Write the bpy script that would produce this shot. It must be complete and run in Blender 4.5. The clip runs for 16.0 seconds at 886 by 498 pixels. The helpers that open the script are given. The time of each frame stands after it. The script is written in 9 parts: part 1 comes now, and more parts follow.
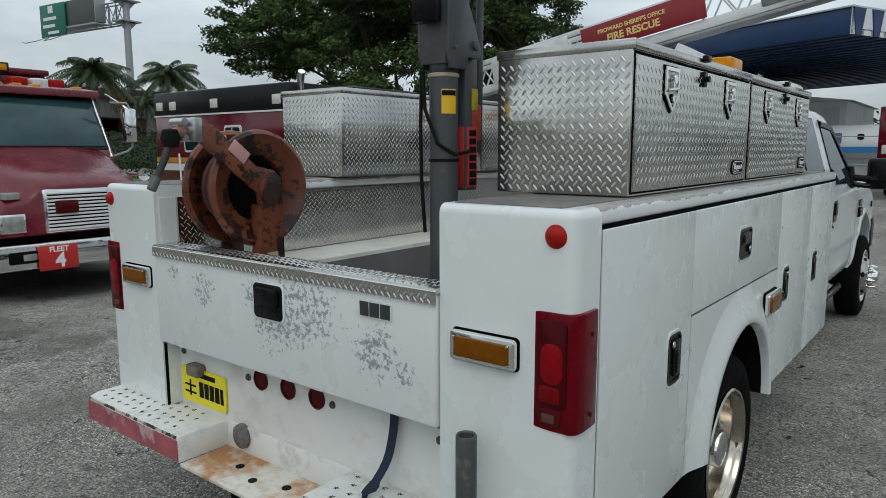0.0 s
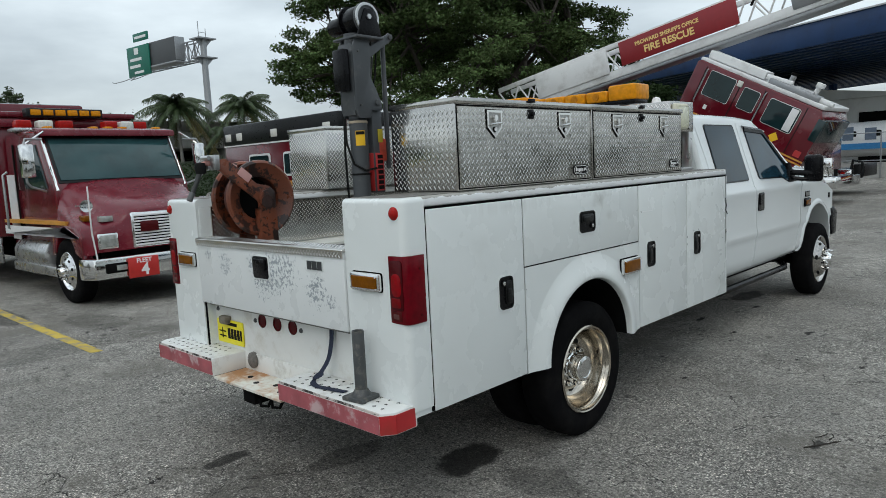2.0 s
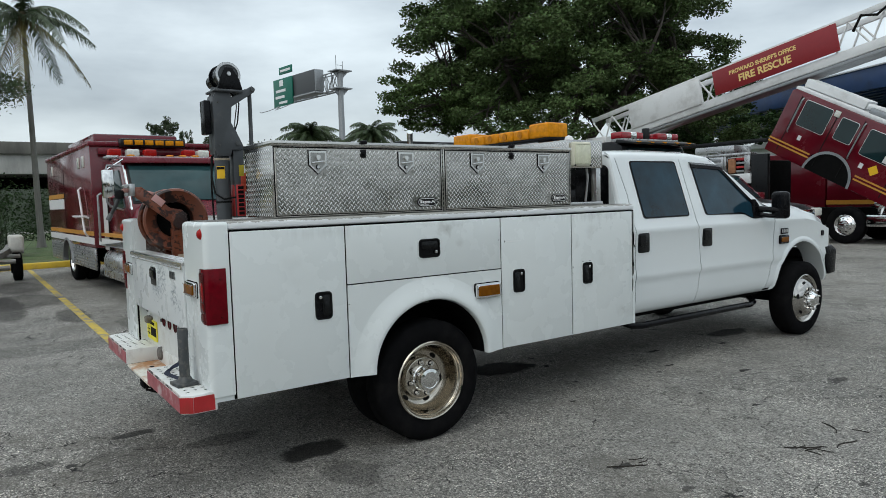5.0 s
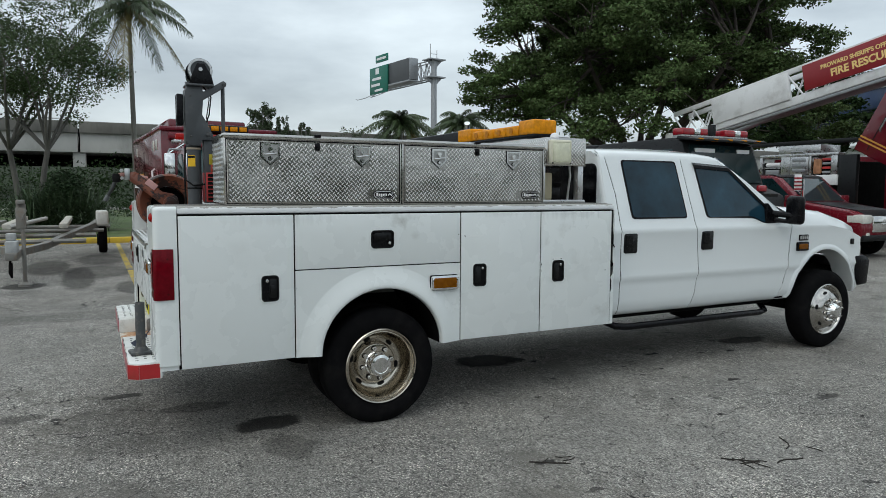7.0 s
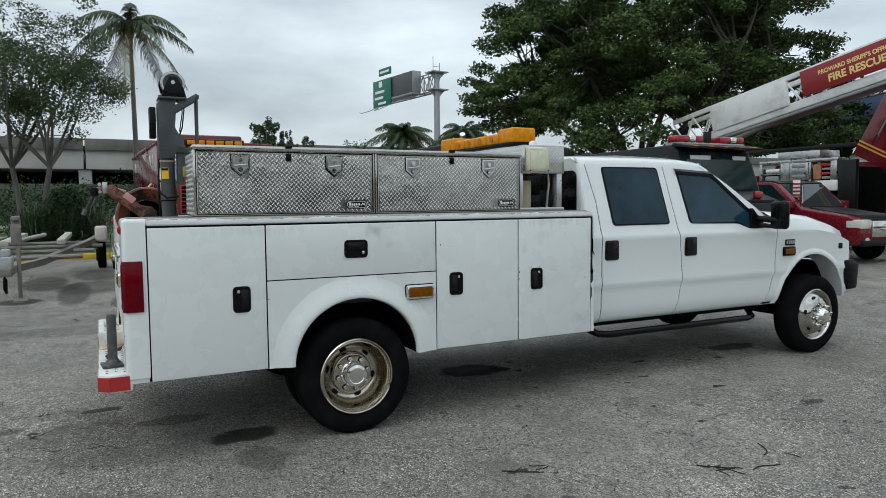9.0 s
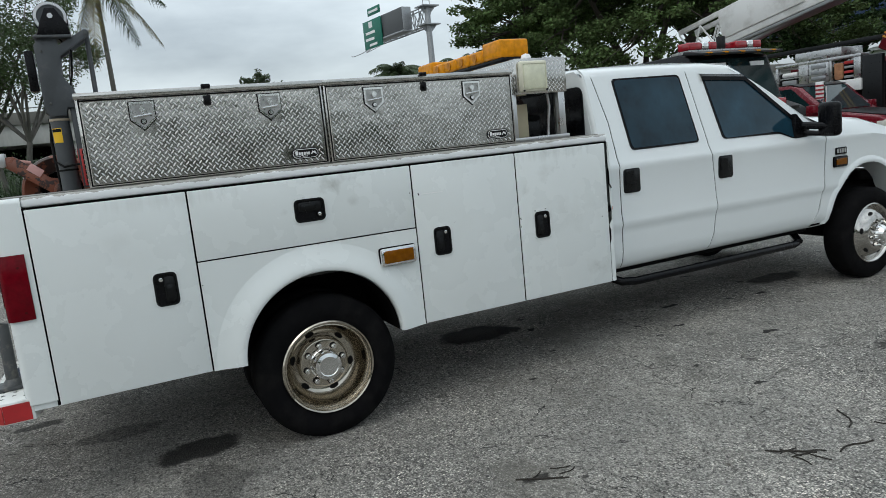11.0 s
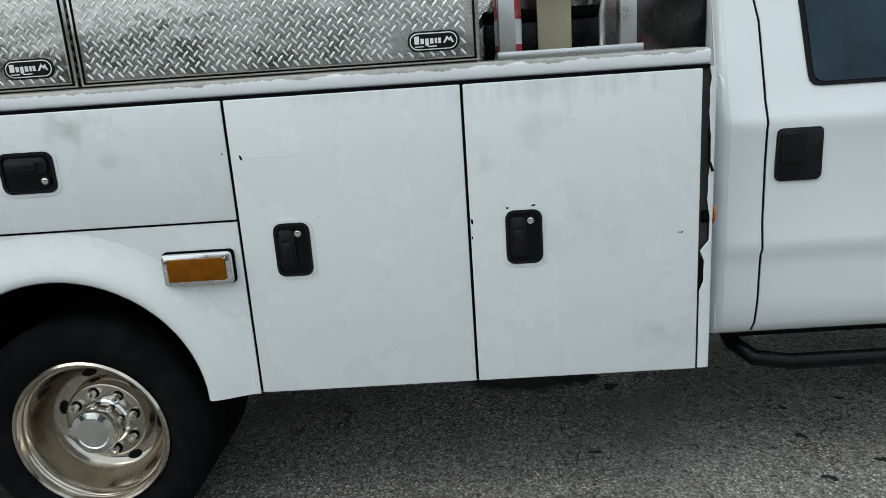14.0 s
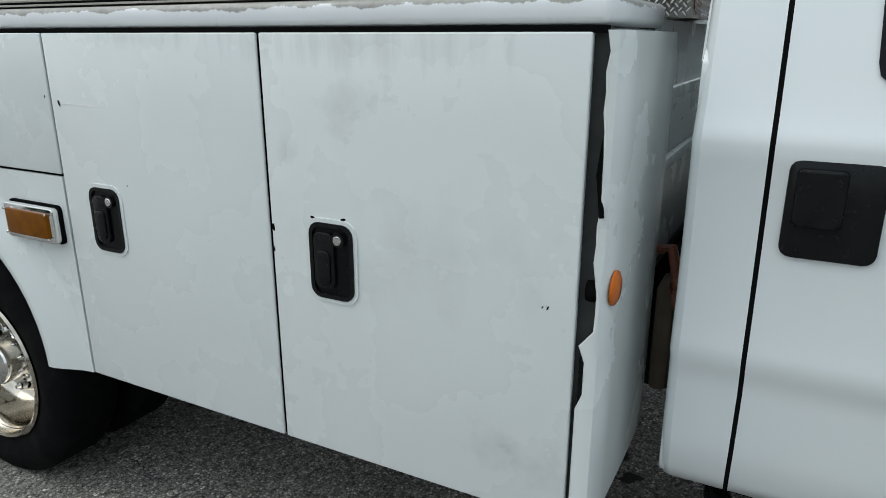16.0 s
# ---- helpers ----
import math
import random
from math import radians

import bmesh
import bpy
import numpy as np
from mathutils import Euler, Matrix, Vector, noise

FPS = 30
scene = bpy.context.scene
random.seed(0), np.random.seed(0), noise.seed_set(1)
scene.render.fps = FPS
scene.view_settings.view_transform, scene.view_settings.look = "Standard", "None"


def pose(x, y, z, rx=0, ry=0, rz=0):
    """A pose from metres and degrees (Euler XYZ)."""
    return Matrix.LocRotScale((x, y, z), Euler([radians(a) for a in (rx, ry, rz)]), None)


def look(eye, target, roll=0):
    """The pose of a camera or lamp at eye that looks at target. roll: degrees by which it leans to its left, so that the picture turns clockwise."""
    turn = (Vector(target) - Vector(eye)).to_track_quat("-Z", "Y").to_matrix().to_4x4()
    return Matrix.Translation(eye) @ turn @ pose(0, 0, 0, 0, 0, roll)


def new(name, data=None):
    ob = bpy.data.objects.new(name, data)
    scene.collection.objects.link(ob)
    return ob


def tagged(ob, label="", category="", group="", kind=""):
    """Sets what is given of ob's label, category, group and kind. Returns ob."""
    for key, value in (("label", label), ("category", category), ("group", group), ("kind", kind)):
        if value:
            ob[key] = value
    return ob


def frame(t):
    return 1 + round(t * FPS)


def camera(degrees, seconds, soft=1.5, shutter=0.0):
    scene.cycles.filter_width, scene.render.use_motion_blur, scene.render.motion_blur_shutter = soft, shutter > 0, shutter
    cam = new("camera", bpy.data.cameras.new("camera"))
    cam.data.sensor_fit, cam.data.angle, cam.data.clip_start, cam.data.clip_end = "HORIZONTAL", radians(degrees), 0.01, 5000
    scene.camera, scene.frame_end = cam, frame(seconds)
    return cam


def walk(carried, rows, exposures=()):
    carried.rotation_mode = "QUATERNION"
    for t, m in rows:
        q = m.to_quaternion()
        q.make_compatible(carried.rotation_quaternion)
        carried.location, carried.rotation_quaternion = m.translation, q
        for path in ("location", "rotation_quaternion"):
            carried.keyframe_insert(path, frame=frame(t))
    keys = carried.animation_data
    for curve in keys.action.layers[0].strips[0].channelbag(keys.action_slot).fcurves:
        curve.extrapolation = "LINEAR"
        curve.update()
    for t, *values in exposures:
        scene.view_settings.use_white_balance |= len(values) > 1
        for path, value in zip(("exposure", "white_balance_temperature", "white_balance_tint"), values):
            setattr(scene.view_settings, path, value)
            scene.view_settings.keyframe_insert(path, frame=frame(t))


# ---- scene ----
cam = camera(65.6, 16.0, soft=0.6)
PATH = [
    (0, (1.909, -1.6, 1.671), (0.683, -0.047, 1.385), -0.1),
    (0.4, (2.223, -1.8, 1.67), (0.996, -0.25, 1.374), -0.55),
    (0.5, (2.31, -1.842, 1.667), (1.087, -0.285, 1.374), -0.26),
    (1, (2.703, -1.943, 1.645), (1.406, -0.447, 1.365), 0.81),
    (1.5, (3.074, -2.091, 1.665), (1.726, -0.634, 1.422), -0.33),
    (2, (3.35, -2.137, 1.656), (1.962, -0.717, 1.418), -2.84),
    (2.5, (3.686, -2.06, 1.655), (2.255, -0.681, 1.424), 0.08),
    (3, (3.973, -1.968, 1.644), (2.52, -0.6, 1.525), -1.88),
    (3.5, (4.241, -1.89, 1.649), (2.733, -0.591, 1.452), -1.76),
    (4, (4.495, -1.614, 1.606), (2.956, -0.347, 1.439), -0.76),
    (4.2, (4.574, -1.521, 1.615), (3.015, -0.278, 1.459), -1.14),
    (6.5, (5.45, -0.631, 1.622), (3.704, 0.328, 1.44), 0.11),
    (7, (5.527, -0.452, 1.638), (3.753, 0.455, 1.465), 0.29),
    (7.5, (5.605, -0.271, 1.614), (3.815, 0.61, 1.47), 0.66),
    (8, (5.641, -0.273, 1.624), (3.853, 0.61, 1.473), -0.56),
    (8.5, (5.635, -0.254, 1.618), (3.848, 0.631, 1.475), -0.66),
    (8.7, (5.641, -0.251, 1.619), (3.856, 0.64, 1.479), -0.46),
    (10.8, (4.91, 0.219, 1.567), (3.124, 1.082, 1.307), -4.50),
    (11, (4.797, 0.356, 1.593), (3.011, 1.203, 1.282), -5.80),
    (11.5, (4.49, 0.739, 1.556), (2.628, 1.389, 1.225), -4.3),
    (12, (4.172, 1.059, 1.54), (2.302, 1.629, 1.117), -2.8),
    (12.5, (3.936, 1.382, 1.508), (2.033, 1.844, 1.103), -4.8),
    (13, (3.703, 1.809, 1.561), (1.793, 2.037, 1.016), -4.1),
    (13.5, (3.416, 2.111, 1.496), (1.499, 2.342, 0.973), -3.3),
    (14, (3.209, 2.599, 1.5), (1.271, 2.546, 1.01), -3.9),
    (14.5, (2.988, 2.919, 1.461), (1.063, 2.73, 0.951), -4.2),
    (15, (2.729, 3.242, 1.491), (0.829, 2.898, 0.971), -2.55),
    (15.5, (2.495, 3.523, 1.495), (0.719, 2.799, 0.927), -0.63),
    (16, (2.282, 3.642, 1.46), (0.588, 2.757, 0.873), 0.11),
]
walk(cam, [(t, look(eye, target, roll)) for t, eye, target, roll in PATH], exposures=((0, -0.12), (1, 0.0), (4, 0.08), (8.5, 0.10), (11, 0.14), (12.5, 0.17), (13.5, 0.37), (14.5, 0.33), (16, 0.31)))

# ---- sky and light ----
world = bpy.data.worlds.new("overcast_sky")
scene.world = world
world.use_nodes = True
wt = world.node_tree
wt.nodes.clear()
w_out = wt.nodes.new("ShaderNodeOutputWorld")
w_sky = wt.nodes.new("ShaderNodeTexSky")
w_sky.sky_type, w_sky.sun_disc, w_sky.sun_elevation, w_sky.sun_rotation = "NISHITA", False, radians(52), radians(150)
w_sky.air_density, w_sky.dust_density = 1.0, 4.0
w_bg1 = wt.nodes.new("ShaderNodeBackground")
w_bg1.inputs[1].default_value = 0.03
w_co = wt.nodes.new("ShaderNodeTexCoord")
w_map = wt.nodes.new("ShaderNodeMapping")
w_map.inputs["Scale"].default_value = (1.0, 1.0, 3.2)
w_n = wt.nodes.new("ShaderNodeTexNoise")
w_n.inputs["Scale"].default_value, w_n.inputs["Detail"].default_value, w_n.inputs["Roughness"].default_value = 1.9, 6.0, 0.52
w_r = wt.nodes.new("ShaderNodeValToRGB")
w_r.color_ramp.elements[0].position, w_r.color_ramp.elements[0].color = 0.38, (0.365, 0.42, 0.455, 1)
w_r.color_ramp.elements[1].position, w_r.color_ramp.elements[1].color = 0.64, (0.75, 0.84, 0.875, 1)
w_bg2 = wt.nodes.new("ShaderNodeBackground")
w_up = wt.nodes.new("ShaderNodeSeparateXYZ")
w_grade = wt.nodes.new("ShaderNodeMapRange")
for key, value in (("From Min", 0.05), ("From Max", 1.0), ("To Min", 0.83), ("To Max", 1.58)):
    w_grade.inputs[key].default_value = value
w_add = wt.nodes.new("ShaderNodeAddShader")
wt.links.new(w_sky.outputs[0], w_bg1.inputs[0])
wt.links.new(w_co.outputs["Generated"], w_map.inputs[0])
wt.links.new(w_map.outputs[0], w_n.inputs["Vector"])
wt.links.new(w_n.outputs["Fac"], w_r.inputs[0])
wt.links.new(w_co.outputs["Generated"], w_up.inputs[0])
wt.links.new(w_up.outputs["Z"], w_grade.inputs["Value"])
wt.links.new(w_grade.outputs[0], w_bg2.inputs[1])
wt.links.new(w_r.outputs[0], w_bg2.inputs[0])
wt.links.new(w_bg1.outputs[0], w_add.inputs[0])
wt.links.new(w_bg2.outputs[0], w_add.inputs[1])
wt.links.new(w_add.outputs[0], w_out.inputs[0])

sun = new("sun", bpy.data.lights.new("sun", "SUN"))
sun.data.energy, sun.data.angle, sun.data.color = 0.3, radians(35), (0.94, 0.98, 0.93)
sun.matrix_world = look((20, -26, 40), (0, 0, 0))


# ---- materials ----
def mat(name, color, rough=0.5, metal=0.0, var=0.12, scale=8.0, bump=0.0, bscale=120.0, coat=0.0, dirt=None, dscale=2.5,
        dmin=0.5, dmax=0.7, damount=0.6, rvar=0.1, spec=0.5, island=0.0, pieces=0.0, stretch=(1, 1, 1)):
    """A surface: colour that drifts at two scales, a shaped second colour (dirt, wear), uneven gloss and fine relief."""
    m = bpy.data.materials.new(name)
    m.use_nodes = True
    nt, ns = m.node_tree, m.node_tree.nodes
    b = ns["Principled BSDF"]
    co = ns.new("ShaderNodeTexCoord")
    mp = ns.new("ShaderNodeMapping")
    mp.inputs["Scale"].default_value = stretch
    nt.links.new(co.outputs["Object"], mp.inputs[0])

    def nz(sc, det=4.0, ro=0.55):
        n = ns.new("ShaderNodeTexNoise")
        n.inputs["Scale"].default_value, n.inputs["Detail"].default_value, n.inputs["Roughness"].default_value = sc, det, ro
        nt.links.new(mp.outputs[0], n.inputs["Vector"])
        return n.outputs["Fac"]

    def ramp(fac, p0, p1, v0, v1):
        r = ns.new("ShaderNodeMapRange")
        r.inputs["From Min"].default_value, r.inputs["From Max"].default_value = p0, p1
        r.inputs["To Min"].default_value, r.inputs["To Max"].default_value = v0, v1
        nt.links.new(fac, r.inputs["Value"])
        return r.outputs[0]

    def mix(fac, a, bb, kind="MIX"):
        x = ns.new("ShaderNodeMix")
        x.data_type, x.blend_type = "RGBA", kind
        for sock, val in ((x.inputs["Factor"], fac), (x.inputs[6], a), (x.inputs[7], bb)):
            if isinstance(val, (int, float, tuple)):
                sock.default_value = val
            else:
                nt.links.new(val, sock)
        return x.outputs[2]

    c4 = (*color, 1)
    lo, hi = tuple(max(0, c * (1 - var)) for c in color), tuple(min(1, c * (1 + var)) for c in color)
    col = mix(ramp(nz(scale), 0.3, 0.7, 0, 1), (*lo, 1), (*hi, 1))
    col = mix(ramp(nz(scale * 11, 3), 0.3, 0.7, 0, 0.4), col, c4)
    if island:
        g = ns.new("ShaderNodeNewGeometry")
        hs = ns.new("ShaderNodeHueSaturation")
        nt.links.new(ramp(g.outputs["Random Per Island"], 0, 1, 1 - island, 1 + island), hs.inputs["Value"])
        nt.links.new(ramp(g.outputs["Random Per Island"], 0, 1, 0.485, 0.515), hs.inputs["Hue"])
        nt.links.new(col, hs.inputs["Color"])
        col = hs.outputs[0]
    if pieces:
        g = ns.new("ShaderNodeObjectInfo")
        hs = ns.new("ShaderNodeHueSaturation")
        nt.links.new(ramp(g.outputs["Random"], 0, 1, 1 - pieces, 1 + pieces), hs.inputs["Value"])
        nt.links.new(col, hs.inputs["Color"])
        col = hs.outputs[0]
    if dirt:
        d = ramp(nz(dscale, 7, 0.65), dmin, dmax, 0, damount)
        col = mix(d, col, (*dirt, 1))
    nt.links.new(col, b.inputs["Base Color"])
    nt.links.new(ramp(nz(scale * 2.3, 5), 0.3, 0.7, max(0.02, rough - rvar), min(1, rough + rvar)), b.inputs["Roughness"])
    b.inputs["Metallic"].default_value = metal
    b.inputs["Specular IOR Level"].default_value = spec
    b.inputs["Coat Weight"].default_value, b.inputs["Coat Roughness"].default_value = coat, 0.08
    if bump:
        bp = ns.new("ShaderNodeBump")
        bp.inputs["Strength"].default_value, bp.inputs["Distance"].default_value = 1.0, bump
        nt.links.new(nz(bscale, 4, 0.6), bp.inputs["Height"])
        nt.links.new(bp.outputs[0], b.inputs["Normal"])
    return m


def lens(name, color, rough=0.15):
    """Coloured lamp plastic, ribbed inside."""
    m = mat(name, color, rough, var=0.25, scale=30, bump=0.0006, bscale=90, coat=0.0, rvar=0.05, spec=0.16)
    return m


WHITE = mat("white_truck_paint", (0.715, 0.75, 0.745), 0.27, var=0.012, scale=1.5, coat=0.3, dirt=(0.50, 0.49, 0.43), dscale=1.6, dmin=0.42, dmax=0.95, damount=0.17, rvar=0.05, bump=0.00025, bscale=4)
CABWHITE = mat("white_cab_paint", (0.73, 0.765, 0.77), 0.2, var=0.015, scale=1.2, coat=0.6, dirt=(0.5, 0.48, 0.44), dscale=2.2, dmin=0.62, dmax=0.9, damount=0.12, rvar=0.04)
STEPWHITE = mat("scuffed_white_step_paint", (0.72, 0.73, 0.71), 0.5, var=0.06, scale=6, dirt=(0.33, 0.30, 0.25), dscale=9, dmin=0.52, dmax=0.68, damount=0.5, bump=0.0008, bscale=40)
RUSTSTEP = mat("rust_stained_white_paint", (0.70, 0.69, 0.62), 0.6, var=0.08, scale=5, dirt=(0.42, 0.17, 0.035), dscale=5.5, dmin=0.43, dmax=0.6, damount=0.92, bump=0.0015, bscale=60)
PLAINWHITE = mat("white_tailgate_paint", (0.715, 0.74, 0.74), 0.32, var=0.02, scale=2, coat=0.2)
LINER = mat("grey_bed_liner", (0.16, 0.16, 0.155), 0.75, var=0.15, scale=5, bump=0.001, bscale=150, dirt=(0.30, 0.29, 0.26), dscale=3)
PLATE = mat("bright_tread_plate", (0.58, 0.565, 0.535), 0.18, 1.0, var=0.15, scale=3, rvar=0.07, bump=0.0036, bscale=4.5, dirt=(0.36, 0.35, 0.32), dscale=4, dmin=0.5, dmax=0.8, damount=0.5)
LUG = mat("worn_tread_lugs", (0.70, 0.70, 0.69), 0.36, 1.0, var=0.15, scale=5)
ALU = mat("brushed_aluminium", (0.62, 0.62, 0.62), 0.33, 1.0, var=0.08, scale=6, rvar=0.08)
CHROME = mat("chrome", (0.80, 0.80, 0.79), 0.09, 1.0, var=0.05, scale=5, rvar=0.04)
RIM = mat("polished_wheel_alloy", (0.50, 0.46, 0.395), 0.14, 1.0, var=0.12, scale=6, rvar=0.08, dirt=(0.30, 0.24, 0.17), dscale=9, dmin=0.5, dmax=0.75, damount=0.5)
AGEDCHROME = mat("aged_chrome", (0.52, 0.50, 0.47), 0.13, 1.0, var=0.15, scale=8, rvar=0.06, dirt=(0.16, 0.14, 0.11), dscale=10, dmin=0.55, dmax=0.75, damount=0.5)
RUBBER = mat("tyre_rubber", (0.006, 0.006, 0.0065), 0.85, var=0.25, scale=9, spec=0.04, bump=0.0008, bscale=60, dirt=(0.018, 0.017, 0.016), dscale=6, damount=0.5)
BLACK = mat("black_plastic", (0.004, 0.004, 0.005), 0.22, var=0.2, scale=20, spec=0.16, bump=0.0003, bscale=300)
PADDLE = mat("worn_black_paddle", (0.007, 0.0075, 0.008), 0.2, var=0.25, scale=30, spec=0.22, bump=0.0003, bscale=200)
SEAL = mat("black_rubber_seal", (0.004, 0.004, 0.004), 0.9, spec=0.03, var=0.2, scale=20)
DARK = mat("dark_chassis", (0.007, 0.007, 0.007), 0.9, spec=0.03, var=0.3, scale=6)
# wide colour drift paints uneven reflections into the tinted glass
GLASS = mat("tinted_glass", (0.009, 0.032, 0.050), 0.03, var=0.7, scale=2.2, spec=0.34, rvar=0.02)
AMBER = lens("amber_lens", (0.175, 0.058, 0.002), 0.1)
AMBERBAR = lens("amber_bar_lens", (0.62, 0.24, 0.008), 0.2)
REDLENS = lens("red_lens", (0.13, 0.001, 0.006), 0.1)
REDROUND = lens("bright_red_lens", (0.34, 0.010, 0.008))
DARKRED = lens("dark_red_lens", (0.07, 0.005, 0.006))
CLEARLENS = mat("clear_lamp_lens", (0.65, 0.65, 0.60), 0.12, var=0.15, scale=30, coat=0.5, bump=0.0008, bscale=80)
REDTAPE = mat("faded_red_tape", (0.36, 0.085, 0.10), 0.45, var=0.35, scale=6, dirt=(0.60, 0.50, 0.50), dscale=8, dmin=0.54, dmax=0.64, damount=0.7)
REDTAPEB = mat("bright_red_tape", (0.42, 0.022, 0.025), 0.4, var=0.15, scale=7, dirt=(0.25, 0.03, 0.02), dscale=9)
RUSTRED = mat("rusted_red_paint", (0.175, 0.050, 0.024), 0.34, var=0.55, scale=5, dirt=(0.014, 0.007, 0.006), dscale=10, dmin=0.505, dmax=0.54, damount=0.95, bump=0.0012, bscale=50)
CRANEGREY = mat("dark_grey_crane_paint", (0.056, 0.062, 0.068), 0.42, var=0.15, scale=7, dirt=(0.16, 0.15, 0.14), dscale=9, dmin=0.56, dmax=0.75, damount=0.5)
POSTGREY = mat("grey_steel_post", (0.05, 0.054, 0.056), 0.5, var=0.15, scale=12, dirt=(0.2, 0.18, 0.15), dscale=20)
YELLOWLAB = mat("yellow_label", (0.78, 0.46, 0.01), 0.45, var=0.05)
YELLOWPLATE = mat("yellow_plate", (0.80, 0.70, 0.02), 0.4, var=0.05)
REDLAB = mat("red_label", (0.45, 0.03, 0.03), 0.45, var=0.08)
WHITELAB = mat("white_label", (0.8, 0.8, 0.8), 0.5, var=0.04)
INK = mat("black_ink", (0.006, 0.006, 0.006), 0.7, spec=0.15, var=0.1)
STRAPBLUE = mat("navy_webbing", (0.012, 0.018, 0.04), 0.85, var=0.3, scale=60, bump=0.001, bscale=400)
OFFWHITE = mat("aged_cream_plastic", (0.62, 0.60, 0.48), 0.45, var=0.06)


# ---- building helpers ----
def part(name, bm, material, parent=None, label="", sharp=35, kind=""):
    me = bpy.data.meshes.new(name)
    bm.normal_update()
    bm.to_mesh(me)
    bm.free()
    me.materials.append(material)
    for p in me.polygons:
        p.use_smooth = True
    me.set_sharp_from_angle(angle=radians(sharp))
    ob = new(name, me)
    ob.parent = parent
    return tagged(ob, label, kind=kind)


def thing(name, at=(0, 0, 0), rz=0.0, label="", category="", group="", kind=""):
    ob = new(name)
    ob.empty_display_size = 0.2
    ob.matrix_world = pose(*at, 0, 0, rz)
    return tagged(ob, label, category, group, kind)


def place(name, mesh, parent, m):
    """Another object on the same mesh."""
    ob = new(name, mesh)
    ob.parent = parent
    ob.matrix_local = m
    return ob


def bx(x0, x1, y0, y1, z0, z1, bev=0.0, seg=2, bm=None, m=None):
    own = bmesh.new()
    bmesh.ops.create_cube(own, size=1.0, matrix=Matrix.LocRotScale(((x0 + x1) / 2, (y0 + y1) / 2, (z0 + z1) / 2), None, (abs(x1 - x0), abs(y1 - y0), abs(z1 - z0))))
    if bev:
        bmesh.ops.bevel(own, geom=own.edges[:], offset=bev, segments=seg, affect="EDGES", profile=0.5)
    if m:
        bmesh.ops.transform(own, matrix=m, verts=own.verts[:])
    return merge(bm, own)


def merge(bm, own):
    if bm is None:
        return own
    me = bpy.data.meshes.new("tmp")
    own.to_mesh(me)
    own.free()
    bm.from_mesh(me)
    bpy.data.meshes.remove(me)
    return bm


AX = {"z": Matrix.Identity(4), "x": Matrix.Rotation(radians(90), 4, "Y"), "y": Matrix.Rotation(radians(-90), 4, "X")}


def cyl(c, axis, r, h, seg=24, r2=None, bev=0.0, bm=None, m=None):
    own = bmesh.new()
    bmesh.ops.create_cone(own, cap_ends=True, segments=seg, radius1=r, radius2=r if r2 is None else r2, depth=h, matrix=Matrix.Translation(c) @ AX[axis])
    if bev:
        es = [e for e in own.edges if len(e.link_faces) == 2 and any(len(f.verts) > 4 for f in e.link_faces)]
        bmesh.ops.bevel(own, geom=es, offset=bev, segments=2, affect="EDGES", profile=0.5)
    if m:
        bmesh.ops.transform(own, matrix=m, verts=own.verts[:])
    return merge(bm, own)


def lathe(prof, m, seg=40, bm=None, closed=False, caps=True):
    """Turns (radius, height) points about the z of m."""
    own = bmesh.new()
    rings = []
    for r, h in prof:
        rings.append([own.verts.new(m @ Vector((r * math.cos(2 * math.pi * i / seg), r * math.sin(2 * math.pi * i / seg), h))) for i in range(seg)])
    pairs = list(zip(rings, rings[1:])) + ([(rings[-1], rings[0])] if closed else [])
    for a, b in pairs:
        for i in range(seg):
            own.faces.new((a[i], a[(i + 1) % seg], b[(i + 1) % seg], b[i]))
    if not closed and caps:
        if prof[0][0] > 1e-4:
            own.faces.new(list(reversed(rings[0])))
        if prof[-1][0] > 1e-4:
            own.faces.new(rings[-1])
    bmesh.ops.remove_doubles(own, verts=own.verts[:], dist=1e-5)
    bmesh.ops.recalc_face_normals(own, faces=own.faces[:])
    return merge(bm, own)


def tube(pts, r, seg=8, bm=None, taper=1.0):
    """A round bar along points; its radius falls to r * taper."""
    own = bmesh.new()
    pts = [Vector(p) for p in pts]
    rings = []
    side = None
    for i, p in enumerate(pts):
        d = (pts[min(i + 1, len(pts) - 1)] - pts[max(i - 1, 0)]).normalized()
        if side is None:
            side = d.orthogonal().normalized()
        side = (side - d * side.dot(d)).normalized()
        up = d.cross(side)
        rr = r * (1 + (taper - 1) * i / max(1, len(pts) - 1))
        rings.append([own.verts.new(p + (side * math.cos(2 * math.pi * k / seg) + up * math.sin(2 * math.pi * k / seg)) * rr) for k in range(seg)])
    for a, b in zip(rings, rings[1:]):
        for k in range(seg):
            own.faces.new((a[k], a[(k + 1) % seg], b[(k + 1) % seg], b[k]))
    own.faces.new(list(reversed(rings[0])))
    own.faces.new(rings[-1])
    return merge(bm, own)


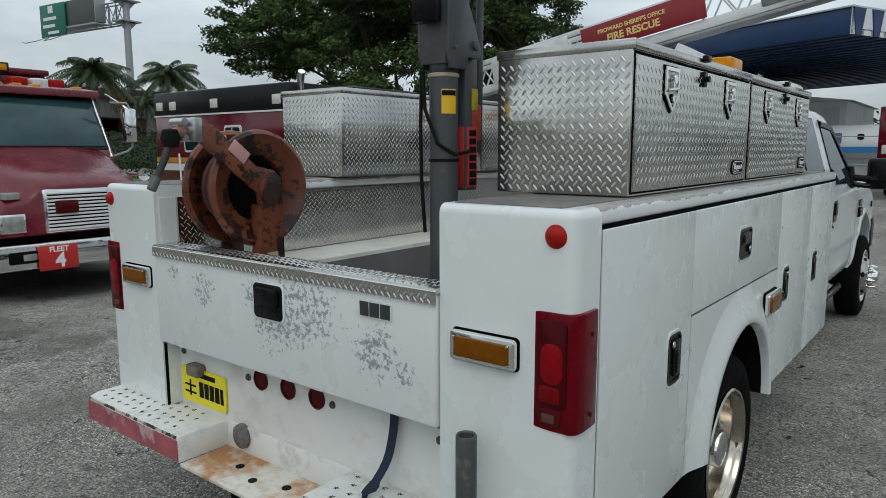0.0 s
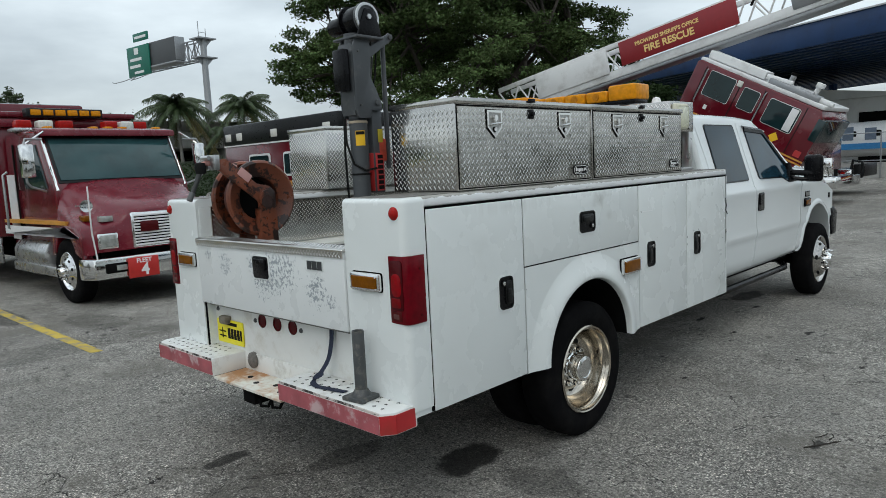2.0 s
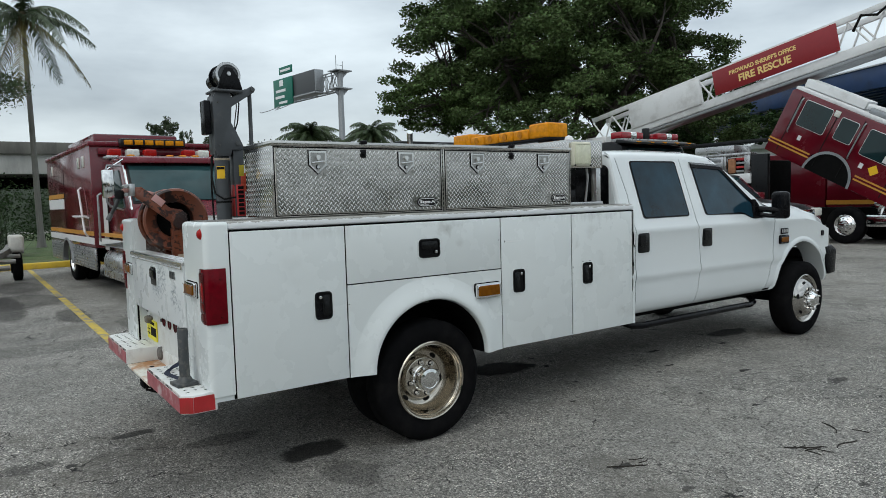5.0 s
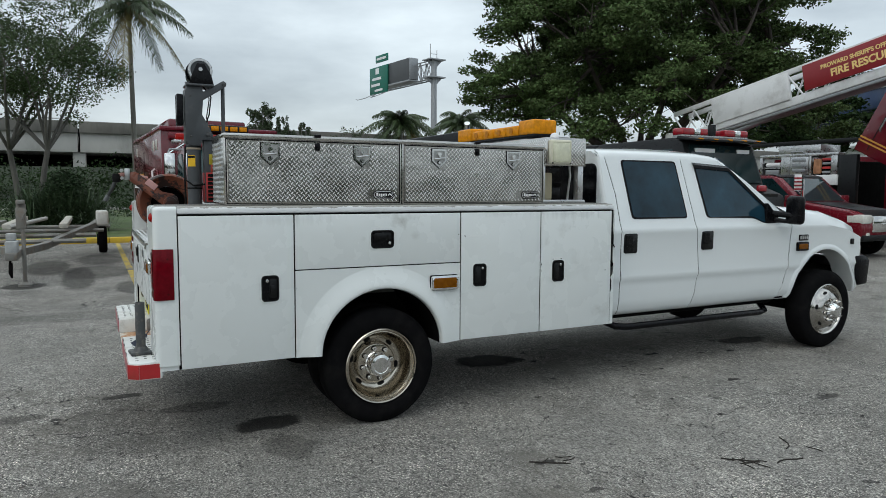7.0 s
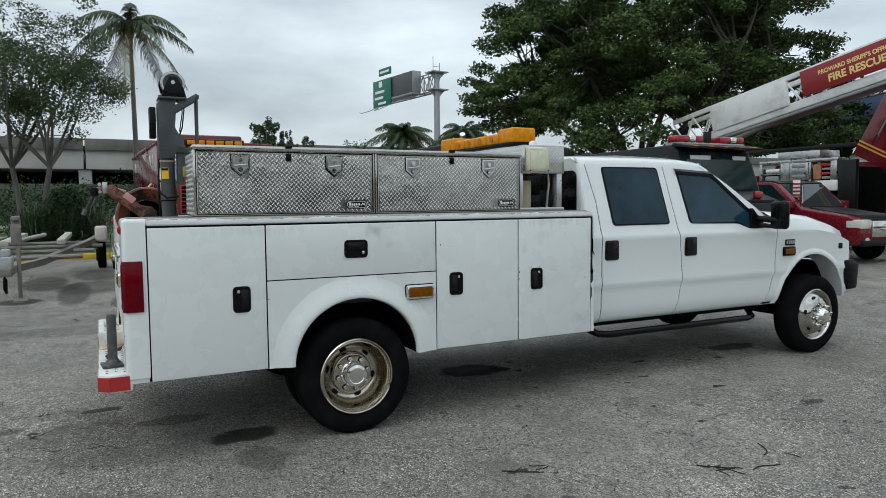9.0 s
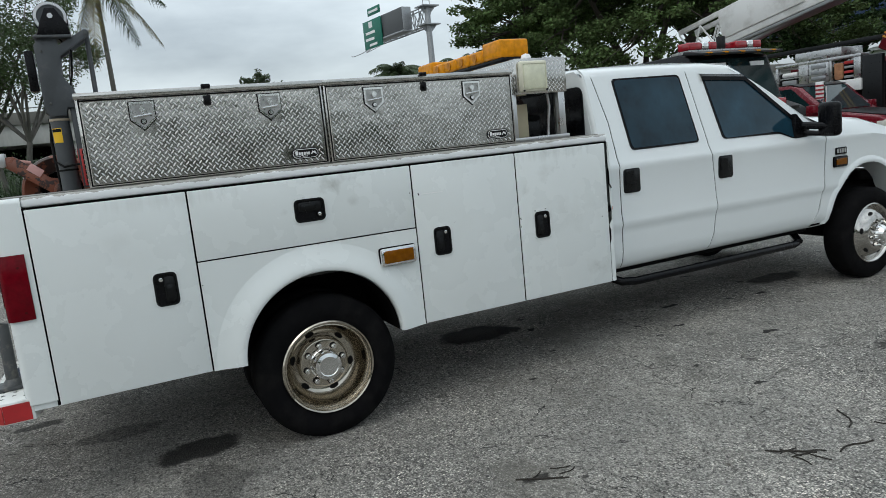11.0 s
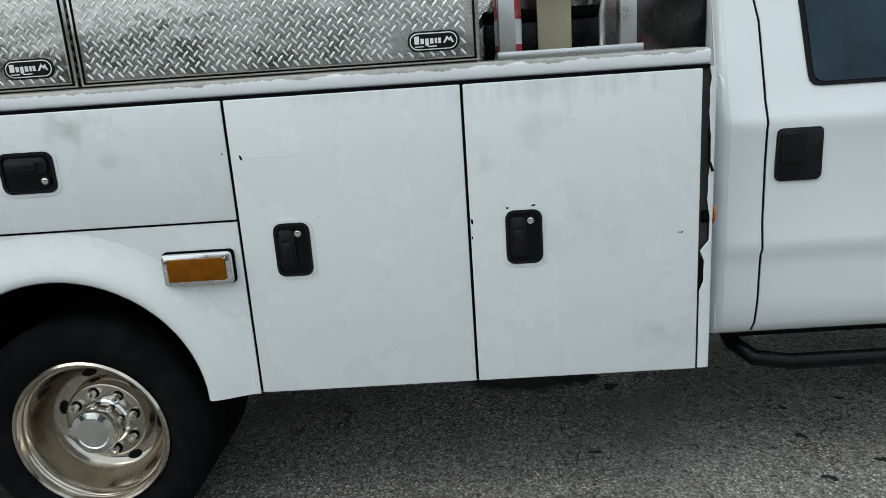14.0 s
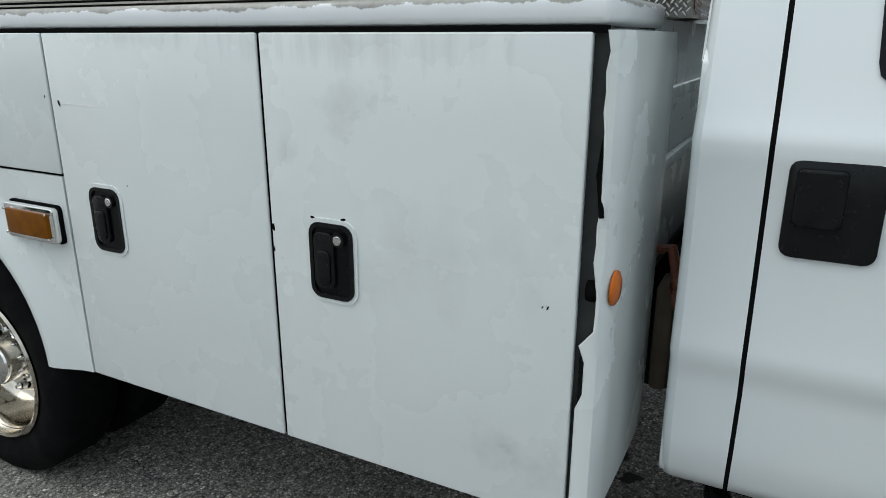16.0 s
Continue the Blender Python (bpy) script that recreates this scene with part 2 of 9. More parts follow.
def prism(pts, axis, a, b, bev=0.0, bm=None, m=None):
    """A polygon in the two other axes, drawn out along one axis from a to b."""
    def v3(u, v, w):
        return {"x": (w, u, v), "y": (u, w, v), "z": (u, v, w)}[axis]
    own = bmesh.new()
    lo = [own.verts.new(v3(*p, a)) for p in pts]
    hi = [own.verts.new(v3(*p, b)) for p in pts]
    own.faces.new(lo)
    own.faces.new(list(reversed(hi)))
    for i in range(len(pts)):
        j = (i + 1) % len(pts)
        own.faces.new((lo[j], lo[i], hi[i], hi[j]))
    bmesh.ops.recalc_face_normals(own, faces=own.faces[:])
    if bev:
        bmesh.ops.bevel(own, geom=own.edges[:], offset=bev, segments=2, affect="EDGES", profile=0.5)
    if m:
        bmesh.ops.transform(own, matrix=m, verts=own.verts[:])
    return merge(bm, own)


def rrect(u0, u1, v0, v1, r, n=4):
    """Points of a rectangle with round corners."""
    out = []
    for cu, cv, a0 in ((u1 - r, v1 - r, 0), (u0 + r, v1 - r, 90), (u0 + r, v0 + r, 180), (u1 - r, v0 + r, 270)):
        for k in range(n + 1):
            a = radians(a0 + 90 * k / n)
            out.append((cu + r * math.cos(a), cv + r * math.sin(a)))
    return out


def ring_prism(outer, inner, axis, a, b):
    """A flat frame between two outlines of equal count, from a to b along the axis."""
    def v3(u, v, w):
        return {"x": (w, u, v), "y": (u, w, v), "z": (u, v, w)}[axis]
    own = bmesh.new()
    n = len(outer)
    L = [[own.verts.new(v3(*p, w)) for p in pts] for pts, w in ((outer, a), (outer, b), (inner, b), (inner, a))]
    for p, q in zip(L, L[1:] + L[:1]):
        for i in range(n):
            j = (i + 1) % n
            own.faces.new((p[i], p[j], q[j], q[i]))
    bmesh.ops.recalc_face_normals(own, faces=own.faces[:])
    return own


def grid(rows, bm=None, close=False):
    """A skin through rows of points."""
    own = bmesh.new()
    vs = [[own.verts.new(p) for p in row] for row in rows]
    for a, b in zip(vs, vs[1:]):
        for i in range(len(a) - 1):
            own.faces.new((a[i], a[i + 1], b[i + 1], b[i]))
    bmesh.ops.remove_doubles(own, verts=own.verts[:], dist=1e-5)
    bmesh.ops.recalc_face_normals(own, faces=own.faces[:])
    return merge(bm, own)


def slab(rows, inward, bm=None):
    """A skin through rows of points with a thickness, the vector inward."""
    own = bmesh.new()
    inward = Vector(inward)
    f = [[own.verts.new(p) for p in row] for row in rows]
    k = [[own.verts.new(Vector(p) + inward) for p in row] for row in rows]
    n, c = len(f), len(f[0])
    for vs in (f, k):
        for a, b in zip(vs, vs[1:]):
            for i in range(c - 1):
                own.faces.new((a[i], a[i + 1], b[i + 1], b[i]))
    rim = [(0, i) for i in range(c)] + [(j, c - 1) for j in range(1, n)] + [(n - 1, i) for i in range(c - 2, -1, -1)] + [(j, 0) for j in range(n - 2, 0, -1)]
    for (a, b), (d, e) in zip(rim, rim[1:] + rim[:1]):
        own.faces.new((f[a][b], f[d][e], k[d][e], k[a][b]))
    bmesh.ops.recalc_face_normals(own, faces=own.faces[:])
    return merge(bm, own)


def lugs(origin, u, v, n, wide, high, step=0.0215, skip=()):
    """Raised tread lugs over a plate: rows of one slant, each staggered against the next of the other slant. skip: rectangles left bare."""
    o, u, v, n = Vector(origin), Vector(u).normalized(), Vector(v).normalized(), Vector(n).normalized()
    k0 = step / 0.0215
    across, rise, half, thick = 0.0310 * k0, 0.0155 * k0, 0.0128 * k0, 0.0034 * k0
    verts, faces = [], []
    for j in range(int((high - 0.004) / rise)):
        s = 1 if j % 2 else -1
        for i in range(int(wide / across + 0.5)):
            a, b = (i + 0.35 + 0.5 * (j % 2)) * across, (j + 0.62) * rise
            if a + half * 0.7 > wide or any(x0 < a < x1 and y0 < b < y1 for x0, x1, y0, y1 in skip):
                continue
            d = (u * 0.66 + v * 0.75 * s)
            w = (u * 0.75 - v * 0.66 * s)
            p = o + u * a + v * b
            k = len(verts)
            verts += [p - d * half, p - d * half * 0.5 + w * thick, p + d * half * 0.5 + w * thick, p + d * half, p + d * half * 0.5 - w * thick, p - d * half * 0.5 - w * thick,
                      p - d * half * 0.55 + n * 0.0015, p + d * half * 0.55 + n * 0.0015]
            faces += [(k, k + 1, k + 6), (k + 1, k + 2, k + 7, k + 6), (k + 2, k + 3, k + 7), (k + 3, k + 4, k + 7), (k + 4, k + 5, k + 6, k + 7), (k + 5, k, k + 6)]
    return verts, faces


def lug_part(parent, sheets, name="tread_pattern"):
    verts, faces = [], []
    for vs, fs in sheets:
        k = len(verts)
        verts += vs
        faces += [tuple(i + k for i in f) for f in fs]
    me = bpy.data.meshes.new(name)
    me.from_pydata(verts, [], faces)
    me.materials.append(LUG)
    ob = new(name, me)
    ob.parent = parent
    return tagged(ob, kind="stuff")


def words(text, size, m, material, parent, name="lettering", deep=0.002, squeeze=1.0):
    """Flat letters in the built-in font, centred at m; they face its z."""
    cu = bpy.data.curves.new(name, "FONT")
    cu.body, cu.size, cu.extrude, cu.align_x, cu.align_y = text, size, deep, "CENTER", "CENTER"
    cu.offset = size * 0.034
    tmp = new(name + "_tmp", cu)
    me = bpy.data.meshes.new_from_object(tmp.evaluated_get(bpy.context.evaluated_depsgraph_get()))
    bpy.data.objects.remove(tmp)
    me.materials.clear()
    me.materials.append(material)
    ob = new(name, me)
    ob.parent = parent
    ob.matrix_local = m @ Matrix.Diagonal((squeeze, 1, 1, 1))
    return ob


def bars(rects, axis, a, b, material, parent, name="lettering", m=None):
    """Plain bars that stand for writing."""
    bm = bmesh.new()
    for u0, u1, v0, v1 in rects:
        prism([(u0, v0), (u1, v0), (u1, v1), (u0, v1)], axis, a, b, bm=bm, m=m)
    return part(name, bm, material, parent)


# the tailgate's bare patches lie round the latch and towards one corner only
def scraped_patches(m, spots):
    nt, ns = m.node_tree, m.node_tree.nodes
    b = ns["Principled BSDF"]
    src = b.inputs["Base Color"].links[0].from_socket
    co = ns.new("ShaderNodeTexCoord")
    total = None
    for c, r in spots:
        d = ns.new("ShaderNodeVectorMath")
        d.operation = "DISTANCE"
        d.inputs[1].default_value = c
        nt.links.new(co.outputs["Object"], d.inputs[0])
        k = ns.new("ShaderNodeMapRange")
        k.inputs["From Min"].default_value, k.inputs["From Max"].default_value = r, r * 0.35
        k.inputs["To Min"].default_value, k.inputs["To Max"].default_value = 0.0, 1.0
        nt.links.new(d.outputs["Value"], k.inputs["Value"])
        if total is None:
            total = k.outputs[0]
        else:
            mx = ns.new("ShaderNodeMath")
            mx.operation = "MAXIMUM"
            nt.links.new(total, mx.inputs[0])
            nt.links.new(k.outputs[0], mx.inputs[1])
            total = mx.outputs[0]
    x = ns.new("ShaderNodeMix")
    x.data_type = "RGBA"
    n = ns.new("ShaderNodeTexNoise")
    n.inputs["Scale"].default_value, n.inputs["Detail"].default_value, n.inputs["Roughness"].default_value = 55, 9, 0.74
    nt.links.new(co.outputs["Object"], n.inputs["Vector"])
    add = ns.new("ShaderNodeMath")
    add.operation = "MULTIPLY_ADD"
    nt.links.new(total, add.inputs[0])
    add.inputs[1].default_value = 0.17
    nt.links.new(n.outputs["Fac"], add.inputs[2])
    th = ns.new("ShaderNodeMapRange")
    th.inputs["From Min"].default_value, th.inputs["From Max"].default_value = 0.665, 0.705
    nt.links.new(add.outputs[0], th.inputs["Value"])
    nt.links.new(th.outputs[0], x.inputs["Factor"])
    nt.links.new(src, x.inputs[6])
    x.inputs[7].default_value = (0.30, 0.335, 0.36, 1)
    nt.links.new(x.outputs[2], b.inputs["Base Color"])
    return m


scraped_patches(PLAINWHITE, [((0.0, -0.15, 1.08), 0.17), ((0.13, -0.15, 1.13), 0.22), ((0.25, -0.15, 1.14), 0.16), ((0.50, -0.15, 1.06), 0.15), ((0.62, -0.15, 1.02), 0.08), ((-0.09, -0.15, 1.17), 0.10), ((-0.40, -0.15, 1.15), 0.13), ((-0.60, -0.15, 1.19), 0.06)])


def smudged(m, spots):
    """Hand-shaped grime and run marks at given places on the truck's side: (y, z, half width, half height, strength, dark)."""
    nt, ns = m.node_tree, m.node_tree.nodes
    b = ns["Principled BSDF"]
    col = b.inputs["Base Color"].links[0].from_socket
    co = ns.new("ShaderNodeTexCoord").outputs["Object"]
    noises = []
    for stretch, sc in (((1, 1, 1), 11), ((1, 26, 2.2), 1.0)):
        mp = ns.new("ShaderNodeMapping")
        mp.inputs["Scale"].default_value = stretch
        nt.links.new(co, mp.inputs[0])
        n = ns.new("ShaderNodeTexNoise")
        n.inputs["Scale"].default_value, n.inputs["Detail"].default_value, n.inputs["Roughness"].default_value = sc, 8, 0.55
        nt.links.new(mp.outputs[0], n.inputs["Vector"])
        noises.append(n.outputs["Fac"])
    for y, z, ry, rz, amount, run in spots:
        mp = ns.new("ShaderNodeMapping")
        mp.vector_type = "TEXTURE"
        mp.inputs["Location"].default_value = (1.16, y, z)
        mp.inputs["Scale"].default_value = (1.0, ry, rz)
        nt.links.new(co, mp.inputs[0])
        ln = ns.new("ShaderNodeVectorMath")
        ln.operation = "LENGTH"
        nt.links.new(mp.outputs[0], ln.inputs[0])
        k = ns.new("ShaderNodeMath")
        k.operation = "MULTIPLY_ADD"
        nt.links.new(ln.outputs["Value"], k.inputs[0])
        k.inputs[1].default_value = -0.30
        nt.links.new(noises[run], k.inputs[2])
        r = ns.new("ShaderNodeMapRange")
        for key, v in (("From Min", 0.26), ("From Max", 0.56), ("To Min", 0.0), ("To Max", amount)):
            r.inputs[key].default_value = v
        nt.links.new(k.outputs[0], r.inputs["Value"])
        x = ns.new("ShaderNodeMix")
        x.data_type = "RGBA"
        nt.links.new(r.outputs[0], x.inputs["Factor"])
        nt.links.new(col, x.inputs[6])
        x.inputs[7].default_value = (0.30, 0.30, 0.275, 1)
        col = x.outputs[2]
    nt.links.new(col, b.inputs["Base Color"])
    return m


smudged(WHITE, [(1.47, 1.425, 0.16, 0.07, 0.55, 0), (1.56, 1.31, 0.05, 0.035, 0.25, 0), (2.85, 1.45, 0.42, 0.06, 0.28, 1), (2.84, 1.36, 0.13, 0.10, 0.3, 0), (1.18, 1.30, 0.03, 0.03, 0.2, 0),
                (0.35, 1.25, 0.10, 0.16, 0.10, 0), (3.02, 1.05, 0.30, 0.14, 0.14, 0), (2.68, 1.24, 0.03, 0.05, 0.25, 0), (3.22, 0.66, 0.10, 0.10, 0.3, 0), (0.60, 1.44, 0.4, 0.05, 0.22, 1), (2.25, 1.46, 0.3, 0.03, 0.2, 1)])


def chipped_rail():
    """White rail whose paint has flaked off the top in a ragged line."""
    m = mat("chipped_white_rail_paint", (0.77, 0.79, 0.80), 0.35, var=0.03, scale=3, coat=0.15, bump=0.0005, bscale=30)
    nt, ns = m.node_tree, m.node_tree.nodes
    b = ns["Principled BSDF"]
    col = b.inputs["Base Color"].links[0].from_socket
    co = ns.new("ShaderNodeTexCoord").outputs["Object"]
    n = ns.new("ShaderNodeTexNoise")
    n.inputs["Scale"].default_value, n.inputs["Detail"].default_value, n.inputs["Roughness"].default_value = 9, 9, 0.7
    nt.links.new(co, n.inputs["Vector"])
    sp = ns.new("ShaderNodeSeparateXYZ")
    nt.links.new(co, sp.inputs[0])
    k = ns.new("ShaderNodeMath")
    k.operation = "MULTIPLY_ADD"
    nt.links.new(n.outputs["Fac"], k.inputs[0])
    k.inputs[1].default_value = 0.050
    nt.links.new(sp.outputs["Z"], k.inputs[2])
    r = ns.new("ShaderNodeMapRange")
    r.inputs["From Min"].default_value, r.inputs["From Max"].default_value = 1.5400, 1.5420
    nt.links.new(k.outputs[0], r.inputs["Value"])
    g = ns.new("ShaderNodeTexNoise")
    g.inputs["Scale"].default_value, g.inputs["Detail"].default_value = 60, 5
    nt.links.new(co, g.inputs["Vector"])
    bare = ns.new("ShaderNodeMix")
    bare.data_type = "RGBA"
    nt.links.new(g.outputs["Fac"], bare.inputs["Factor"])
    bare.inputs[6].default_value, bare.inputs[7].default_value = (0.20, 0.195, 0.175, 1), (0.46, 0.45, 0.42, 1)
    x = ns.new("ShaderNodeMix")
    x.data_type = "RGBA"
    nt.links.new(r.outputs[0], x.inputs["Factor"])
    nt.links.new(col, x.inputs[6])
    nt.links.new(bare.outputs[2], x.inputs[7])
    nt.links.new(x.outputs[2], b.inputs["Base Color"])
    return m


RAIL = chipped_rail()

# ---- ground ----
def asphalt():
    """Bleached asphalt: stones, drifting tone, tar cracks, oil spots with their own outlines, shade painted under
    vehicles.
    """
    m = bpy.data.materials.new("bleached_asphalt")
    m.use_nodes = True
    nt, ns = m.node_tree, m.node_tree.nodes
    b = ns["Principled BSDF"]
    co = ns.new("ShaderNodeTexCoord").outputs["Object"]

    def nz(sc, det=4.0, ro=0.55, vec=None, out="Fac"):
        n = ns.new("ShaderNodeTexNoise")
        n.inputs["Scale"].default_value, n.inputs["Detail"].default_value, n.inputs["Roughness"].default_value = sc, det, ro
        nt.links.new(vec or co, n.inputs["Vector"])
        return n.outputs[out]

    def rng(v, a, c, lo, hi):
        r = ns.new("ShaderNodeMapRange")
        for k, x in (("From Min", a), ("From Max", c), ("To Min", lo), ("To Max", hi)):
            r.inputs[k].default_value = x
        nt.links.new(v, r.inputs["Value"])
        return r.outputs[0]

    def op(kind, a, c):
        x = ns.new("ShaderNodeMath")
        x.operation = kind
        for i, v in enumerate((a, c)):
            if isinstance(v, (int, float)):
                x.inputs[i].default_value = v
            else:
                nt.links.new(v, x.inputs[i])
        return x.outputs[0]

    def mix(f, a, c, kind="MIX"):
        x = ns.new("ShaderNodeMix")
        x.data_type, x.blend_type = "RGBA", kind
        for sock, val in ((x.inputs["Factor"], f), (x.inputs[6], a), (x.inputs[7], c)):
            if isinstance(val, (int, float, tuple)):
                sock.default_value = val
            else:
                nt.links.new(val, sock)
        return x.outputs[2]

    def vor(sc, feature="F1", vec=None):
        v = ns.new("ShaderNodeTexVoronoi")
        v.feature = feature
        v.inputs["Scale"].default_value = sc
        nt.links.new(vec or co, v.inputs["Vector"])
        return v

    def bent(amount, sc):
        a = ns.new("ShaderNodeVectorMath")
        a.operation = "MULTIPLY_ADD"
        nt.links.new(nz(sc, 5, 0.6, out="Color"), a.inputs[0])
        a.inputs[1].default_value = (amount,) * 3
        nt.links.new(co, a.inputs[2])
        return a.outputs[0]

    col = mix(rng(nz(0.30, 7, 0.68), 0.38, 0.62, 0, 1), (0.345, 0.326, 0.290, 1), (0.580, 0.550, 0.496, 1))
    col = mix(rng(nz(1.7, 6, 0.65), 0.35, 0.68, 0, 0.55), col, (0.27, 0.264, 0.248, 1))
    st = vor(112)
    g = ns.new("ShaderNodeSeparateColor")
    nt.links.new(st.outputs["Color"], g.inputs[0])
    patchy = rng(nz(0.55, 5, 0.65), 0.40, 0.60, 0.30, 1.0)
    tone = op("ADD", rng(g.outputs[0], 0, 1, 0.46, 1.18), op("MULTIPLY", rng(g.outputs[1], 0.82, 0.92, 0.0, 1.4), patchy))
    tone = op("SUBTRACT", tone, op("MULTIPLY", rng(g.outputs[2], 0.80, 0.95, 0.0, 0.38), patchy))
    comb = ns.new("ShaderNodeCombineColor")
    for i in range(3):
        nt.links.new(tone, comb.inputs[i])
    col = mix(1.0, col, comb.outputs[0], "MULTIPLY")
    edge = op("MULTIPLY", rng(st.outputs["Distance"], 0.44, 0.74, 0, 0.9), rng(patchy, 0.3, 1.0, 0.55, 1.0))
    col = mix(edge, col, (0.06, 0.058, 0.055, 1))
    col = mix(rng(nz(7.5, 6, 0.7), 0.40, 0.62, 0.30, 0), col, (0.10, 0.098, 0.092, 1))
    col = mix(rng(nz(34, 4, 0.7), 0.54, 0.63, 0, 0.85), col, (0.040, 0.038, 0.036, 1))
    col = mix(rng(nz(0.9, 7, 0.72), 0.55, 0.72, 0, 0.55), col, (0.075, 0.070, 0.062, 1))
    col = mix(rng(nz(0.42, 9, 0.74), 0.53, 0.61, 0, 0.55), col, (0.15, 0.138, 0.118, 1))
    # fine dark cracks in patches
    wv = bent(0.55, 1.3)
    for sc, thick, lo, hi in ((0.55, 0.0038, 0.42, 0.54), (1.7, 0.0075, 0.46, 0.56), (4.5, 0.014, 0.46, 0.60)):
        v = vor(sc, "DISTANCE_TO_EDGE", wv)
        line = rng(v.outputs["Distance"], thick * 0.3, thick, 1, 0)
        patch = op("MULTIPLY", rng(nz(0.45 if sc < 1 else 0.7, 2), lo, hi, 0, 1.0), rng(nz(6.0, 4, 0.65), 0.42, 0.56, 0, 1.0))
        col = mix(op("MULTIPLY", line, patch), col, (0.018, 0.017, 0.016, 1))
    # drops of oil
    dv = vor(1.15, "F1", bent(0.12, 9))
    sp = ns.new("ShaderNodeSeparateColor")
    nt.links.new(dv.outputs["Color"], sp.inputs[0])
    size = rng(sp.outputs[1], 0.55, 1.0, -0.02, 0.075)
    drop = rng(op("SUBTRACT", dv.outputs["Distance"], size), -0.004, 0.02, 0.9, 0)
    col = mix(drop, col, (0.020, 0.019, 0.018, 1))
    # small drops and litter
    for sc, lo_, big, shade in ((4.3, 0.50, 0.17, (0.020, 0.019, 0.018, 1)), (11.0, 0.60, 0.16, (0.045, 0.036, 0.028, 1))):
        dv = vor(sc, "F1", bent(0.05, 22))
        sp = ns.new("ShaderNodeSeparateColor")
        nt.links.new(dv.outputs["Color"], sp.inputs[0])
        size = rng(sp.outputs[1], lo_, 1.0, -0.03, big)
        field = rng(nz(0.33, 3), 0.42, 0.58, 0.15, 0.85)
        drop = rng(op("SUBTRACT", dv.outputs["Distance"], size), -0.01, 0.02, 1, 0)
        col = mix(op("MULTIPLY", drop, field), col, shade)
    # named spots: stains, plus shade painted below the rear bumper and rescue truck
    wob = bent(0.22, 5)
    for x, y, rx, ry, dark in SPOTS_AND_SHADE:
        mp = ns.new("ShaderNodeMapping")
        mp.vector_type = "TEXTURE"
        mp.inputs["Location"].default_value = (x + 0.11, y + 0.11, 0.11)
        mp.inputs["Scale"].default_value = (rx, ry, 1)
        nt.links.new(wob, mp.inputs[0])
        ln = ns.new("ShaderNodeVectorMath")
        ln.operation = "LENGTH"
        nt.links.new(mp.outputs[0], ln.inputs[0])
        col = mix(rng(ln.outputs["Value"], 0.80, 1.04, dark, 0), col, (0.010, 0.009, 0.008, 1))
    nt.links.new(col, b.inputs["Base Color"])
    nt.links.new(rng(nz(3, 4), 0.3, 0.7, 0.72, 0.95), b.inputs["Roughness"])
    b.inputs["Specular IOR Level"].default_value = 0.25
    bp = ns.new("ShaderNodeBump")
    bp.inputs["Strength"].default_value, bp.inputs["Distance"].default_value = 0.8, 0.006
    h = op("ADD", op("MULTIPLY", st.outputs["Distance"], -0.9), nz(260, 2))
    nt.links.new(h, bp.inputs["Height"])
    nt.links.new(bp.outputs[0], b.inputs["Normal"])
    return m


# (0.35, -0.36) and (-7.6, 2.2) are painted vehicle shade; the rest are stains
SPOTS_AND_SHADE = [(0.80, 0.60, 0.16, 0.24, 0.9), (1.28, 0.62, 0.26, 0.15, 0.42), (-0.33, -0.31, 0.07, 0.17, 0.8), (-0.06, -1.0, 0.10, 0.22, 0.5), (-0.05, 2.87, 0.24, 0.34, 0.95), (0.38, 5.89, 0.15, 0.35, 0.8),
         (1.46, 4.47, 0.03, 0.07, 0.95), (2.13, 4.76, 0.04, 0.13, 0.7), (2.24, 1.94, 0.035, 0.08, 0.8), (2.66, 1.97, 0.03, 0.08, 0.7), (2.06, 3.64, 0.02, 0.05, 0.9), (2.06, 3.85, 0.015, 0.09, 0.6), (0.67, 5.32, 0.03, 0.05, 0.95), (0.43, 4.50, 0.03, 0.09, 0.95), (3.27, 3.44, 0.03, 0.05, 0.7), (0.05, 3.12, 0.10, 0.12, 0.95), (0.89, 4.15, 0.025, 0.05, 0.95), (0.38, 4.23, 0.02, 0.03, 0.95), (0.98, 3.86, 0.02, 0.03, 0.95), (1.62, 3.59, 0.02, 0.03, 0.9), (1.12, 2.64, 0.02, 0.03, 0.9), (0.72, 3.07, 0.02, 0.03, 0.9), (0.16, 3.26, 0.03, 0.04, 0.95), (0.69, 3.93, 0.02, 0.03, 0.95), (0.48, 3.97, 0.02, 0.025, 0.9), (-4.3, -0.6, 0.40, 2.4, 0.25),
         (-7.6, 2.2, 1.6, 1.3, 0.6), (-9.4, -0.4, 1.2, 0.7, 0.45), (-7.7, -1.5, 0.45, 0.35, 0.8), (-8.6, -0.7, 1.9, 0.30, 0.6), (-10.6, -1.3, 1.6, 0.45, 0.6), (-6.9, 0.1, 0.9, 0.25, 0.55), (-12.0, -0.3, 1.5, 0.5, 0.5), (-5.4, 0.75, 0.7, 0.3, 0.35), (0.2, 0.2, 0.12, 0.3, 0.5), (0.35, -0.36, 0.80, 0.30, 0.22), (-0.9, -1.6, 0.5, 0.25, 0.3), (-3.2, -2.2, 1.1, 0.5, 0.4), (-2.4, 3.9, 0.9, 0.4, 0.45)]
gm = bmesh.new()
bmesh.ops.create_grid(gm, x_segments=4, y_segments=4, size=1500)
ground = part("ground", gm, asphalt(), None, "weathered grey asphalt yard with oil spots, cracks and painted shade", kind="structure")

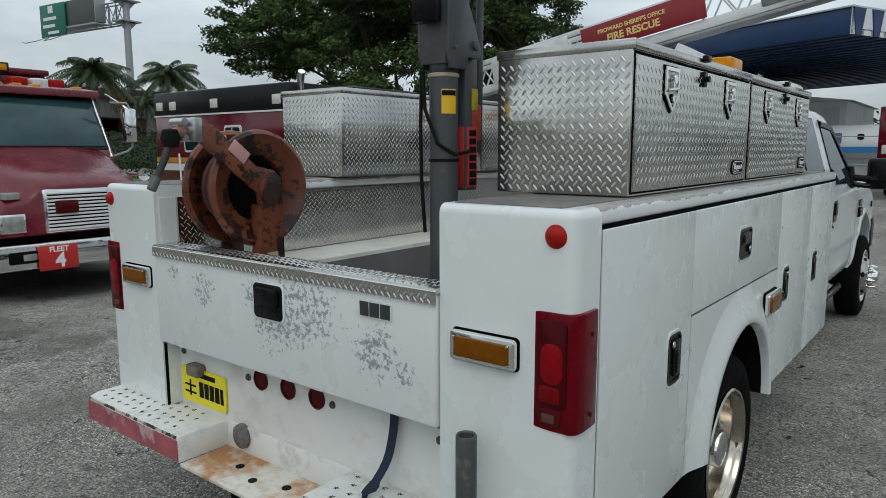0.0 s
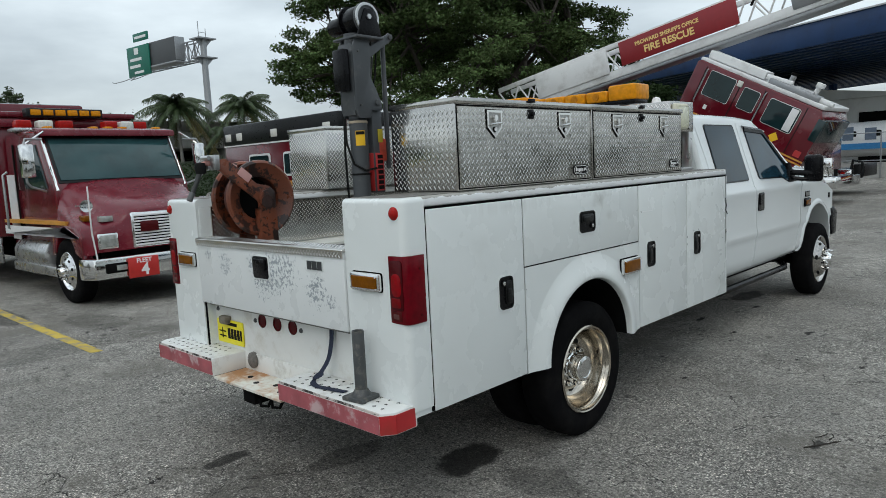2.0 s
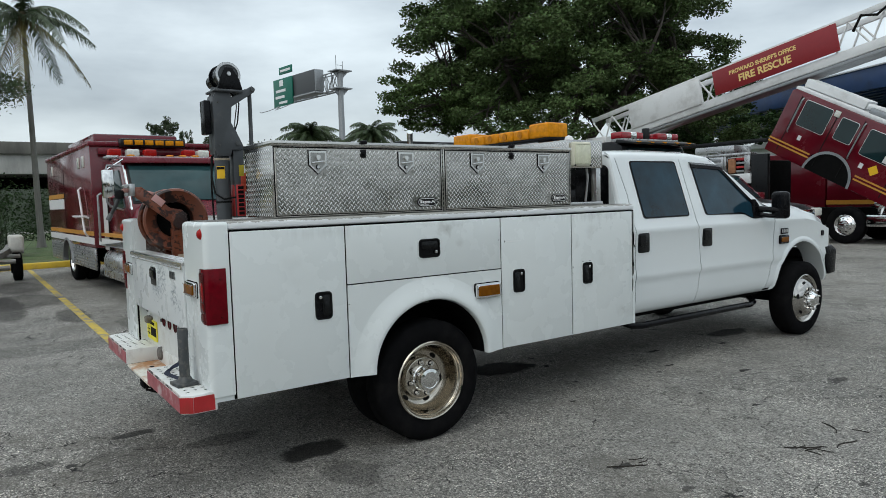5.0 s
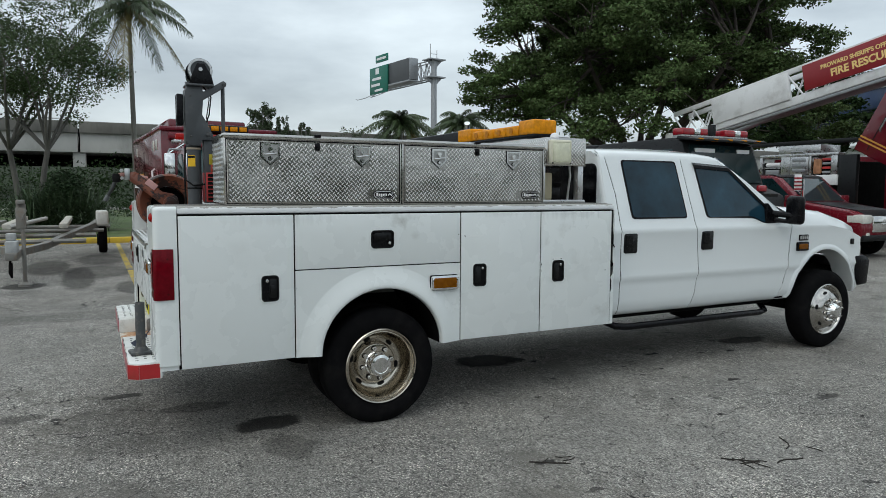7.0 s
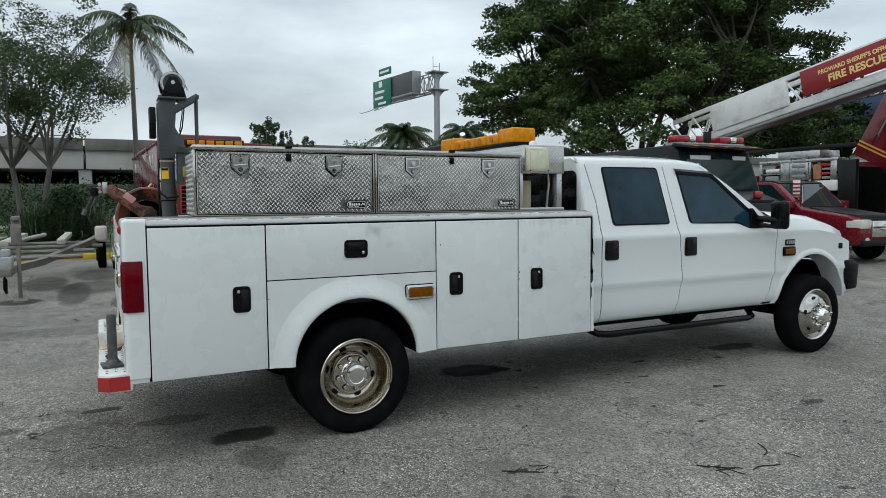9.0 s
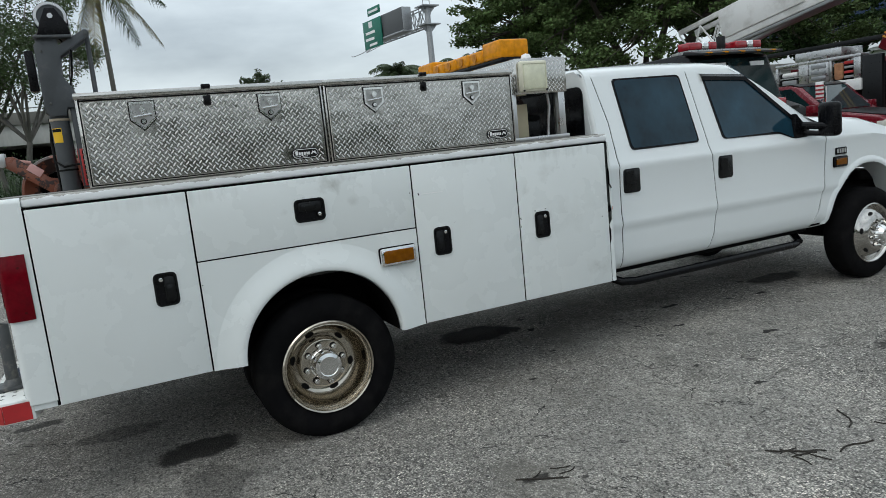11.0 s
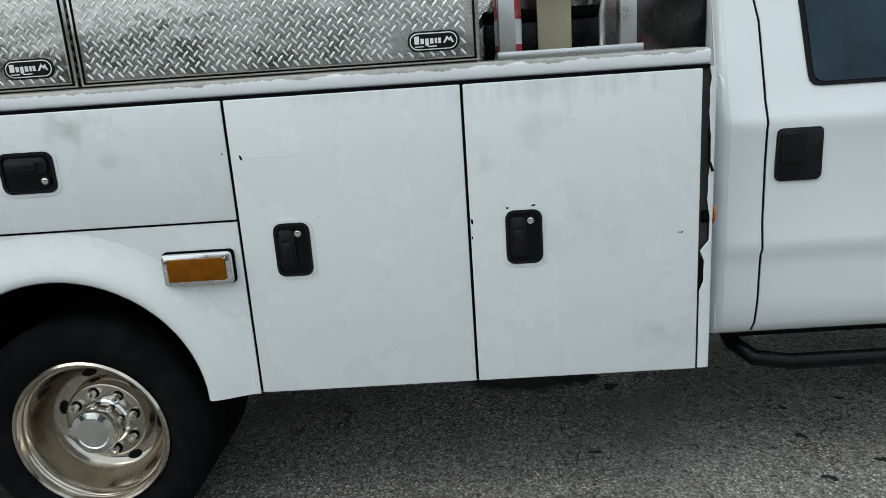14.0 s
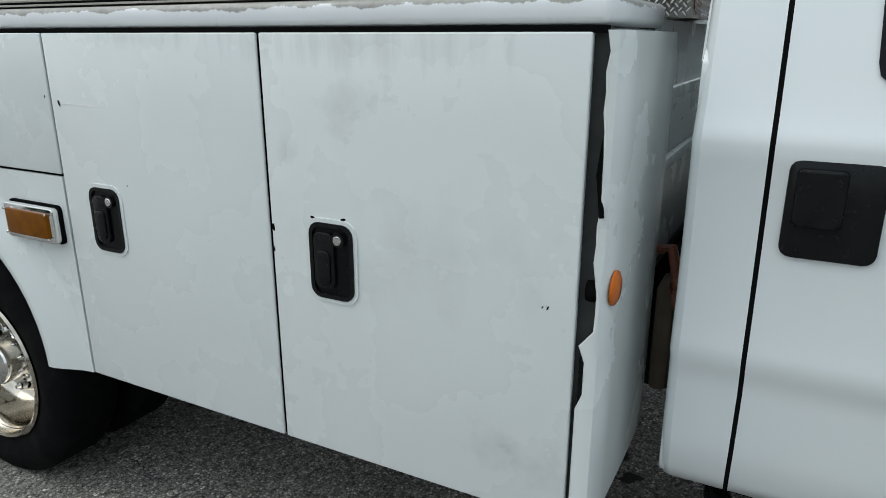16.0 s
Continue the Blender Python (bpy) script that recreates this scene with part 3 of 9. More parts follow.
# ---- the white service truck ----
truck = thing("service_truck", label="white crew-cab service truck with utility body, parked on asphalt", category="truck")
HUB_R, HUB_F, HUB_Z = 1.318, 6.38, 0.405
Y_A, Y_B, Y_C, Y_D, Y_E = 0.0, 0.705, 1.924, 2.627, 3.328
Z_LO, Z_MID, Z_HI, Z_TOP = 0.535, 1.111, 1.474, 1.528
SIDE = 1.160
ARCH = [(1.318 + 0.445 * math.cos(a), 0.535 + 0.425 * math.sin(a)) for a in [math.pi * k / 20 for k in range(21)]]


def side_pack(s):
    """The compartment box along one side of the body; s is +1 for the right side."""
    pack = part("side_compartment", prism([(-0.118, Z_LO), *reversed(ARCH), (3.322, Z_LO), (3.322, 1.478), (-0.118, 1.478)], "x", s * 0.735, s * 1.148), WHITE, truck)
    # rear face with round edges, down to the step
    turn = [(1.158 - 0.036 + 0.036 * math.sin(a), -0.137 + 0.036 - 0.036 * math.cos(a)) for a in [math.pi * k / 12 for k in range(7)]]
    rear = prism([(s * x, y) for x, y in [(0.742, -0.0035), (0.742, -0.137), *turn, (1.158, -0.0035)]], "z", 0.565, 1.5275)
    bmesh.ops.bevel(rear, geom=[e for e in rear.edges if all(v.co.z > 1.5 for v in e.verts) and not all(v.co.y > -0.01 for v in e.verts) and not all(abs(v.co.x) < 0.75 for v in e.verts)], offset=0.026, segments=4, affect="EDGES", profile=0.5)
    part("rear_post", rear, WHITE, truck, sharp=60)
    # top rail with rounded lip, plate strip along its middle
    part("top_rail", bx(s * 0.722, s * 1.157, -0.0030, 3.352, 1.480, Z_TOP, 0.014, 3), RAIL, truck)
    part("top_plate", bx(s * 0.765, s * 1.098, -0.100, 3.33, 1.5265, 1.5315, 0.002, 1), mat("worn_non_slip_plate", (0.17, 0.162, 0.148), 0.6, 0.2, var=0.25, scale=9, bump=0.002, bscale=70, dirt=(0.12, 0.11, 0.10), dscale=7), truck)
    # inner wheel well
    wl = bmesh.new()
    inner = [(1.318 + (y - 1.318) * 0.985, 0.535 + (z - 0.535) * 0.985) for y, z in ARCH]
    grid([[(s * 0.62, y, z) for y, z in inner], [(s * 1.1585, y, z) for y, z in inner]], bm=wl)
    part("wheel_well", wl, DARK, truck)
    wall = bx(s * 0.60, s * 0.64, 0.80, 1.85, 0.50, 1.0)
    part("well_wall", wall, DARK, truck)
    if s < 0:
        part("outer_skin", prism([(-0.10, Z_LO), *reversed(ARCH), (3.33, Z_LO), (3.33, 1.476), (-0.10, 1.476)], "x", -1.150, -1.160), WHITE, truck)


side_pack(1)
side_pack(-1)

# seals in the gaps between the doors
for y in (Y_A, Y_B, Y_C, Y_D):
    part("door_seal", bx(1.1475, 1.1525, y - 0.009, y + 0.009, Z_LO + 0.003, Z_HI + 0.004), SEAL, truck)
part("door_seal", bx(1.1475, 1.1525, Y_B + 0.01, Y_C - 0.01, Z_MID - 0.009, Z_MID + 0.009), SEAL, truck)
part("top_seal", bx(1.1475, 1.1535, -0.008, Y_E + 0.02, Z_HI - 0.006, Z_HI + 0.006), SEAL, truck)


def circle_at(c, r, n=18):
    """A circle's points (y, z) round c in the side's plane."""
    return [(c[1] + r * math.cos(2 * math.pi * k / n), c[2] + r * math.sin(2 * math.pi * k / n)) for k in range(n)]


def side_door(y0, y1, z0, z1, recess, upright=True, hand=1):
    """A flush compartment door with a rolled edge, recessed paddle handle and keyhole. recess: the handle's middle (y, z); hand: the side of the keyhole."""
    g = 0.0042
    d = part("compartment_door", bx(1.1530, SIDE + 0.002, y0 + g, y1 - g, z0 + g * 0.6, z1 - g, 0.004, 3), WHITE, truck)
    cy, cz = recess
    hw, hh = (0.056, 0.084) if upright else (0.084, 0.062)
    o = lambda k, r: rrect(cy - hw + k, cy + hw - k, cz - hh + k, cz + hh - k, r)
    part("handle_surround", ring_prism(o(-0.009, 0.034), o(0.0, 0.026), "x", SIDE - 0.002, SIDE + 0.0050), WHITE, d)
    part("handle_rim", ring_prism(o(0.0, 0.026), o(0.009, 0.019), "x", SIDE - 0.002, SIDE + 0.0075), PADDLE, d)
    part("handle_dish", prism(o(0.006, 0.020), "x", SIDE - 0.002, SIDE + 0.0026), BLACK, d)
    span = lambda u0, u1, v0, v1, r: rrect(min(cy + hand * hw * u0, cy + hand * hw * u1), max(cy + hand * hw * u0, cy + hand * hw * u1), cz + hh * v0, cz + hh * v1, r)
    b = bmesh.new()
    if upright:
        prism(span(-0.78, 0.16, -0.74, 0.76, 0.018), "x", SIDE + 0.002, SIDE + 0.0100, 0.003, bm=b)
        prism(span(-0.64, 0.02, -0.60, 0.30, 0.013), "x", SIDE + 0.009, SIDE + 0.0155, 0.004, bm=b)
        lock = (SIDE + 0.007, cy + hand * hw * 0.36, cz + hh * 0.60)
    else:
        prism(span(-0.78, 0.76, -0.08, 0.74, 0.018), "x", SIDE + 0.002, SIDE + 0.0100, 0.003, bm=b)
        prism(span(-0.62, 0.40, 0.04, 0.60, 0.013), "x", SIDE + 0.009, SIDE + 0.0155, 0.004, bm=b)
        lock = (SIDE + 0.007, cy + hand * hw * 0.60, cz - hh * 0.42)
    part("paddle_latch", b, PADDLE, d, "black paddle latch")
    part("lock_collar", ring_prism(circle_at(lock, 0.0155), circle_at(lock, 0.0105), "x", SIDE + 0.002, SIDE + 0.0105), PADDLE, d)
    part("key_lock", cyl(lock, "x", 0.0105, 0.012, 16, bev=0.002), CHROME, d, "chrome key lock")
    return d


side_door(Y_A, Y_B, Z_LO, Z_HI, (0.545, 1.003), hand=-1)
side_door(Y_B, Y_C, Z_MID, Z_HI, (1.314, 1.296), False)
door_c = side_door(Y_C, Y_D, Z_LO, Z_HI, (2.084, 1.010))
door_d = side_door(Y_D, Y_E, Z_LO, Z_HI, (2.793, 1.006))

# fender panel under the long door, with a swelling round the wheel opening
g = 0.0042
poly = [(Y_B + g, Z_LO), *reversed(ARCH), (Y_C - g, Z_LO), (Y_C - g, Z_MID - g), (Y_B + g, Z_MID - g)]
fender = part("fender_panel", prism(poly, "x", 1.1535, SIDE + 0.001), WHITE, truck)
rows = []
for k in range(33):
    a = math.pi * k / 32
    ring = []
    for grow, out in ((0.150, 0.0005), (0.118, 0.006), (0.085, 0.017), (0.052, 0.029), (0.025, 0.036), (0.006, 0.037), (-0.002, 0.030), (-0.002, -0.05)):
        yy = 1.318 + (0.445 + grow) * math.cos(a)
        zz = 0.535 + (0.425 + grow) * math.sin(a)
        yy = min(max(yy, Y_B + 0.006), Y_C - 0.006)
        ring.append((SIDE + out, yy, min(zz, Z_MID - 0.006)))
    rows.append(ring)
part("wheel_arch_flare", grid(rows), WHITE, truck, sharp=60)


def lamp_box(name, m, w, h, d, lensmat, parent, label, frame_mat=None):
    """A lamp with a bright housing frame and ribbed lens; m: its middle, facing +z of m."""
    base = prism(rrect(-w / 2, w / 2, -h / 2, h / 2, 0.012), "z", -0.004, d * 0.72, 0.004)
    bmesh.ops.transform(base, matrix=m, verts=base.verts[:])
    hs = part(name, base, frame_mat or CHROME, parent, label)
    ln = prism(rrect(-w / 2 + 0.017, w / 2 - 0.017, -h / 2 + 0.014, h / 2 - 0.014, 0.008), "z", d * 0.5, d * 0.95, 0.004)
    bmesh.ops.transform(ln, matrix=m, verts=ln.verts[:])
    part("lens", ln, lensmat, hs)
    sc = bmesh.new()
    for su in (-1, 1):
        for sv in (-1, 1):
            cyl((su * (w / 2 - 0.017), sv * (h / 2 - 0.016), d), "z", 0.0035, 0.003, 8, bm=sc)
    bmesh.ops.transform(sc, matrix=m, verts=sc.verts[:])
    part("screws", sc, CHROME, hs, kind="stuff")
    gk = prism(rrect(-w / 2 - 0.004, w / 2 + 0.004, -h / 2 - 0.004, h / 2 + 0.004, 0.014), "z", -0.004, 0.006)
    bmesh.ops.transform(gk, matrix=m, verts=gk.verts[:])
    part("gasket", gk, SEAL, hs)
    return hs


FACE_X = Matrix.Rotation(radians(90), 4, "Z") @ Matrix.Rotation(radians(90), 4, "X")
FACE_BACK = Matrix.Rotation(radians(90), 4, "X")
lamp_box("side_marker_lamp", Matrix.Translation((SIDE + 0.004, 1.787, 0.972)) @ FACE_X, 0.215, 0.100, 0.036, AMBER, truck, "amber side marker lamp in a chrome frame")
for sx in (1, -1):
    lamp_box("rear_marker_lamp", Matrix.Translation((sx * 0.897, -0.134, 1.146)) @ FACE_BACK, 0.208, 0.084, 0.034, AMBER, truck, "amber rear lamp in a chrome frame")
    # tall tail lamp wrapped round the corner
    tl = bmesh.new()
    out = [(1.046, -0.137), (1.10, -0.142), (1.150, -0.140), (1.166, -0.126), (1.170, -0.100), (1.168, -0.026), (1.140, -0.026), (1.046, -0.08)]
    prism([(sx * x, y) for x, y in out], "z", 0.968, 1.274, 0.004, bm=tl)
    lamp = part("tail_lamp", tl, REDLENS, truck, "tall red tail lamp")
    part("upper_lens", prism(rrect(min(sx * 1.058, sx * 1.142), max(sx * 1.058, sx * 1.142), 1.030, 1.254, 0.014), "y", -0.1450, -0.13, 0.003), lens("inner_red", (0.060, 0.001, 0.003), 0.2), lamp)
    part("reflector", prism(rrect(min(sx * 1.070, sx * 1.132), max(sx * 1.070, sx * 1.132), 1.092, 1.196, 0.026), "y", -0.1462, -0.140, 0.0015), lens("brake_red", (0.225, 0.002, 0.005), 0.2), lamp)
    part("middle_lens", prism(rrect(min(sx * 1.066, sx * 1.126), max(sx * 1.066, sx * 1.126), 1.042, 1.086, 0.008), "y", -0.1462, -0.140, 0.0015), lens("turn_red", (0.16, 0.002, 0.004), 0.2), lamp)
    part("lower_frame", bx(sx * 1.060, sx * 1.128, -0.1445, -0.13, 0.980, 1.026, 0.004), DARKRED, lamp)
    part("lower_lens", bx(sx * 1.074, sx * 1.112, -0.1475, -0.13, 0.990, 1.014, 0.004), lens("murky_reverse_lens", (0.11, 0.045, 0.042), 0.2), lamp)
    scr = bmesh.new()
    for zz in (1.005, 1.215):
        cyl((sx * 1.169, -0.06, zz), "x", 0.006, 0.006, 10, bm=scr)
    part("screws", scr, DARKRED, lamp, kind="stuff")
    rl = lathe([(0.030, 0.0), (0.030, 0.004), (0.025, 0.007), (0.024, 0.012), (0.018, 0.017), (0.010, 0.020), (0.0, 0.021)], Matrix.Translation((sx * 1.102, -0.134, 1.462)) @ Matrix.Rotation(radians(90), 4, "X"), 24)
    part("round_marker", rl, REDROUND, truck, "round red marker lamp")

# tailgate with a tread-plate cap
tailgate = part("tailgate", bx(-0.738, 0.738, -0.150, -0.105, 0.883, 1.272, 0.008, 3), PLAINWHITE, truck, "white tailgate with paint scraped to grey")
cap = bx(-0.742, 0.742, -0.155, -0.035, 1.272, 1.292, 0.006, 2)
bx(-0.742, 0.742, -0.158, -0.149, 1.243, 1.286, 0.003, 1, bm=cap)
capob = part("tailgate_cap", cap, PLATE, tailgate, "tread-plate cap strip")
lug_part(tailgate, [lugs((-0.735, -0.150, 1.2925), (1, 0, 0), (0, 1, 0), (0, 0, 1), 1.47, 0.11), lugs((-0.735, -0.1585, 1.246), (1, 0, 0), (0, 0, 1), (0, -1, 0), 1.47, 0.036, 0.0176)])
part("handle_surround", prism(rrect(-0.086, 0.086, 1.085, 1.222, 0.022), "y", -0.156, -0.148, 0.002), WHITE, tailgate)
part("handle_dish", prism(rrect(-0.078, 0.078, 1.092, 1.215, 0.018), "y", -0.158, -0.149, 0.002), BLACK, tailgate)
part("paddle_latch", prism(rrect(-0.062, 0.062, 1.140, 1.203, 0.012), "y", -0.170, -0.154, 0.004), BLACK, tailgate)
badge = part("badge", prism(rrect(0.440, 0.575, 1.170, 1.224, 0.008), "y", -0.154, -0.149), WHITE, tailgate)
bars([(0.447, 0.482, 1.175, 1.219), (0.488, 0.526, 1.175, 1.219), (0.532, 0.569, 1.175, 1.219)], "y", -0.157, -0.153, mat("grey_badge", (0.05, 0.055, 0.06), 0.4, 0.3), badge, "emblem")
for s in (-1, 1):
    part("gate_seal", bx(s * 0.738, s * 0.745, -0.13, -0.05, 0.57, 1.26), SEAL, truck)

# panel under the tailgate
low = bx(-0.742, 0.742, -0.064, -0.040, 0.520, 0.905)
part("rear_panel", low, mat("grimy_white_paint", (0.70, 0.71, 0.69), 0.45, var=0.05, scale=4, dirt=(0.36, 0.31, 0.22), dscale=6, dmin=0.5, dmax=0.72, damount=0.5), truck)
for i, x in enumerate((-0.180, -0.021, 0.134)):
    mk = part("marker_light", lathe([(0.041, 0.0), (0.041, 0.006), (0.034, 0.009), (0.032, 0.003), (0.0, 0.004)], Matrix.Translation((x, -0.063, 0.812)) @ Matrix.Rotation(radians(90), 4, "X"), 20), DARKRED, truck, "dark red round marker light")
bl = bmesh.new()
for x in (-0.257, 0.214, 0.685, -0.700):
    lathe([(0.014, 0), (0.014, 0.005), (0.009, 0.011), (0, 0.013)], Matrix.Translation((x, -0.063, 0.806 if x > -0.5 else 0.83)) @ Matrix.Rotation(radians(90), 4, "X"), 10, bm=bl)
part("bolts", bl, POSTGREY, truck, kind="stuff")
lp = part("number_plate", prism(rrect(-0.712, -0.402, 0.622, 0.772, 0.012), "y", -0.074, -0.0665), YELLOWPLATE, truck, "yellow number plate")
bars([(-0.585, -0.555, 0.655, 0.720), (-0.548, -0.518, 0.655, 0.720), (-0.511, -0.481, 0.655, 0.720), (-0.474, -0.444, 0.655, 0.720), (-0.437, -0.417, 0.655, 0.720),
      (-0.620, -0.470, 0.738, 0.758), (-0.690, -0.610, 0.660, 0.668), (-0.690, -0.610, 0.690, 0.698), (-0.655, -0.645, 0.650, 0.718)], "y", -0.0755, -0.0735, INK, lp)
pb = bx(-0.628, -0.545, -0.110, -0.060, 0.748, 0.800, 0.012)
part("plate_light", pb, mat("dirty_lamp_housing", (0.16, 0.14, 0.11), 0.7, var=0.4, scale=30), truck, "dirty plate light housing")

# step bumper: two stepped ends and a low rusty middle
def step_block(x0, x1, corner):
    top = [(x0, -0.045), (x1, -0.045)]
    if corner > 0:
        pts = [(x0, -0.064), (x1 - 0.20, -0.064), (x1, -0.105), (x1, -0.235), (x1 - 0.040, -0.290), (x0, -0.290)]
    else:
        pts = [(x0, -0.105), (x0 + 0.20, -0.064), (x1, -0.064), (x1, -0.290), (x0 + 0.040, -0.290), (x0, -0.235)]
    return prism(pts, "z", 0.496, 0.600, 0.006)


for x0, x1, c in ((0.305, 1.150, 1), (-1.150, -0.400, -1)):
    st = part("bumper_step", step_block(x0, x1, c), STEPWHITE, truck, "white step bumper with punched tread holes")
    teeth = bmesh.new()
    rnd = random.Random(4)
    nx = int((x1 - x0 - 0.1) / 0.062)
    for i in range(nx):
        for j in range(4):
            cx, cy = x0 + 0.055 + (i + (0.5 if j % 2 else 0)) * 0.062, -0.095 - j * 0.048
            for k in range(5):
                a = 2 * math.pi * k / 5 + rnd.random()
                r0, r1 = 0.004, 0.013
                v = [teeth.verts.new((cx + r * math.cos(a + o), cy + r * math.sin(a + o), z)) for r, o, z in ((r0, -0.4, 0.6008), (r1, 0, 0.6005), (r0, 0.4, 0.6008), (0.001, 0, 0.6040))]
                teeth.faces.new((v[0], v[1], v[3]))
                teeth.faces.new((v[1], v[2], v[3]))
    part("tread_pattern", teeth, INK, st, kind="stuff")
    tp = bmesh.new()
    if c > 0:
        bx(x0 + 0.004, x1 - 0.048, -0.2935, -0.2895, 0.502, 0.586, bm=tp)
    else:
        bx(x0 + 0.048, x1 - 0.004, -0.2935, -0.2895, 0.502, 0.586, bm=tp)
    part("reflective_tape", tp, REDTAPE, st, "faded red reflective tape")
    e = x1 if c > 0 else x0
    eb = prism([(e + c * 0.0025, -0.232), (e + c * 0.0025, -0.118), (e - c * 0.002, -0.118), (e - c * 0.002, -0.232)], "z", 0.502, 0.588)
    prism([(e - c * 0.042, -0.2935), (e + c * 0.0035, -0.2350), (e - c * 0.004, -0.232), (e - c * 0.045, -0.288)], "z", 0.502, 0.588, bm=eb)
    part("end_tape", eb, REDTAPEB, st, "bright red reflective tape")
SCUFF = mat("black_scuffed_edge", (0.035, 0.028, 0.024), 0.7, var=0.5, scale=20, dirt=(0.62, 0.58, 0.54), dscale=14, dmin=0.46, dmax=0.54, damount=0.95)
for x0, x1 in ((0.315, 1.105), (-1.105, -0.41)):
    part("edge_scuff", bx(x0, x1, -0.2915, -0.286, 0.589, 0.6013, 0.002), SCUFF, truck)
mid = bx(-0.402, 0.307, -0.285, -0.050, 0.480, 0.495, 0.003)
part("bumper_back", bx(-0.402, 0.307, -0.072, -0.064, 0.48, 0.60, 0.002), STEPWHITE, truck)
part("bumper_middle", mid, RUSTSTEP, truck, "white bumper middle with orange rust")
hl = bmesh.new()
for x, y in ((-0.20, -0.16), (-0.07, -0.20), (0.07, -0.16), (0.19, -0.21)):
    cyl((x, y, 0.4955), "z", 0.017, 0.004, 16, bm=hl)
part("drain_holes", hl, INK, truck, kind="stuff")
part("trailer_socket", lathe([(0.05, 0), (0.048, 0.02), (0.036, 0.028), (0.0, 0.030)], Matrix.Translation((-0.300, -0.066, 0.560)) @ Matrix.Rotation(radians(90), 4, "X"), 18), mat("worn_socket", (0.13, 0.12, 0.11), 0.7, var=0.4, scale=40), truck, "worn grey trailer socket")
ht = bx(-0.12, 0.00, -0.26, 0.25, 0.395, 0.475, 0.006)
bx(-0.35, 0.30, -0.12, -0.03, 0.40, 0.48, 0.006, bm=ht)
tube([(0.02, -0.24, 0.43), (0.05, -0.25, 0.40), (0.09, -0.23, 0.40), (0.09, -0.20, 0.44)], 0.009, bm=ht)
tube([(0.13, -0.23, 0.44), (0.15, -0.24, 0.41), (0.19, -0.22, 0.41), (0.18, -0.18, 0.45)], 0.009, bm=ht)
part("tow_hitch", ht, DARK, truck, "black tow hitch receiver with chain loops")

# bed: floor, lined walls, ledge, front wall
bd = bx(-0.735, 0.735, -0.10, 3.33, 0.86, 0.895)
part("bed_floor", bd, LINER, truck)
part("bed_front_wall", bx(-0.735, 0.735, 3.30, 3.335, 0.895, 1.50), WHITE, truck)
part("bed_wall_plate", bx(-0.735, -0.722, -0.045, 3.30, 1.19, 1.478), PLATE, truck)
part("bed_wall_plate", bx(0.722, 0.735, -0.045, 3.30, 1.19, 1.478), PLATE, truck)
lug_part(truck, [lugs((-0.7225, -0.04, 1.195), (0, 1, 0), (0, 0, 1), (1, 0, 0), 2.4, 0.28)])
led = bx(-0.735, -0.42, -0.06, 3.30, 0.895, 1.185, 0.008, 2)
part("bed_ledge", led, mat("dull_white_ledge", (0.62, 0.62, 0.57), 0.5, var=0.08, scale=5, dirt=(0.35, 0.33, 0.26), dscale=6, damount=0.5), truck)
part("ledge_riser", bx(-0.421, -0.414, -0.06, 3.30, 0.90, 1.165), LINER, truck)
stub = bmesh.new()
bx(0.60, 0.70, 0.16, 0.26, 1.14, 1.24, 0.008, bm=stub)
bx(0.61, 0.69, 0.17, 0.25, 1.24, 1.33, 0.008, bm=stub)
tube([(0.62, 0.16, 1.20), (0.52, 0.05, 1.12)], 0.022, bm=stub)
bx(0.55, 0.735, 0.10, 0.34, 0.895, 1.15, 0.005, bm=stub)
part("crane_pedestal", stub, OFFWHITE, truck, "cream painted crane pedestal bracket")
# the front end of the body: a pulled-open post with lamp and wiring
rows = []
rnd = random.Random(12)
for k in range(30):
    zz = 0.538 + 0.935 * k / 29
    tear = rnd.uniform(-0.0035, 0.0035) if zz > 0.93 else 0.0
    e = 3.352 + tear + 0.006 * (1.474 - zz) + (0.004 if 0.9 < zz < 1.08 else 0)
    if zz < 0.93:
        e = 3.346 if 0.80 < zz < 0.90 else 3.334
    rows.append([(1.157, e, zz), (1.1565, max(e + 0.004, 3.356), zz), (1.152, 3.366, zz), (1.135, 3.373, zz), (1.06, 3.376, zz), (0.90, 3.377, zz), (0.76, 3.376, zz), (0.67, 3.371, zz), (0.62, 3.356, zz), (0.60, 3.330, zz)])
part("front_corner_panel", slab(rows, (-0.003, -0.003, 0)), WHITE, truck, "creased white corner panel with a torn edge")
part("corner_inner_strip", bx(1.128, 1.142, Y_E - 0.006, 3.356, 0.56, 1.474), mat("dull_grey_primer", (0.022, 0.025, 0.025), 0.7, var=0.3, scale=9, dirt=(0.012, 0.012, 0.012), dscale=14), truck)
part("hinge", bx(1.138, 1.150, Y_E + 0.004, 3.347, 0.79, 0.90, 0.004), BLACK, truck)
part("loose_wire", tube([(1.150, 3.352, 1.30), (1.158, 3.348, 1.24), (1.152, 3.352, 1.20), (1.164, 3.359, 1.17)], 0.0045, 6), SEAL, truck)
fl = part("front_marker", lathe([(0.033, 0), (0.032, 0.005), (0.022, 0.010), (0.0, 0.012)], Matrix.Translation((1.108, 3.376, 1.030)) @ Matrix.Rotation(radians(-90), 4, "X"), 20), lens("orange_lens", (0.50, 0.12, 0.012)), truck, "orange round marker lamp")
part("lamp_shell", cyl((1.138, 3.346, 1.030), "y", 0.021, 0.020, 18, bev=0.004), SEAL, fl)
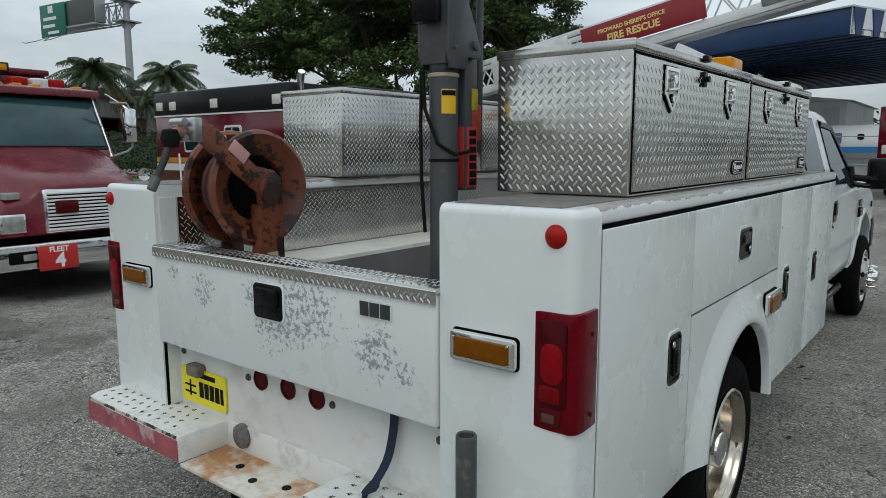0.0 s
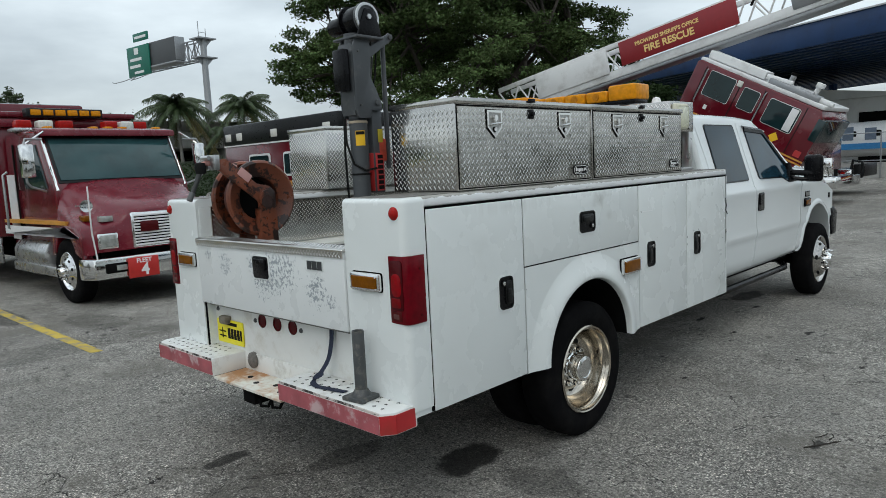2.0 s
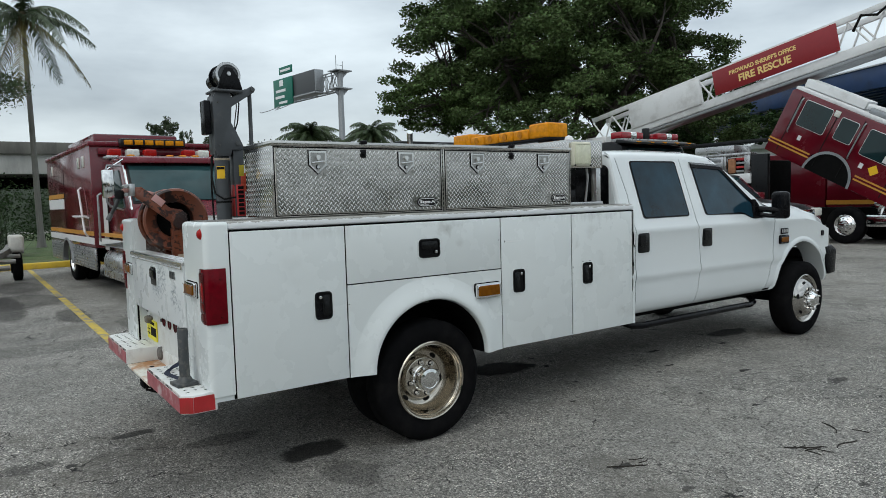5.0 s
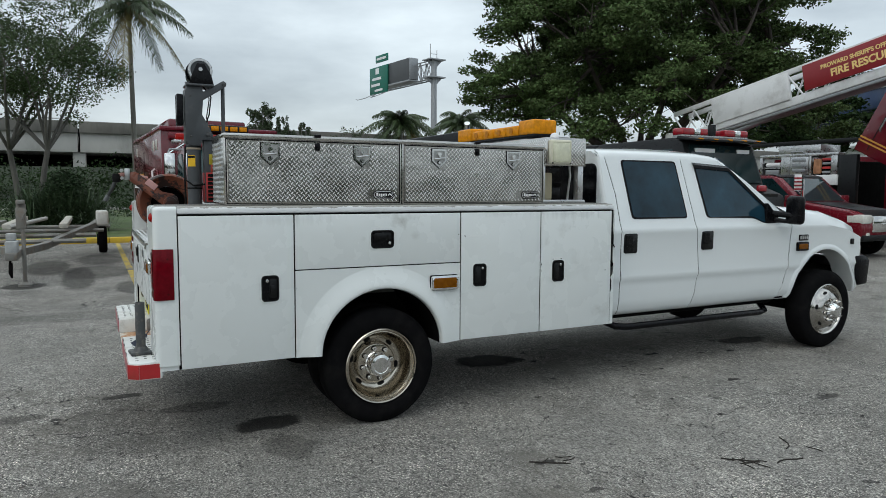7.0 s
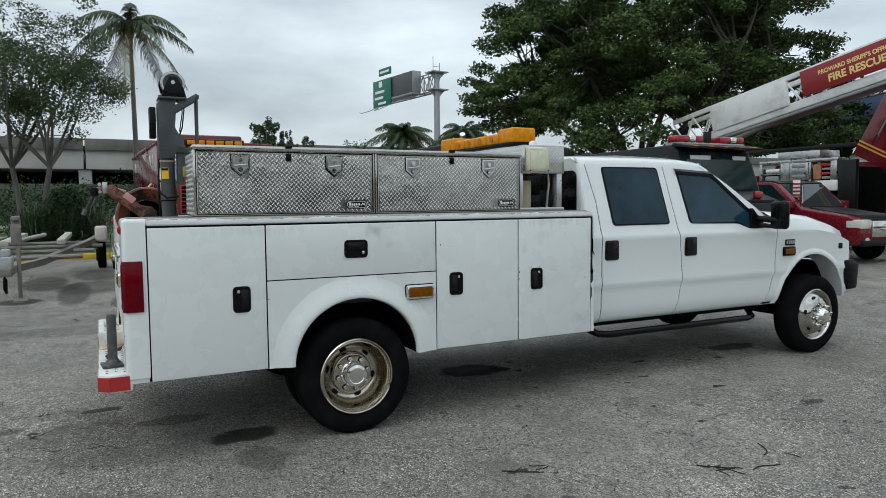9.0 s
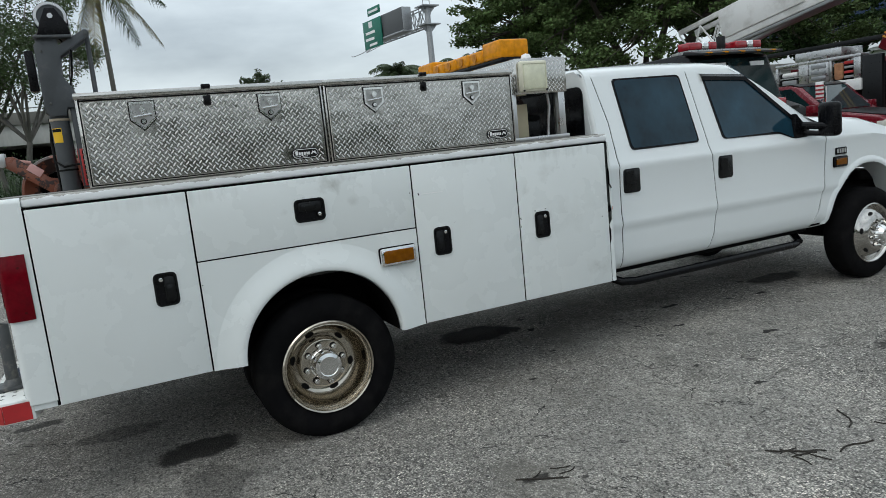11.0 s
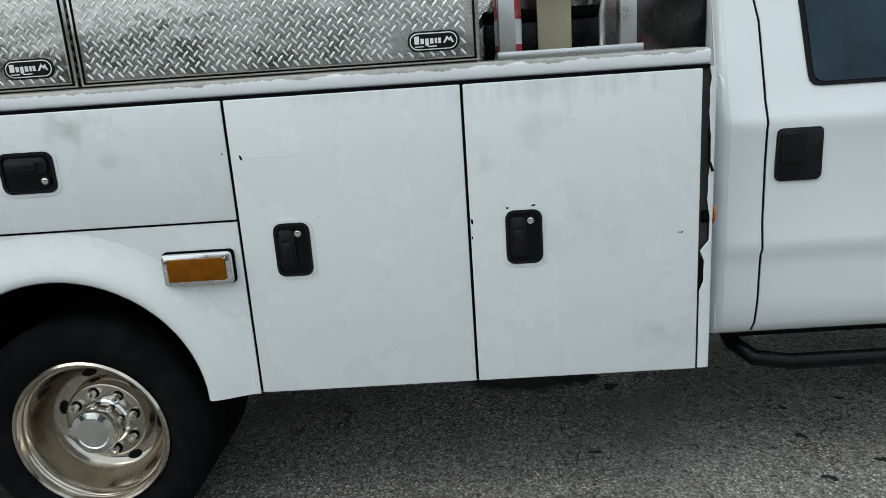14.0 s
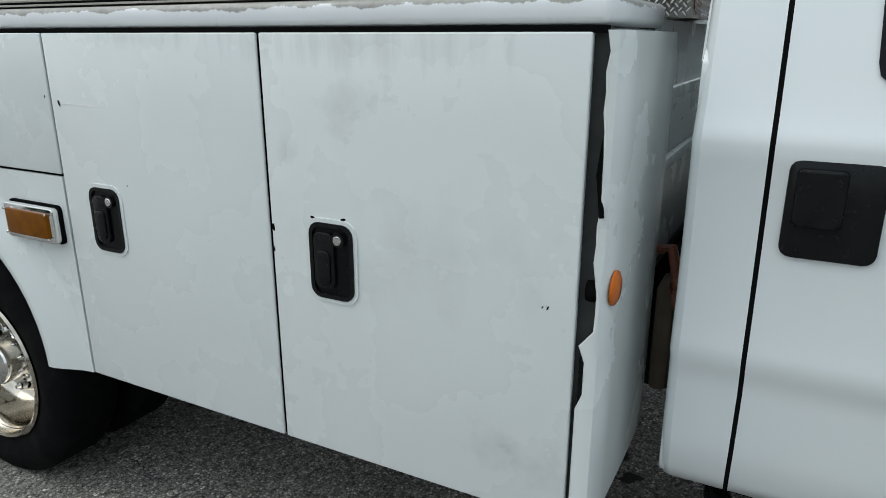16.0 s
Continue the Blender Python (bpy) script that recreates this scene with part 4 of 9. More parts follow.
for yy, zz, rr in ((1.959, 1.300, 0.006), (3.272, 0.990, 0.003), (3.262, 0.990, 0.002), (2.637, 1.062, 0.006), (2.635, 1.012, 0.004), (2.748, 1.096, 0.006), (2.824, 1.101, 0.005), (1.905, 1.315, 0.003), (2.175, 1.108, 0.002), (0.715, 0.99, 0.003)):
    chip = cyl((0, 0, 0), "x", 1.0, 1.0, 7)
    bmesh.ops.transform(chip, matrix=Matrix.Translation((SIDE + 0.0022, yy, zz)) @ Matrix.Rotation(yy * 9, 4, "X") @ Matrix.Diagonal((0.001, rr * 1.5, rr * 0.6, 1)), verts=chip.verts[:])
    part("paint_chip", chip, SEAL, truck)
part("scratch_mark", prism([(1.968, 1.3005), (2.03, 1.3015), (2.115, 1.299), (2.115, 1.2965), (2.03, 1.2970), (1.968, 1.2985)], "x", SIDE + 0.0018, SIDE + 0.0026), WHITELAB, truck)
# ribs, shield and hose in the gap behind the cab
part("gap_shield", bx(-0.70, 0.56, 3.385, 3.425, 0.58, 0.95, 0.01), DARK, truck)
for zz in (1.335, 1.165):
    part("wall_rib", bx(-0.70, 0.74, 3.336, 3.356, zz - 0.016, zz + 0.016, 0.007), WHITE, truck)
part("wall_flange", bx(-1.150, -1.095, 3.338, 3.470, 0.90, 1.490, 0.006), WHITE, truck)
part("coolant_hose", tube([(0.66, 3.37, 0.98), (0.70, 3.41, 1.00), (0.69, 3.425, 0.93), (0.66, 3.42, 0.84)], 0.013, 8), RUSTRED, truck, "rusty brown bent hose")
part("hose_cover", bx(0.56, 0.68, 3.378, 3.425, 0.62, 0.90, 0.016), mat("tan_plastic", (0.075, 0.055, 0.036), 0.7, var=0.3, scale=12), truck)

# ---- wheels ----
def tyre_prof(ro, ri, w):
    return [(ri, -w * 0.36), (ri + 0.02, -w * 0.44), ((ro + ri) / 2, -w * 0.50), (ro - 0.045, -w * 0.47), (ro - 0.014, -w * 0.41), (ro, -w * 0.33), (ro, w * 0.33), (ro - 0.014, w * 0.41), (ro - 0.045, w * 0.47), ((ro + ri) / 2, w * 0.50), (ri + 0.02, w * 0.44), (ri, w * 0.36)]


def wheel(parent, at, s, ro=0.405, w=0.225, dish=True, material=None, double=False, nuts=8, rim=0.262, name="wheel", face=None):
    """A truck wheel; s: the side it faces along x. dish: deep rear rim, else a raised hub front rim."""
    material = material or RIM
    m = face or Matrix.Translation(at) @ Matrix.Rotation(radians(90 * s), 4, "Y")
    ty = lathe(tyre_prof(ro, rim - 0.012, w), m, 56, closed=True)
    if double:
        lathe(tyre_prof(ro, rim - 0.012, w), m @ Matrix.Translation((0, 0, -0.27)), 40, ty, closed=True)
    W = part(name, ty, RUBBER, parent, sharp=50)
    e = w * 0.43
    if dish:
        ks = rim / 0.262
        prof = [(rim, e), (rim + 0.004, e + 0.006), (rim - 0.003, e + 0.013), (rim - 0.011, e + 0.009), (rim - 0.015, e - 0.008), (rim - 0.019, e - 0.014), (rim - 0.024, e - 0.013), (rim - 0.029, e - 0.020), (rim - 0.033, e - 0.045), (rim - 0.037, e - 0.080),
                (rim - 0.045, e - 0.108), (rim - 0.058, e - 0.130), (0.188 * ks, e - 0.145), (0.168 * ks, e - 0.152), (0.150 * ks, e - 0.153), (0.146 * ks, e - 0.148), (0.143 * ks, e - 0.108), (0.139 * ks, e - 0.101), (0.132 * ks, e - 0.099), (0.060 * ks, e - 0.099)]
        face = e - 0.099
    else:
        prof = [(rim, e), (rim + 0.004, e + 0.006), (rim - 0.004, e + 0.012), (rim - 0.016, e + 0.004), (rim - 0.026, e - 0.03), (rim - 0.04, e - 0.028), (0.19, e + 0.018), (0.150, e + 0.050), (0.138, e + 0.056), (0.060, e + 0.056)]
        face = e + 0.056
    part("rim", lathe(prof, m, 56, caps=False), material, W, "polished alloy rim", sharp=50)
    if not dish:
        hub_prof = [(0.085, face), (0.084, face + 0.03), (0.066, face + 0.055), (0.055, face + 0.075), (0.03, face + 0.082), (0.0, face + 0.083)]
    else:
        hub_prof = [(0.088, face), (0.087, face + 0.008), (0.080, face + 0.014), (0.080, face + 0.076), (0.075, face + 0.087), (0.056, face + 0.093), (0.052, face + 0.090), (0.0, face + 0.090)]
    part("hub_cap", lathe(hub_prof, m, 32), CHROME, W, "chrome hub cap")
    for k in range(nuts):
        a = 2 * math.pi * k / nuts + 0.2
        h = 0.034 if dish else 0.055
        nb = cyl((0.110 * math.cos(a), 0.110 * math.sin(a), face + h * 0.4), "z", 0.0155, h * 0.8, 6)
        cyl((0.110 * math.cos(a), 0.110 * math.sin(a), face + h * 0.95), "z", 0.0105, h * 0.4, 10, 0.006, bm=nb)
        bmesh.ops.transform(nb, matrix=m, verts=nb.verts[:])
        part("lug_nut", nb, CHROME, W)
        ws_ = cyl((0.110 * math.cos(a), 0.110 * math.sin(a), face + 0.001), "z", 0.019, 0.003, 12)
        bmesh.ops.transform(ws_, matrix=m, verts=ws_.verts[:])
        part("nut_recess", ws_, DARK, W)
    holes = 6 if nuts == 8 else 8
    for k in range(holes):
        a = 2 * math.pi * (k + 0.3) / holes
        if dish:
            mm = Matrix.Rotation(a, 4, "Z") @ Matrix.Translation((0.172 * ks, 0, e - 0.1500)) @ Matrix.Rotation(radians(-19), 4, "Y")
        else:
            mm = Matrix.Rotation(a, 4, "Z") @ Matrix.Translation((0.186, 0, e + 0.0225)) @ Matrix.Rotation(radians(38), 4, "Y")
        o = cyl((0, 0, 0), "z", 1.0, 1.0, 18)
        bmesh.ops.transform(o, matrix=m @ mm @ Matrix.Diagonal((0.015, 0.027, 0.004, 1)), verts=o.verts[:])
        part("hand_hole", o, INK, W)
    part("brake_drum", lathe([(0.0, -0.13), (rim - 0.04, -0.13), (rim - 0.04, -0.085), (0.0, -0.085)], m, 24), DARK, W)
    return W


wheel(truck, (1.035, HUB_R, HUB_Z), 1, double=True)
wheel(truck, (-1.035, HUB_R, HUB_Z), -1, double=True)
wheel(truck, (0.905, HUB_F, HUB_Z), 1, dish=False, material=AGEDCHROME)
wheel(truck, (-0.905, HUB_F, HUB_Z), -1, dish=False, material=AGEDCHROME)
for s in (-1, 1):
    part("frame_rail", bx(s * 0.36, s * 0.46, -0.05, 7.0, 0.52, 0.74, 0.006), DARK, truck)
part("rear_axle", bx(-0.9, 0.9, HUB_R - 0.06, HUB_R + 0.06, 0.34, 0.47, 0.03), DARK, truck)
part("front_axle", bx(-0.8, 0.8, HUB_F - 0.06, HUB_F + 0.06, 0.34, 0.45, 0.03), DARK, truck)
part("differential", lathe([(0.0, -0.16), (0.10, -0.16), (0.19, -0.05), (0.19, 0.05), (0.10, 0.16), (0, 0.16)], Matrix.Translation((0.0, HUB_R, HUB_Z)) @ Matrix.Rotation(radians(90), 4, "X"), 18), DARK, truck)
# tank and underframe blocks, mostly hidden, added to deepen shade below the truck
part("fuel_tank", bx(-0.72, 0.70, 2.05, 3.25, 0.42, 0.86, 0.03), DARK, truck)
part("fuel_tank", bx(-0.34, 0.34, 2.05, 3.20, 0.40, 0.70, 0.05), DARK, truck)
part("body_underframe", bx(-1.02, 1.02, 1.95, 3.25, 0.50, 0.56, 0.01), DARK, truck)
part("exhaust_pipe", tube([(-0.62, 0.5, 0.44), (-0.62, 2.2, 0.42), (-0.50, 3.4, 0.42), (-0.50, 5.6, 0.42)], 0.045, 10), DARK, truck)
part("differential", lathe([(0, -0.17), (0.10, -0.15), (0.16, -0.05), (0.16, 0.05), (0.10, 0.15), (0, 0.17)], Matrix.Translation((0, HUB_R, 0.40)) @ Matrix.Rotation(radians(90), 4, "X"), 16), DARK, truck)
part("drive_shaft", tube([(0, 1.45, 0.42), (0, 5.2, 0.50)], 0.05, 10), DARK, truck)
# two more hidden blocks that keep light off the ground underneath
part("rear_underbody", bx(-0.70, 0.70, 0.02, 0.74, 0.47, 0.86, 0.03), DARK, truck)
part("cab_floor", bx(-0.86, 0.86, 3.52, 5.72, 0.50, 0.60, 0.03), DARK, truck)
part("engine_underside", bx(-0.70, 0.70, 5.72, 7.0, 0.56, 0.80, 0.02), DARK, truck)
part("tail_pipe", cyl((0.88, 0.62, 0.50), "y", 0.035, 0.12, 14), DARK, truck)

# ---- cab ----
SX = [(0.545, 0.900), (0.560, 0.925), (0.60, 0.950), (0.68, 0.962), (0.80, 0.963), (0.845, 0.968), (0.87, 0.980), (0.90, 0.977), (0.96, 0.970), (1.15, 0.972), (1.255, 0.978), (1.285, 0.984), (1.31, 0.974), (1.355, 0.956), (1.40, 0.946), (1.93, 0.800), (1.965, 0.775), (1.99, 0.735)]


def side_x(z):
    return float(np.interp(z, [p[0] for p in SX], [p[1] for p in SX]))


ZL = [p[0] for p in SX if p[0] <= 1.40] + [1.5, 1.6, 1.7, 1.8, 1.88, 1.93]


def cab_panel(name, y0, y1, ztop, s, nu=6, zlo=None, zs=None, parent=None, thick=0.016, lift=0.0, material=None):
    """A body panel on the cab's side between two seams y0(z), y1(z), up to ztop(y)."""
    rows = []
    levels = zs or ZL
    for z in levels:
        row = []
        for i in range(nu + 1):
            y = y0(z) + (y1(z) - y0(z)) * i / nu
            zz = min(z, ztop(y))
            if zlo:
                zz = max(zz, zlo(y))
            row.append((s * (side_x(zz) + lift), y, zz))
        rows.append(row)
    bm = slab(rows, (-s * thick, 0, 0))
    bmesh.ops.dissolve_degenerate(bm, dist=0.0004, edges=bm.edges[:])
    return part(name, bm, material or CABWHITE, parent or truck, sharp=40)


def seam(pts):
    return lambda z: float(np.interp(z, [p[0] for p in pts], [p[1] for p in pts]))


S_CORNER = seam([(0.55, 3.597), (0.75, 3.601), (1.0, 3.599), (1.30, 3.597), (1.6, 3.592), (1.93, 3.535)])
S_DOORS = seam([(0.55, 4.455), (0.70, 4.505), (0.90, 4.535), (1.10, 4.520), (1.32, 4.487), (1.93, 4.430)])
S_FRONT = seam([(0.55, 5.645), (0.70, 5.73), (0.90, 5.785), (1.25, 5.805), (1.40, 5.80), (1.93, 5.80)])
S_BACK = seam([(0.55, 3.484), (1.9, 3.478)])
gap = 0.0045
A_TOP = lambda y: float(np.interp(y, [4.40, 4.75, 4.90, 5.02, 5.14, 5.30, 5.72, 5.82], [1.925, 1.919, 1.902, 1.868, 1.808, 1.705, 1.40, 1.36]))
R_TOP = lambda y: 1.928
for s in (1, -1):
    cab_panel("cab_corner", S_BACK, lambda z: S_CORNER(z) - gap, lambda y: 1.99, s, 3, zs=ZL + [1.965, 1.99])
    rows = []
    for z in ZL:
        xx = side_x(z)
        low = 0.0
        rows.append([(s * (xx - 0.0), 3.485, z), (s * (xx - 0.006), 3.472, z + low), (s * (xx - 0.022), 3.463, z + low), (s * (xx - 0.05), 3.459, z + low), (s * (xx - 0.12), 3.460, z + low)])
    part("cab_corner_edge", grid(rows), CABWHITE, truck, sharp=60)
    rd = cab_panel("rear_door", lambda z: S_CORNER(z) + gap, lambda z: S_DOORS(z) - gap, R_TOP, s, 8)
    fd = cab_panel("front_door", lambda z: S_DOORS(z) + gap, lambda z: S_FRONT(z) - gap, A_TOP, s, 16)
    AR = lambda y: (HUB_Z + 0.03 + math.sqrt(max(0.0, 0.60 ** 2 - ((y - 6.37) * 1.13) ** 2))) if abs(y - 6.37) < 0.525 else 0.545
    F_TOP = lambda y: float(np.interp(y, [5.8, 6.4, 6.7, 6.95], [1.325, 1.285, 1.24, 1.15]))
    levels = [0.545, 0.60, 0.66, 0.72, 0.80, 0.845, 0.87, 0.90, 0.96, 1.03, 1.09, 1.15, 1.20, 1.255, 1.285, 1.31]
    fp = cab_panel("front_fender", lambda z: S_FRONT(z) + gap, lambda z: 6.95, F_TOP, s, 40, zlo=AR, zs=levels, lift=0.002)
    rows = []
    for k in range(25):
        a = math.pi * (k / 24) * 1.0
        yy, zz = 6.37 + 0.531 * math.cos(a), HUB_Z + 0.03 + 0.60 * math.sin(a)
        zz = max(zz, 0.56)
        rows.append([(s * (side_x(zz) + o), yy + gd * math.cos(a), zz + gd * math.sin(a)) for gd, o in ((0.06, 0.001), (0.035, 0.012), (0.012, 0.018), (0.0, 0.012), (-0.002, -0.20))])
    part("arch_lip", grid(rows), CABWHITE, truck, sharp=60)
    # windows: glass in a black frame
    def pane(name, pts, parent, lift, material, inset=0.0):
        c = Vector((sum(p[0] for p in pts) / len(pts), sum(p[1] for p in pts) / len(pts)))
        q = []
        for y, z in pts:
            d = Vector((y, z)) - c
            q.append(c + d * (1 - inset / d.length))
        b = bmesh.new()
        f = [b.verts.new((s * (side_x(z) + lift), y, z)) for y, z in q]
        k = [b.verts.new((s * (side_x(z) - 0.004), y, z)) for y, z in q]
        b.faces.new(f)
        b.faces.new(list(reversed(k)))
        for i in range(len(f)):
            j = (i + 1) % len(f)
            b.faces.new((f[j], f[i], k[i], k[j]))
        bmesh.ops.recalc_face_normals(b, faces=b.faces[:])
        return part(name, b, material, parent)
    def soft(pts, r=0.035):
        out = []
        n = len(pts)
        for i in range(n):
            a, p, q = Vector(pts[i - 1]), Vector(pts[i]), Vector(pts[(i + 1) % n])
            u, v = (a - p).normalized() * r, (q - p).normalized() * r
            for t in (0.0, 0.33, 0.67, 1.0):
                w = (p + u) * (1 - t) ** 2 + p * (2 * t * (1 - t)) + (p + v) * t ** 2
                out.append((w.x, w.y))
        return out
    rw = soft([(3.735, 1.388), (4.398, 1.388), (4.355, 1.905), (3.705, 1.905)])
    fw = soft([(4.642, 1.388), (5.28, 1.375), (5.42, 1.322), (5.60, 1.322), (5.58, 1.40), (5.22, 1.712), (5.02, 1.845), (4.58, 1.892)], 0.035)
    for door, pts, label in ((rd, rw, "tinted rear side window"), (fd, fw, "tinted front side window")):
        fr = pane("window_frame", pts, door, 0.004, BLACK)
        pane("window_glass", pts, fr, 0.007, GLASS, 0.020)
    visor = []
    for y, z in ((4.575, 1.75), (4.565, 1.90), (5.02, 1.875), (5.30, 1.64), (5.50, 1.475)):
        visor.append([(s * (side_x(z) + 0.004), y, z), (s * (side_x(z) + 0.028), y + 0.012, z - 0.022), (s * (side_x(z) + 0.030), y + 0.004, z - 0.052)])
    part("rain_visor", slab(visor[1:], (-s * 0.003, 0, 0)), BLACK, fd, "dark rain visor")
    # black pull handles
    for door, yc in ((rd, 3.703), (fd, 4.632)):
        hb = prism(rrect(yc - 0.075, yc + 0.075, 1.092, 1.266, 0.020), "x", s * 0.965, s * 0.980, 0.003)
        hd = part("door_handle", hb, PADDLE, door, "black door handle")
        part("pull", prism(rrect(yc - 0.062, yc + 0.016, 1.15, 1.252, 0.010), "x", s * 0.978, s * 0.994, 0.006), PADDLE, hd)
    mk = lamp_box("fender_marker", Matrix.Translation((s * 0.978, 5.985, 1.078)) @ (FACE_X if s > 0 else Matrix.Rotation(radians(180), 4, "Z") @ FACE_X), 0.17, 0.082, 0.022, AMBER, truck, "amber fender lamp", BLACK)
    bd_ = part("fender_badge", prism(rrect(5.925, 6.065, 1.138, 1.198, 0.008), "x", s * 0.976, s * 0.986, 0.002), BLACK, truck)
    bars([(5.935 + i * 0.032, 5.957 + i * 0.032, 1.151, 1.187) for i in range(4)], "x", s * 0.985, s * 0.989, ALU, bd_, "emblem")
    part("nose_badge", prism(rrect(6.775, 6.83, 1.075, 1.135, 0.01), "x", s * 0.972, s * 0.984, 0.002), BLACK, truck)
    # mirror on its arm
    ar = bmesh.new()
    prism([(5.42, 1.325), (5.66, 1.325), (5.58, 1.40), (5.45, 1.52)], "x", s * 0.93, s * 0.975, 0.004, bm=ar)
    tube([(s * 0.95, 5.53, 1.42), (s * 1.05, 5.56, 1.41), (s * 1.15, 5.60, 1.40)], 0.030, 10, bm=ar)
    tube([(s * 0.95, 5.55, 1.36), (s * 1.06, 5.58, 1.345), (s * 1.16, 5.61, 1.345)], 0.022, 8, bm=ar)
    arm = part("mirror_arm", ar, BLACK, fd)
    hb = bx(s * 1.055, s * 1.235, 5.575, 5.665, 1.315, 1.590, 0.040, 4)
    ms = part("mirror_housing", hb, BLACK, arm, "black towing mirror")
    part("mirror_glass", bx(s * 1.08, s * 1.21, 5.570, 5.578, 1.34, 1.56, 0.003), BLACK, ms)
    # tubular step under the doors
    sb = tube([(s * 0.70, 3.56, 0.56), (s * 0.82, 3.58, 0.47), (s * 0.89, 3.63, 0.440), (s * 0.92, 3.74, 0.432), (s * 0.92, 5.46, 0.432), (s * 0.88, 5.58, 0.440), (s * 0.78, 5.64, 0.48), (s * 0.7, 5.66, 0.56)], 0.030, 14)
    part("side_step", sb, BLACK, truck, "black tubular side step")

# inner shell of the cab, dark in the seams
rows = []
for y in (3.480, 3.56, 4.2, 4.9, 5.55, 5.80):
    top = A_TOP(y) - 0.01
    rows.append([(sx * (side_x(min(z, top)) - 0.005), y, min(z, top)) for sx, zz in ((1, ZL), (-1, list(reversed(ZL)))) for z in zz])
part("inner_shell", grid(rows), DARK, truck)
# roof, windscreen and rear wall
rows = []
for y, ze, zc, w in ((3.470, 1.93, 1.985, 0.995), (3.50, 1.945, 2.010, 1.0), (3.62, 1.955, 2.030, 1.0), (4.2, 1.955, 2.048, 1.0), (4.7, 1.948, 2.040, 1.0), (4.90, 1.93, 2.020, 1.0), (5.02, 1.875, 1.985, 1.0)):
    rows.append([(x * w * side_x(ze) / 0.80 * 0.985 + 0.0, y, z) for x, z in [(0.812, ze - 0.03), (0.806, ze), (0.785, ze + 0.022), (0.70, ze + 0.046), (0.45, zc - 0.012), (0, zc), (-0.45, zc - 0.012), (-0.70, ze + 0.046), (-0.785, ze + 0.022), (-0.806, ze), (-0.812, ze - 0.03)]])
part("roof", grid(rows), CABWHITE, truck, sharp=60)
ws = []
for t in (0.0, 0.25, 0.5, 0.75, 1.0):
    y, z, w = 5.00 + 0.80 * t, 1.955 - 0.53 * t, 0.735 + 0.10 * t
    ws.append([(w * u, y + 0.10 * (1 - u * u) * (0.6 + t), z + 0.02 * (1 - u * u)) for u in (-1, -0.7, -0.35, 0, 0.35, 0.7, 1)])
part("windscreen", slab(ws, (0, -0.006, -0.004)), GLASS, truck, "tinted windscreen")
for s in (1, -1):
    part("windscreen_pillar", slab([[(s * 0.725, 4.97, 1.962), (s * 0.800, 4.90, 1.925)], [(s * 0.775, 5.40, 1.70), (s * 0.868, 5.40, 1.645)], [(s * 0.83, 5.82, 1.425), (s * 0.95, 5.80, 1.37)]], (-s * 0.02, 0, -0.02)), CABWHITE, truck)
bw = prism(rrect(-0.94, 0.94, 0.555, 1.45, 0.05), "y", 3.462, 3.480, 0.004)
part("cab_back", bw, CABWHITE, truck)
b = bmesh.new()
vs = [b.verts.new(p) for p in ((-0.90, 3.456, 1.42), (0.90, 3.456, 1.42), (0.77, 3.462, 1.93), (0.70, 3.47, 1.98), (-0.70, 3.47, 1.98), (-0.77, 3.462, 1.93))]
b.faces.new(vs)
ex = bmesh.ops.extrude_face_region(b, geom=b.faces[:])
bmesh.ops.translate(b, vec=(0, 0.02, 0), verts=[v for v in ex["geom"] if isinstance(v, bmesh.types.BMVert)])
bmesh.ops.recalc_face_normals(b, faces=b.faces[:])
part("cab_back_upper", b, CABWHITE, truck)
part("back_window", prism(rrect(-0.80, 0.80, 1.43, 1.87, 0.06), "y", 3.446, 3.458, 0.003), BLACK, truck)
# bonnet and nose
rows = []
for y, pts in ((5.76, [(0.975, 1.320), (0.95, 1.425), (0.84, 1.475), (0.4, 1.505), (0, 1.512)]), (6.1, [(0.975, 1.30), (0.955, 1.405), (0.86, 1.455), (0.4, 1.490), (0, 1.495)]), (6.40, [(0.975, 1.275), (0.955, 1.375), (0.85, 1.425), (0.4, 1.465), (0, 1.47)]),
               (6.68, [(0.966, 1.225), (0.94, 1.320), (0.82, 1.365), (0.4, 1.405), (0, 1.41)]), (6.87, [(0.955, 1.17), (0.920, 1.255), (0.80, 1.295), (0.4, 1.335), (0, 1.34)]), (6.975, [(0.935, 1.06), (0.89, 1.13), (0.77, 1.17), (0.4, 1.21), (0, 1.22)]), (7.0, [(0.90, 0.93), (0.85, 0.93), (0.74, 0.93), (0.4, 0.93), (0, 0.93)])):
    rows.append([(x, y, z) for x, z in pts] + [(-x, y, z) for x, z in reversed(pts[:-1])])
part("bonnet", grid(rows), CABWHITE, truck, sharp=60)
for s in (1, -1):
    part("headlamp", bx(s * 0.70, s * 0.972, 6.845, 6.985, 0.94, 1.075, 0.03, 3), CLEARLENS, truck, "clear headlamp with amber corner")
    bp = bmesh.new()
    prism([(6.865, 0.945), (6.895, 0.72), (6.95, 0.62), (7.10, 0.63), (7.13, 0.90), (7.02, 0.955)], "x", s * 0.80, s * 0.985, 0.02, bm=bp)
    part("bumper_end", bp, BLACK, truck, "black bumper end cap")
part("front_bumper", bx(-0.82, 0.82, 6.98, 7.16, 0.60, 0.92, 0.03, 3), CHROME, truck)
part("grille", bx(-0.62, 0.62, 6.965, 7.01, 0.93, 1.18, 0.01), ALU, truck)

# ---- what is carried on the truck ----
LATCHDISH = mat("dull_latch_dish", (0.46, 0.455, 0.44), 0.32, 1.0, var=0.3, scale=25)


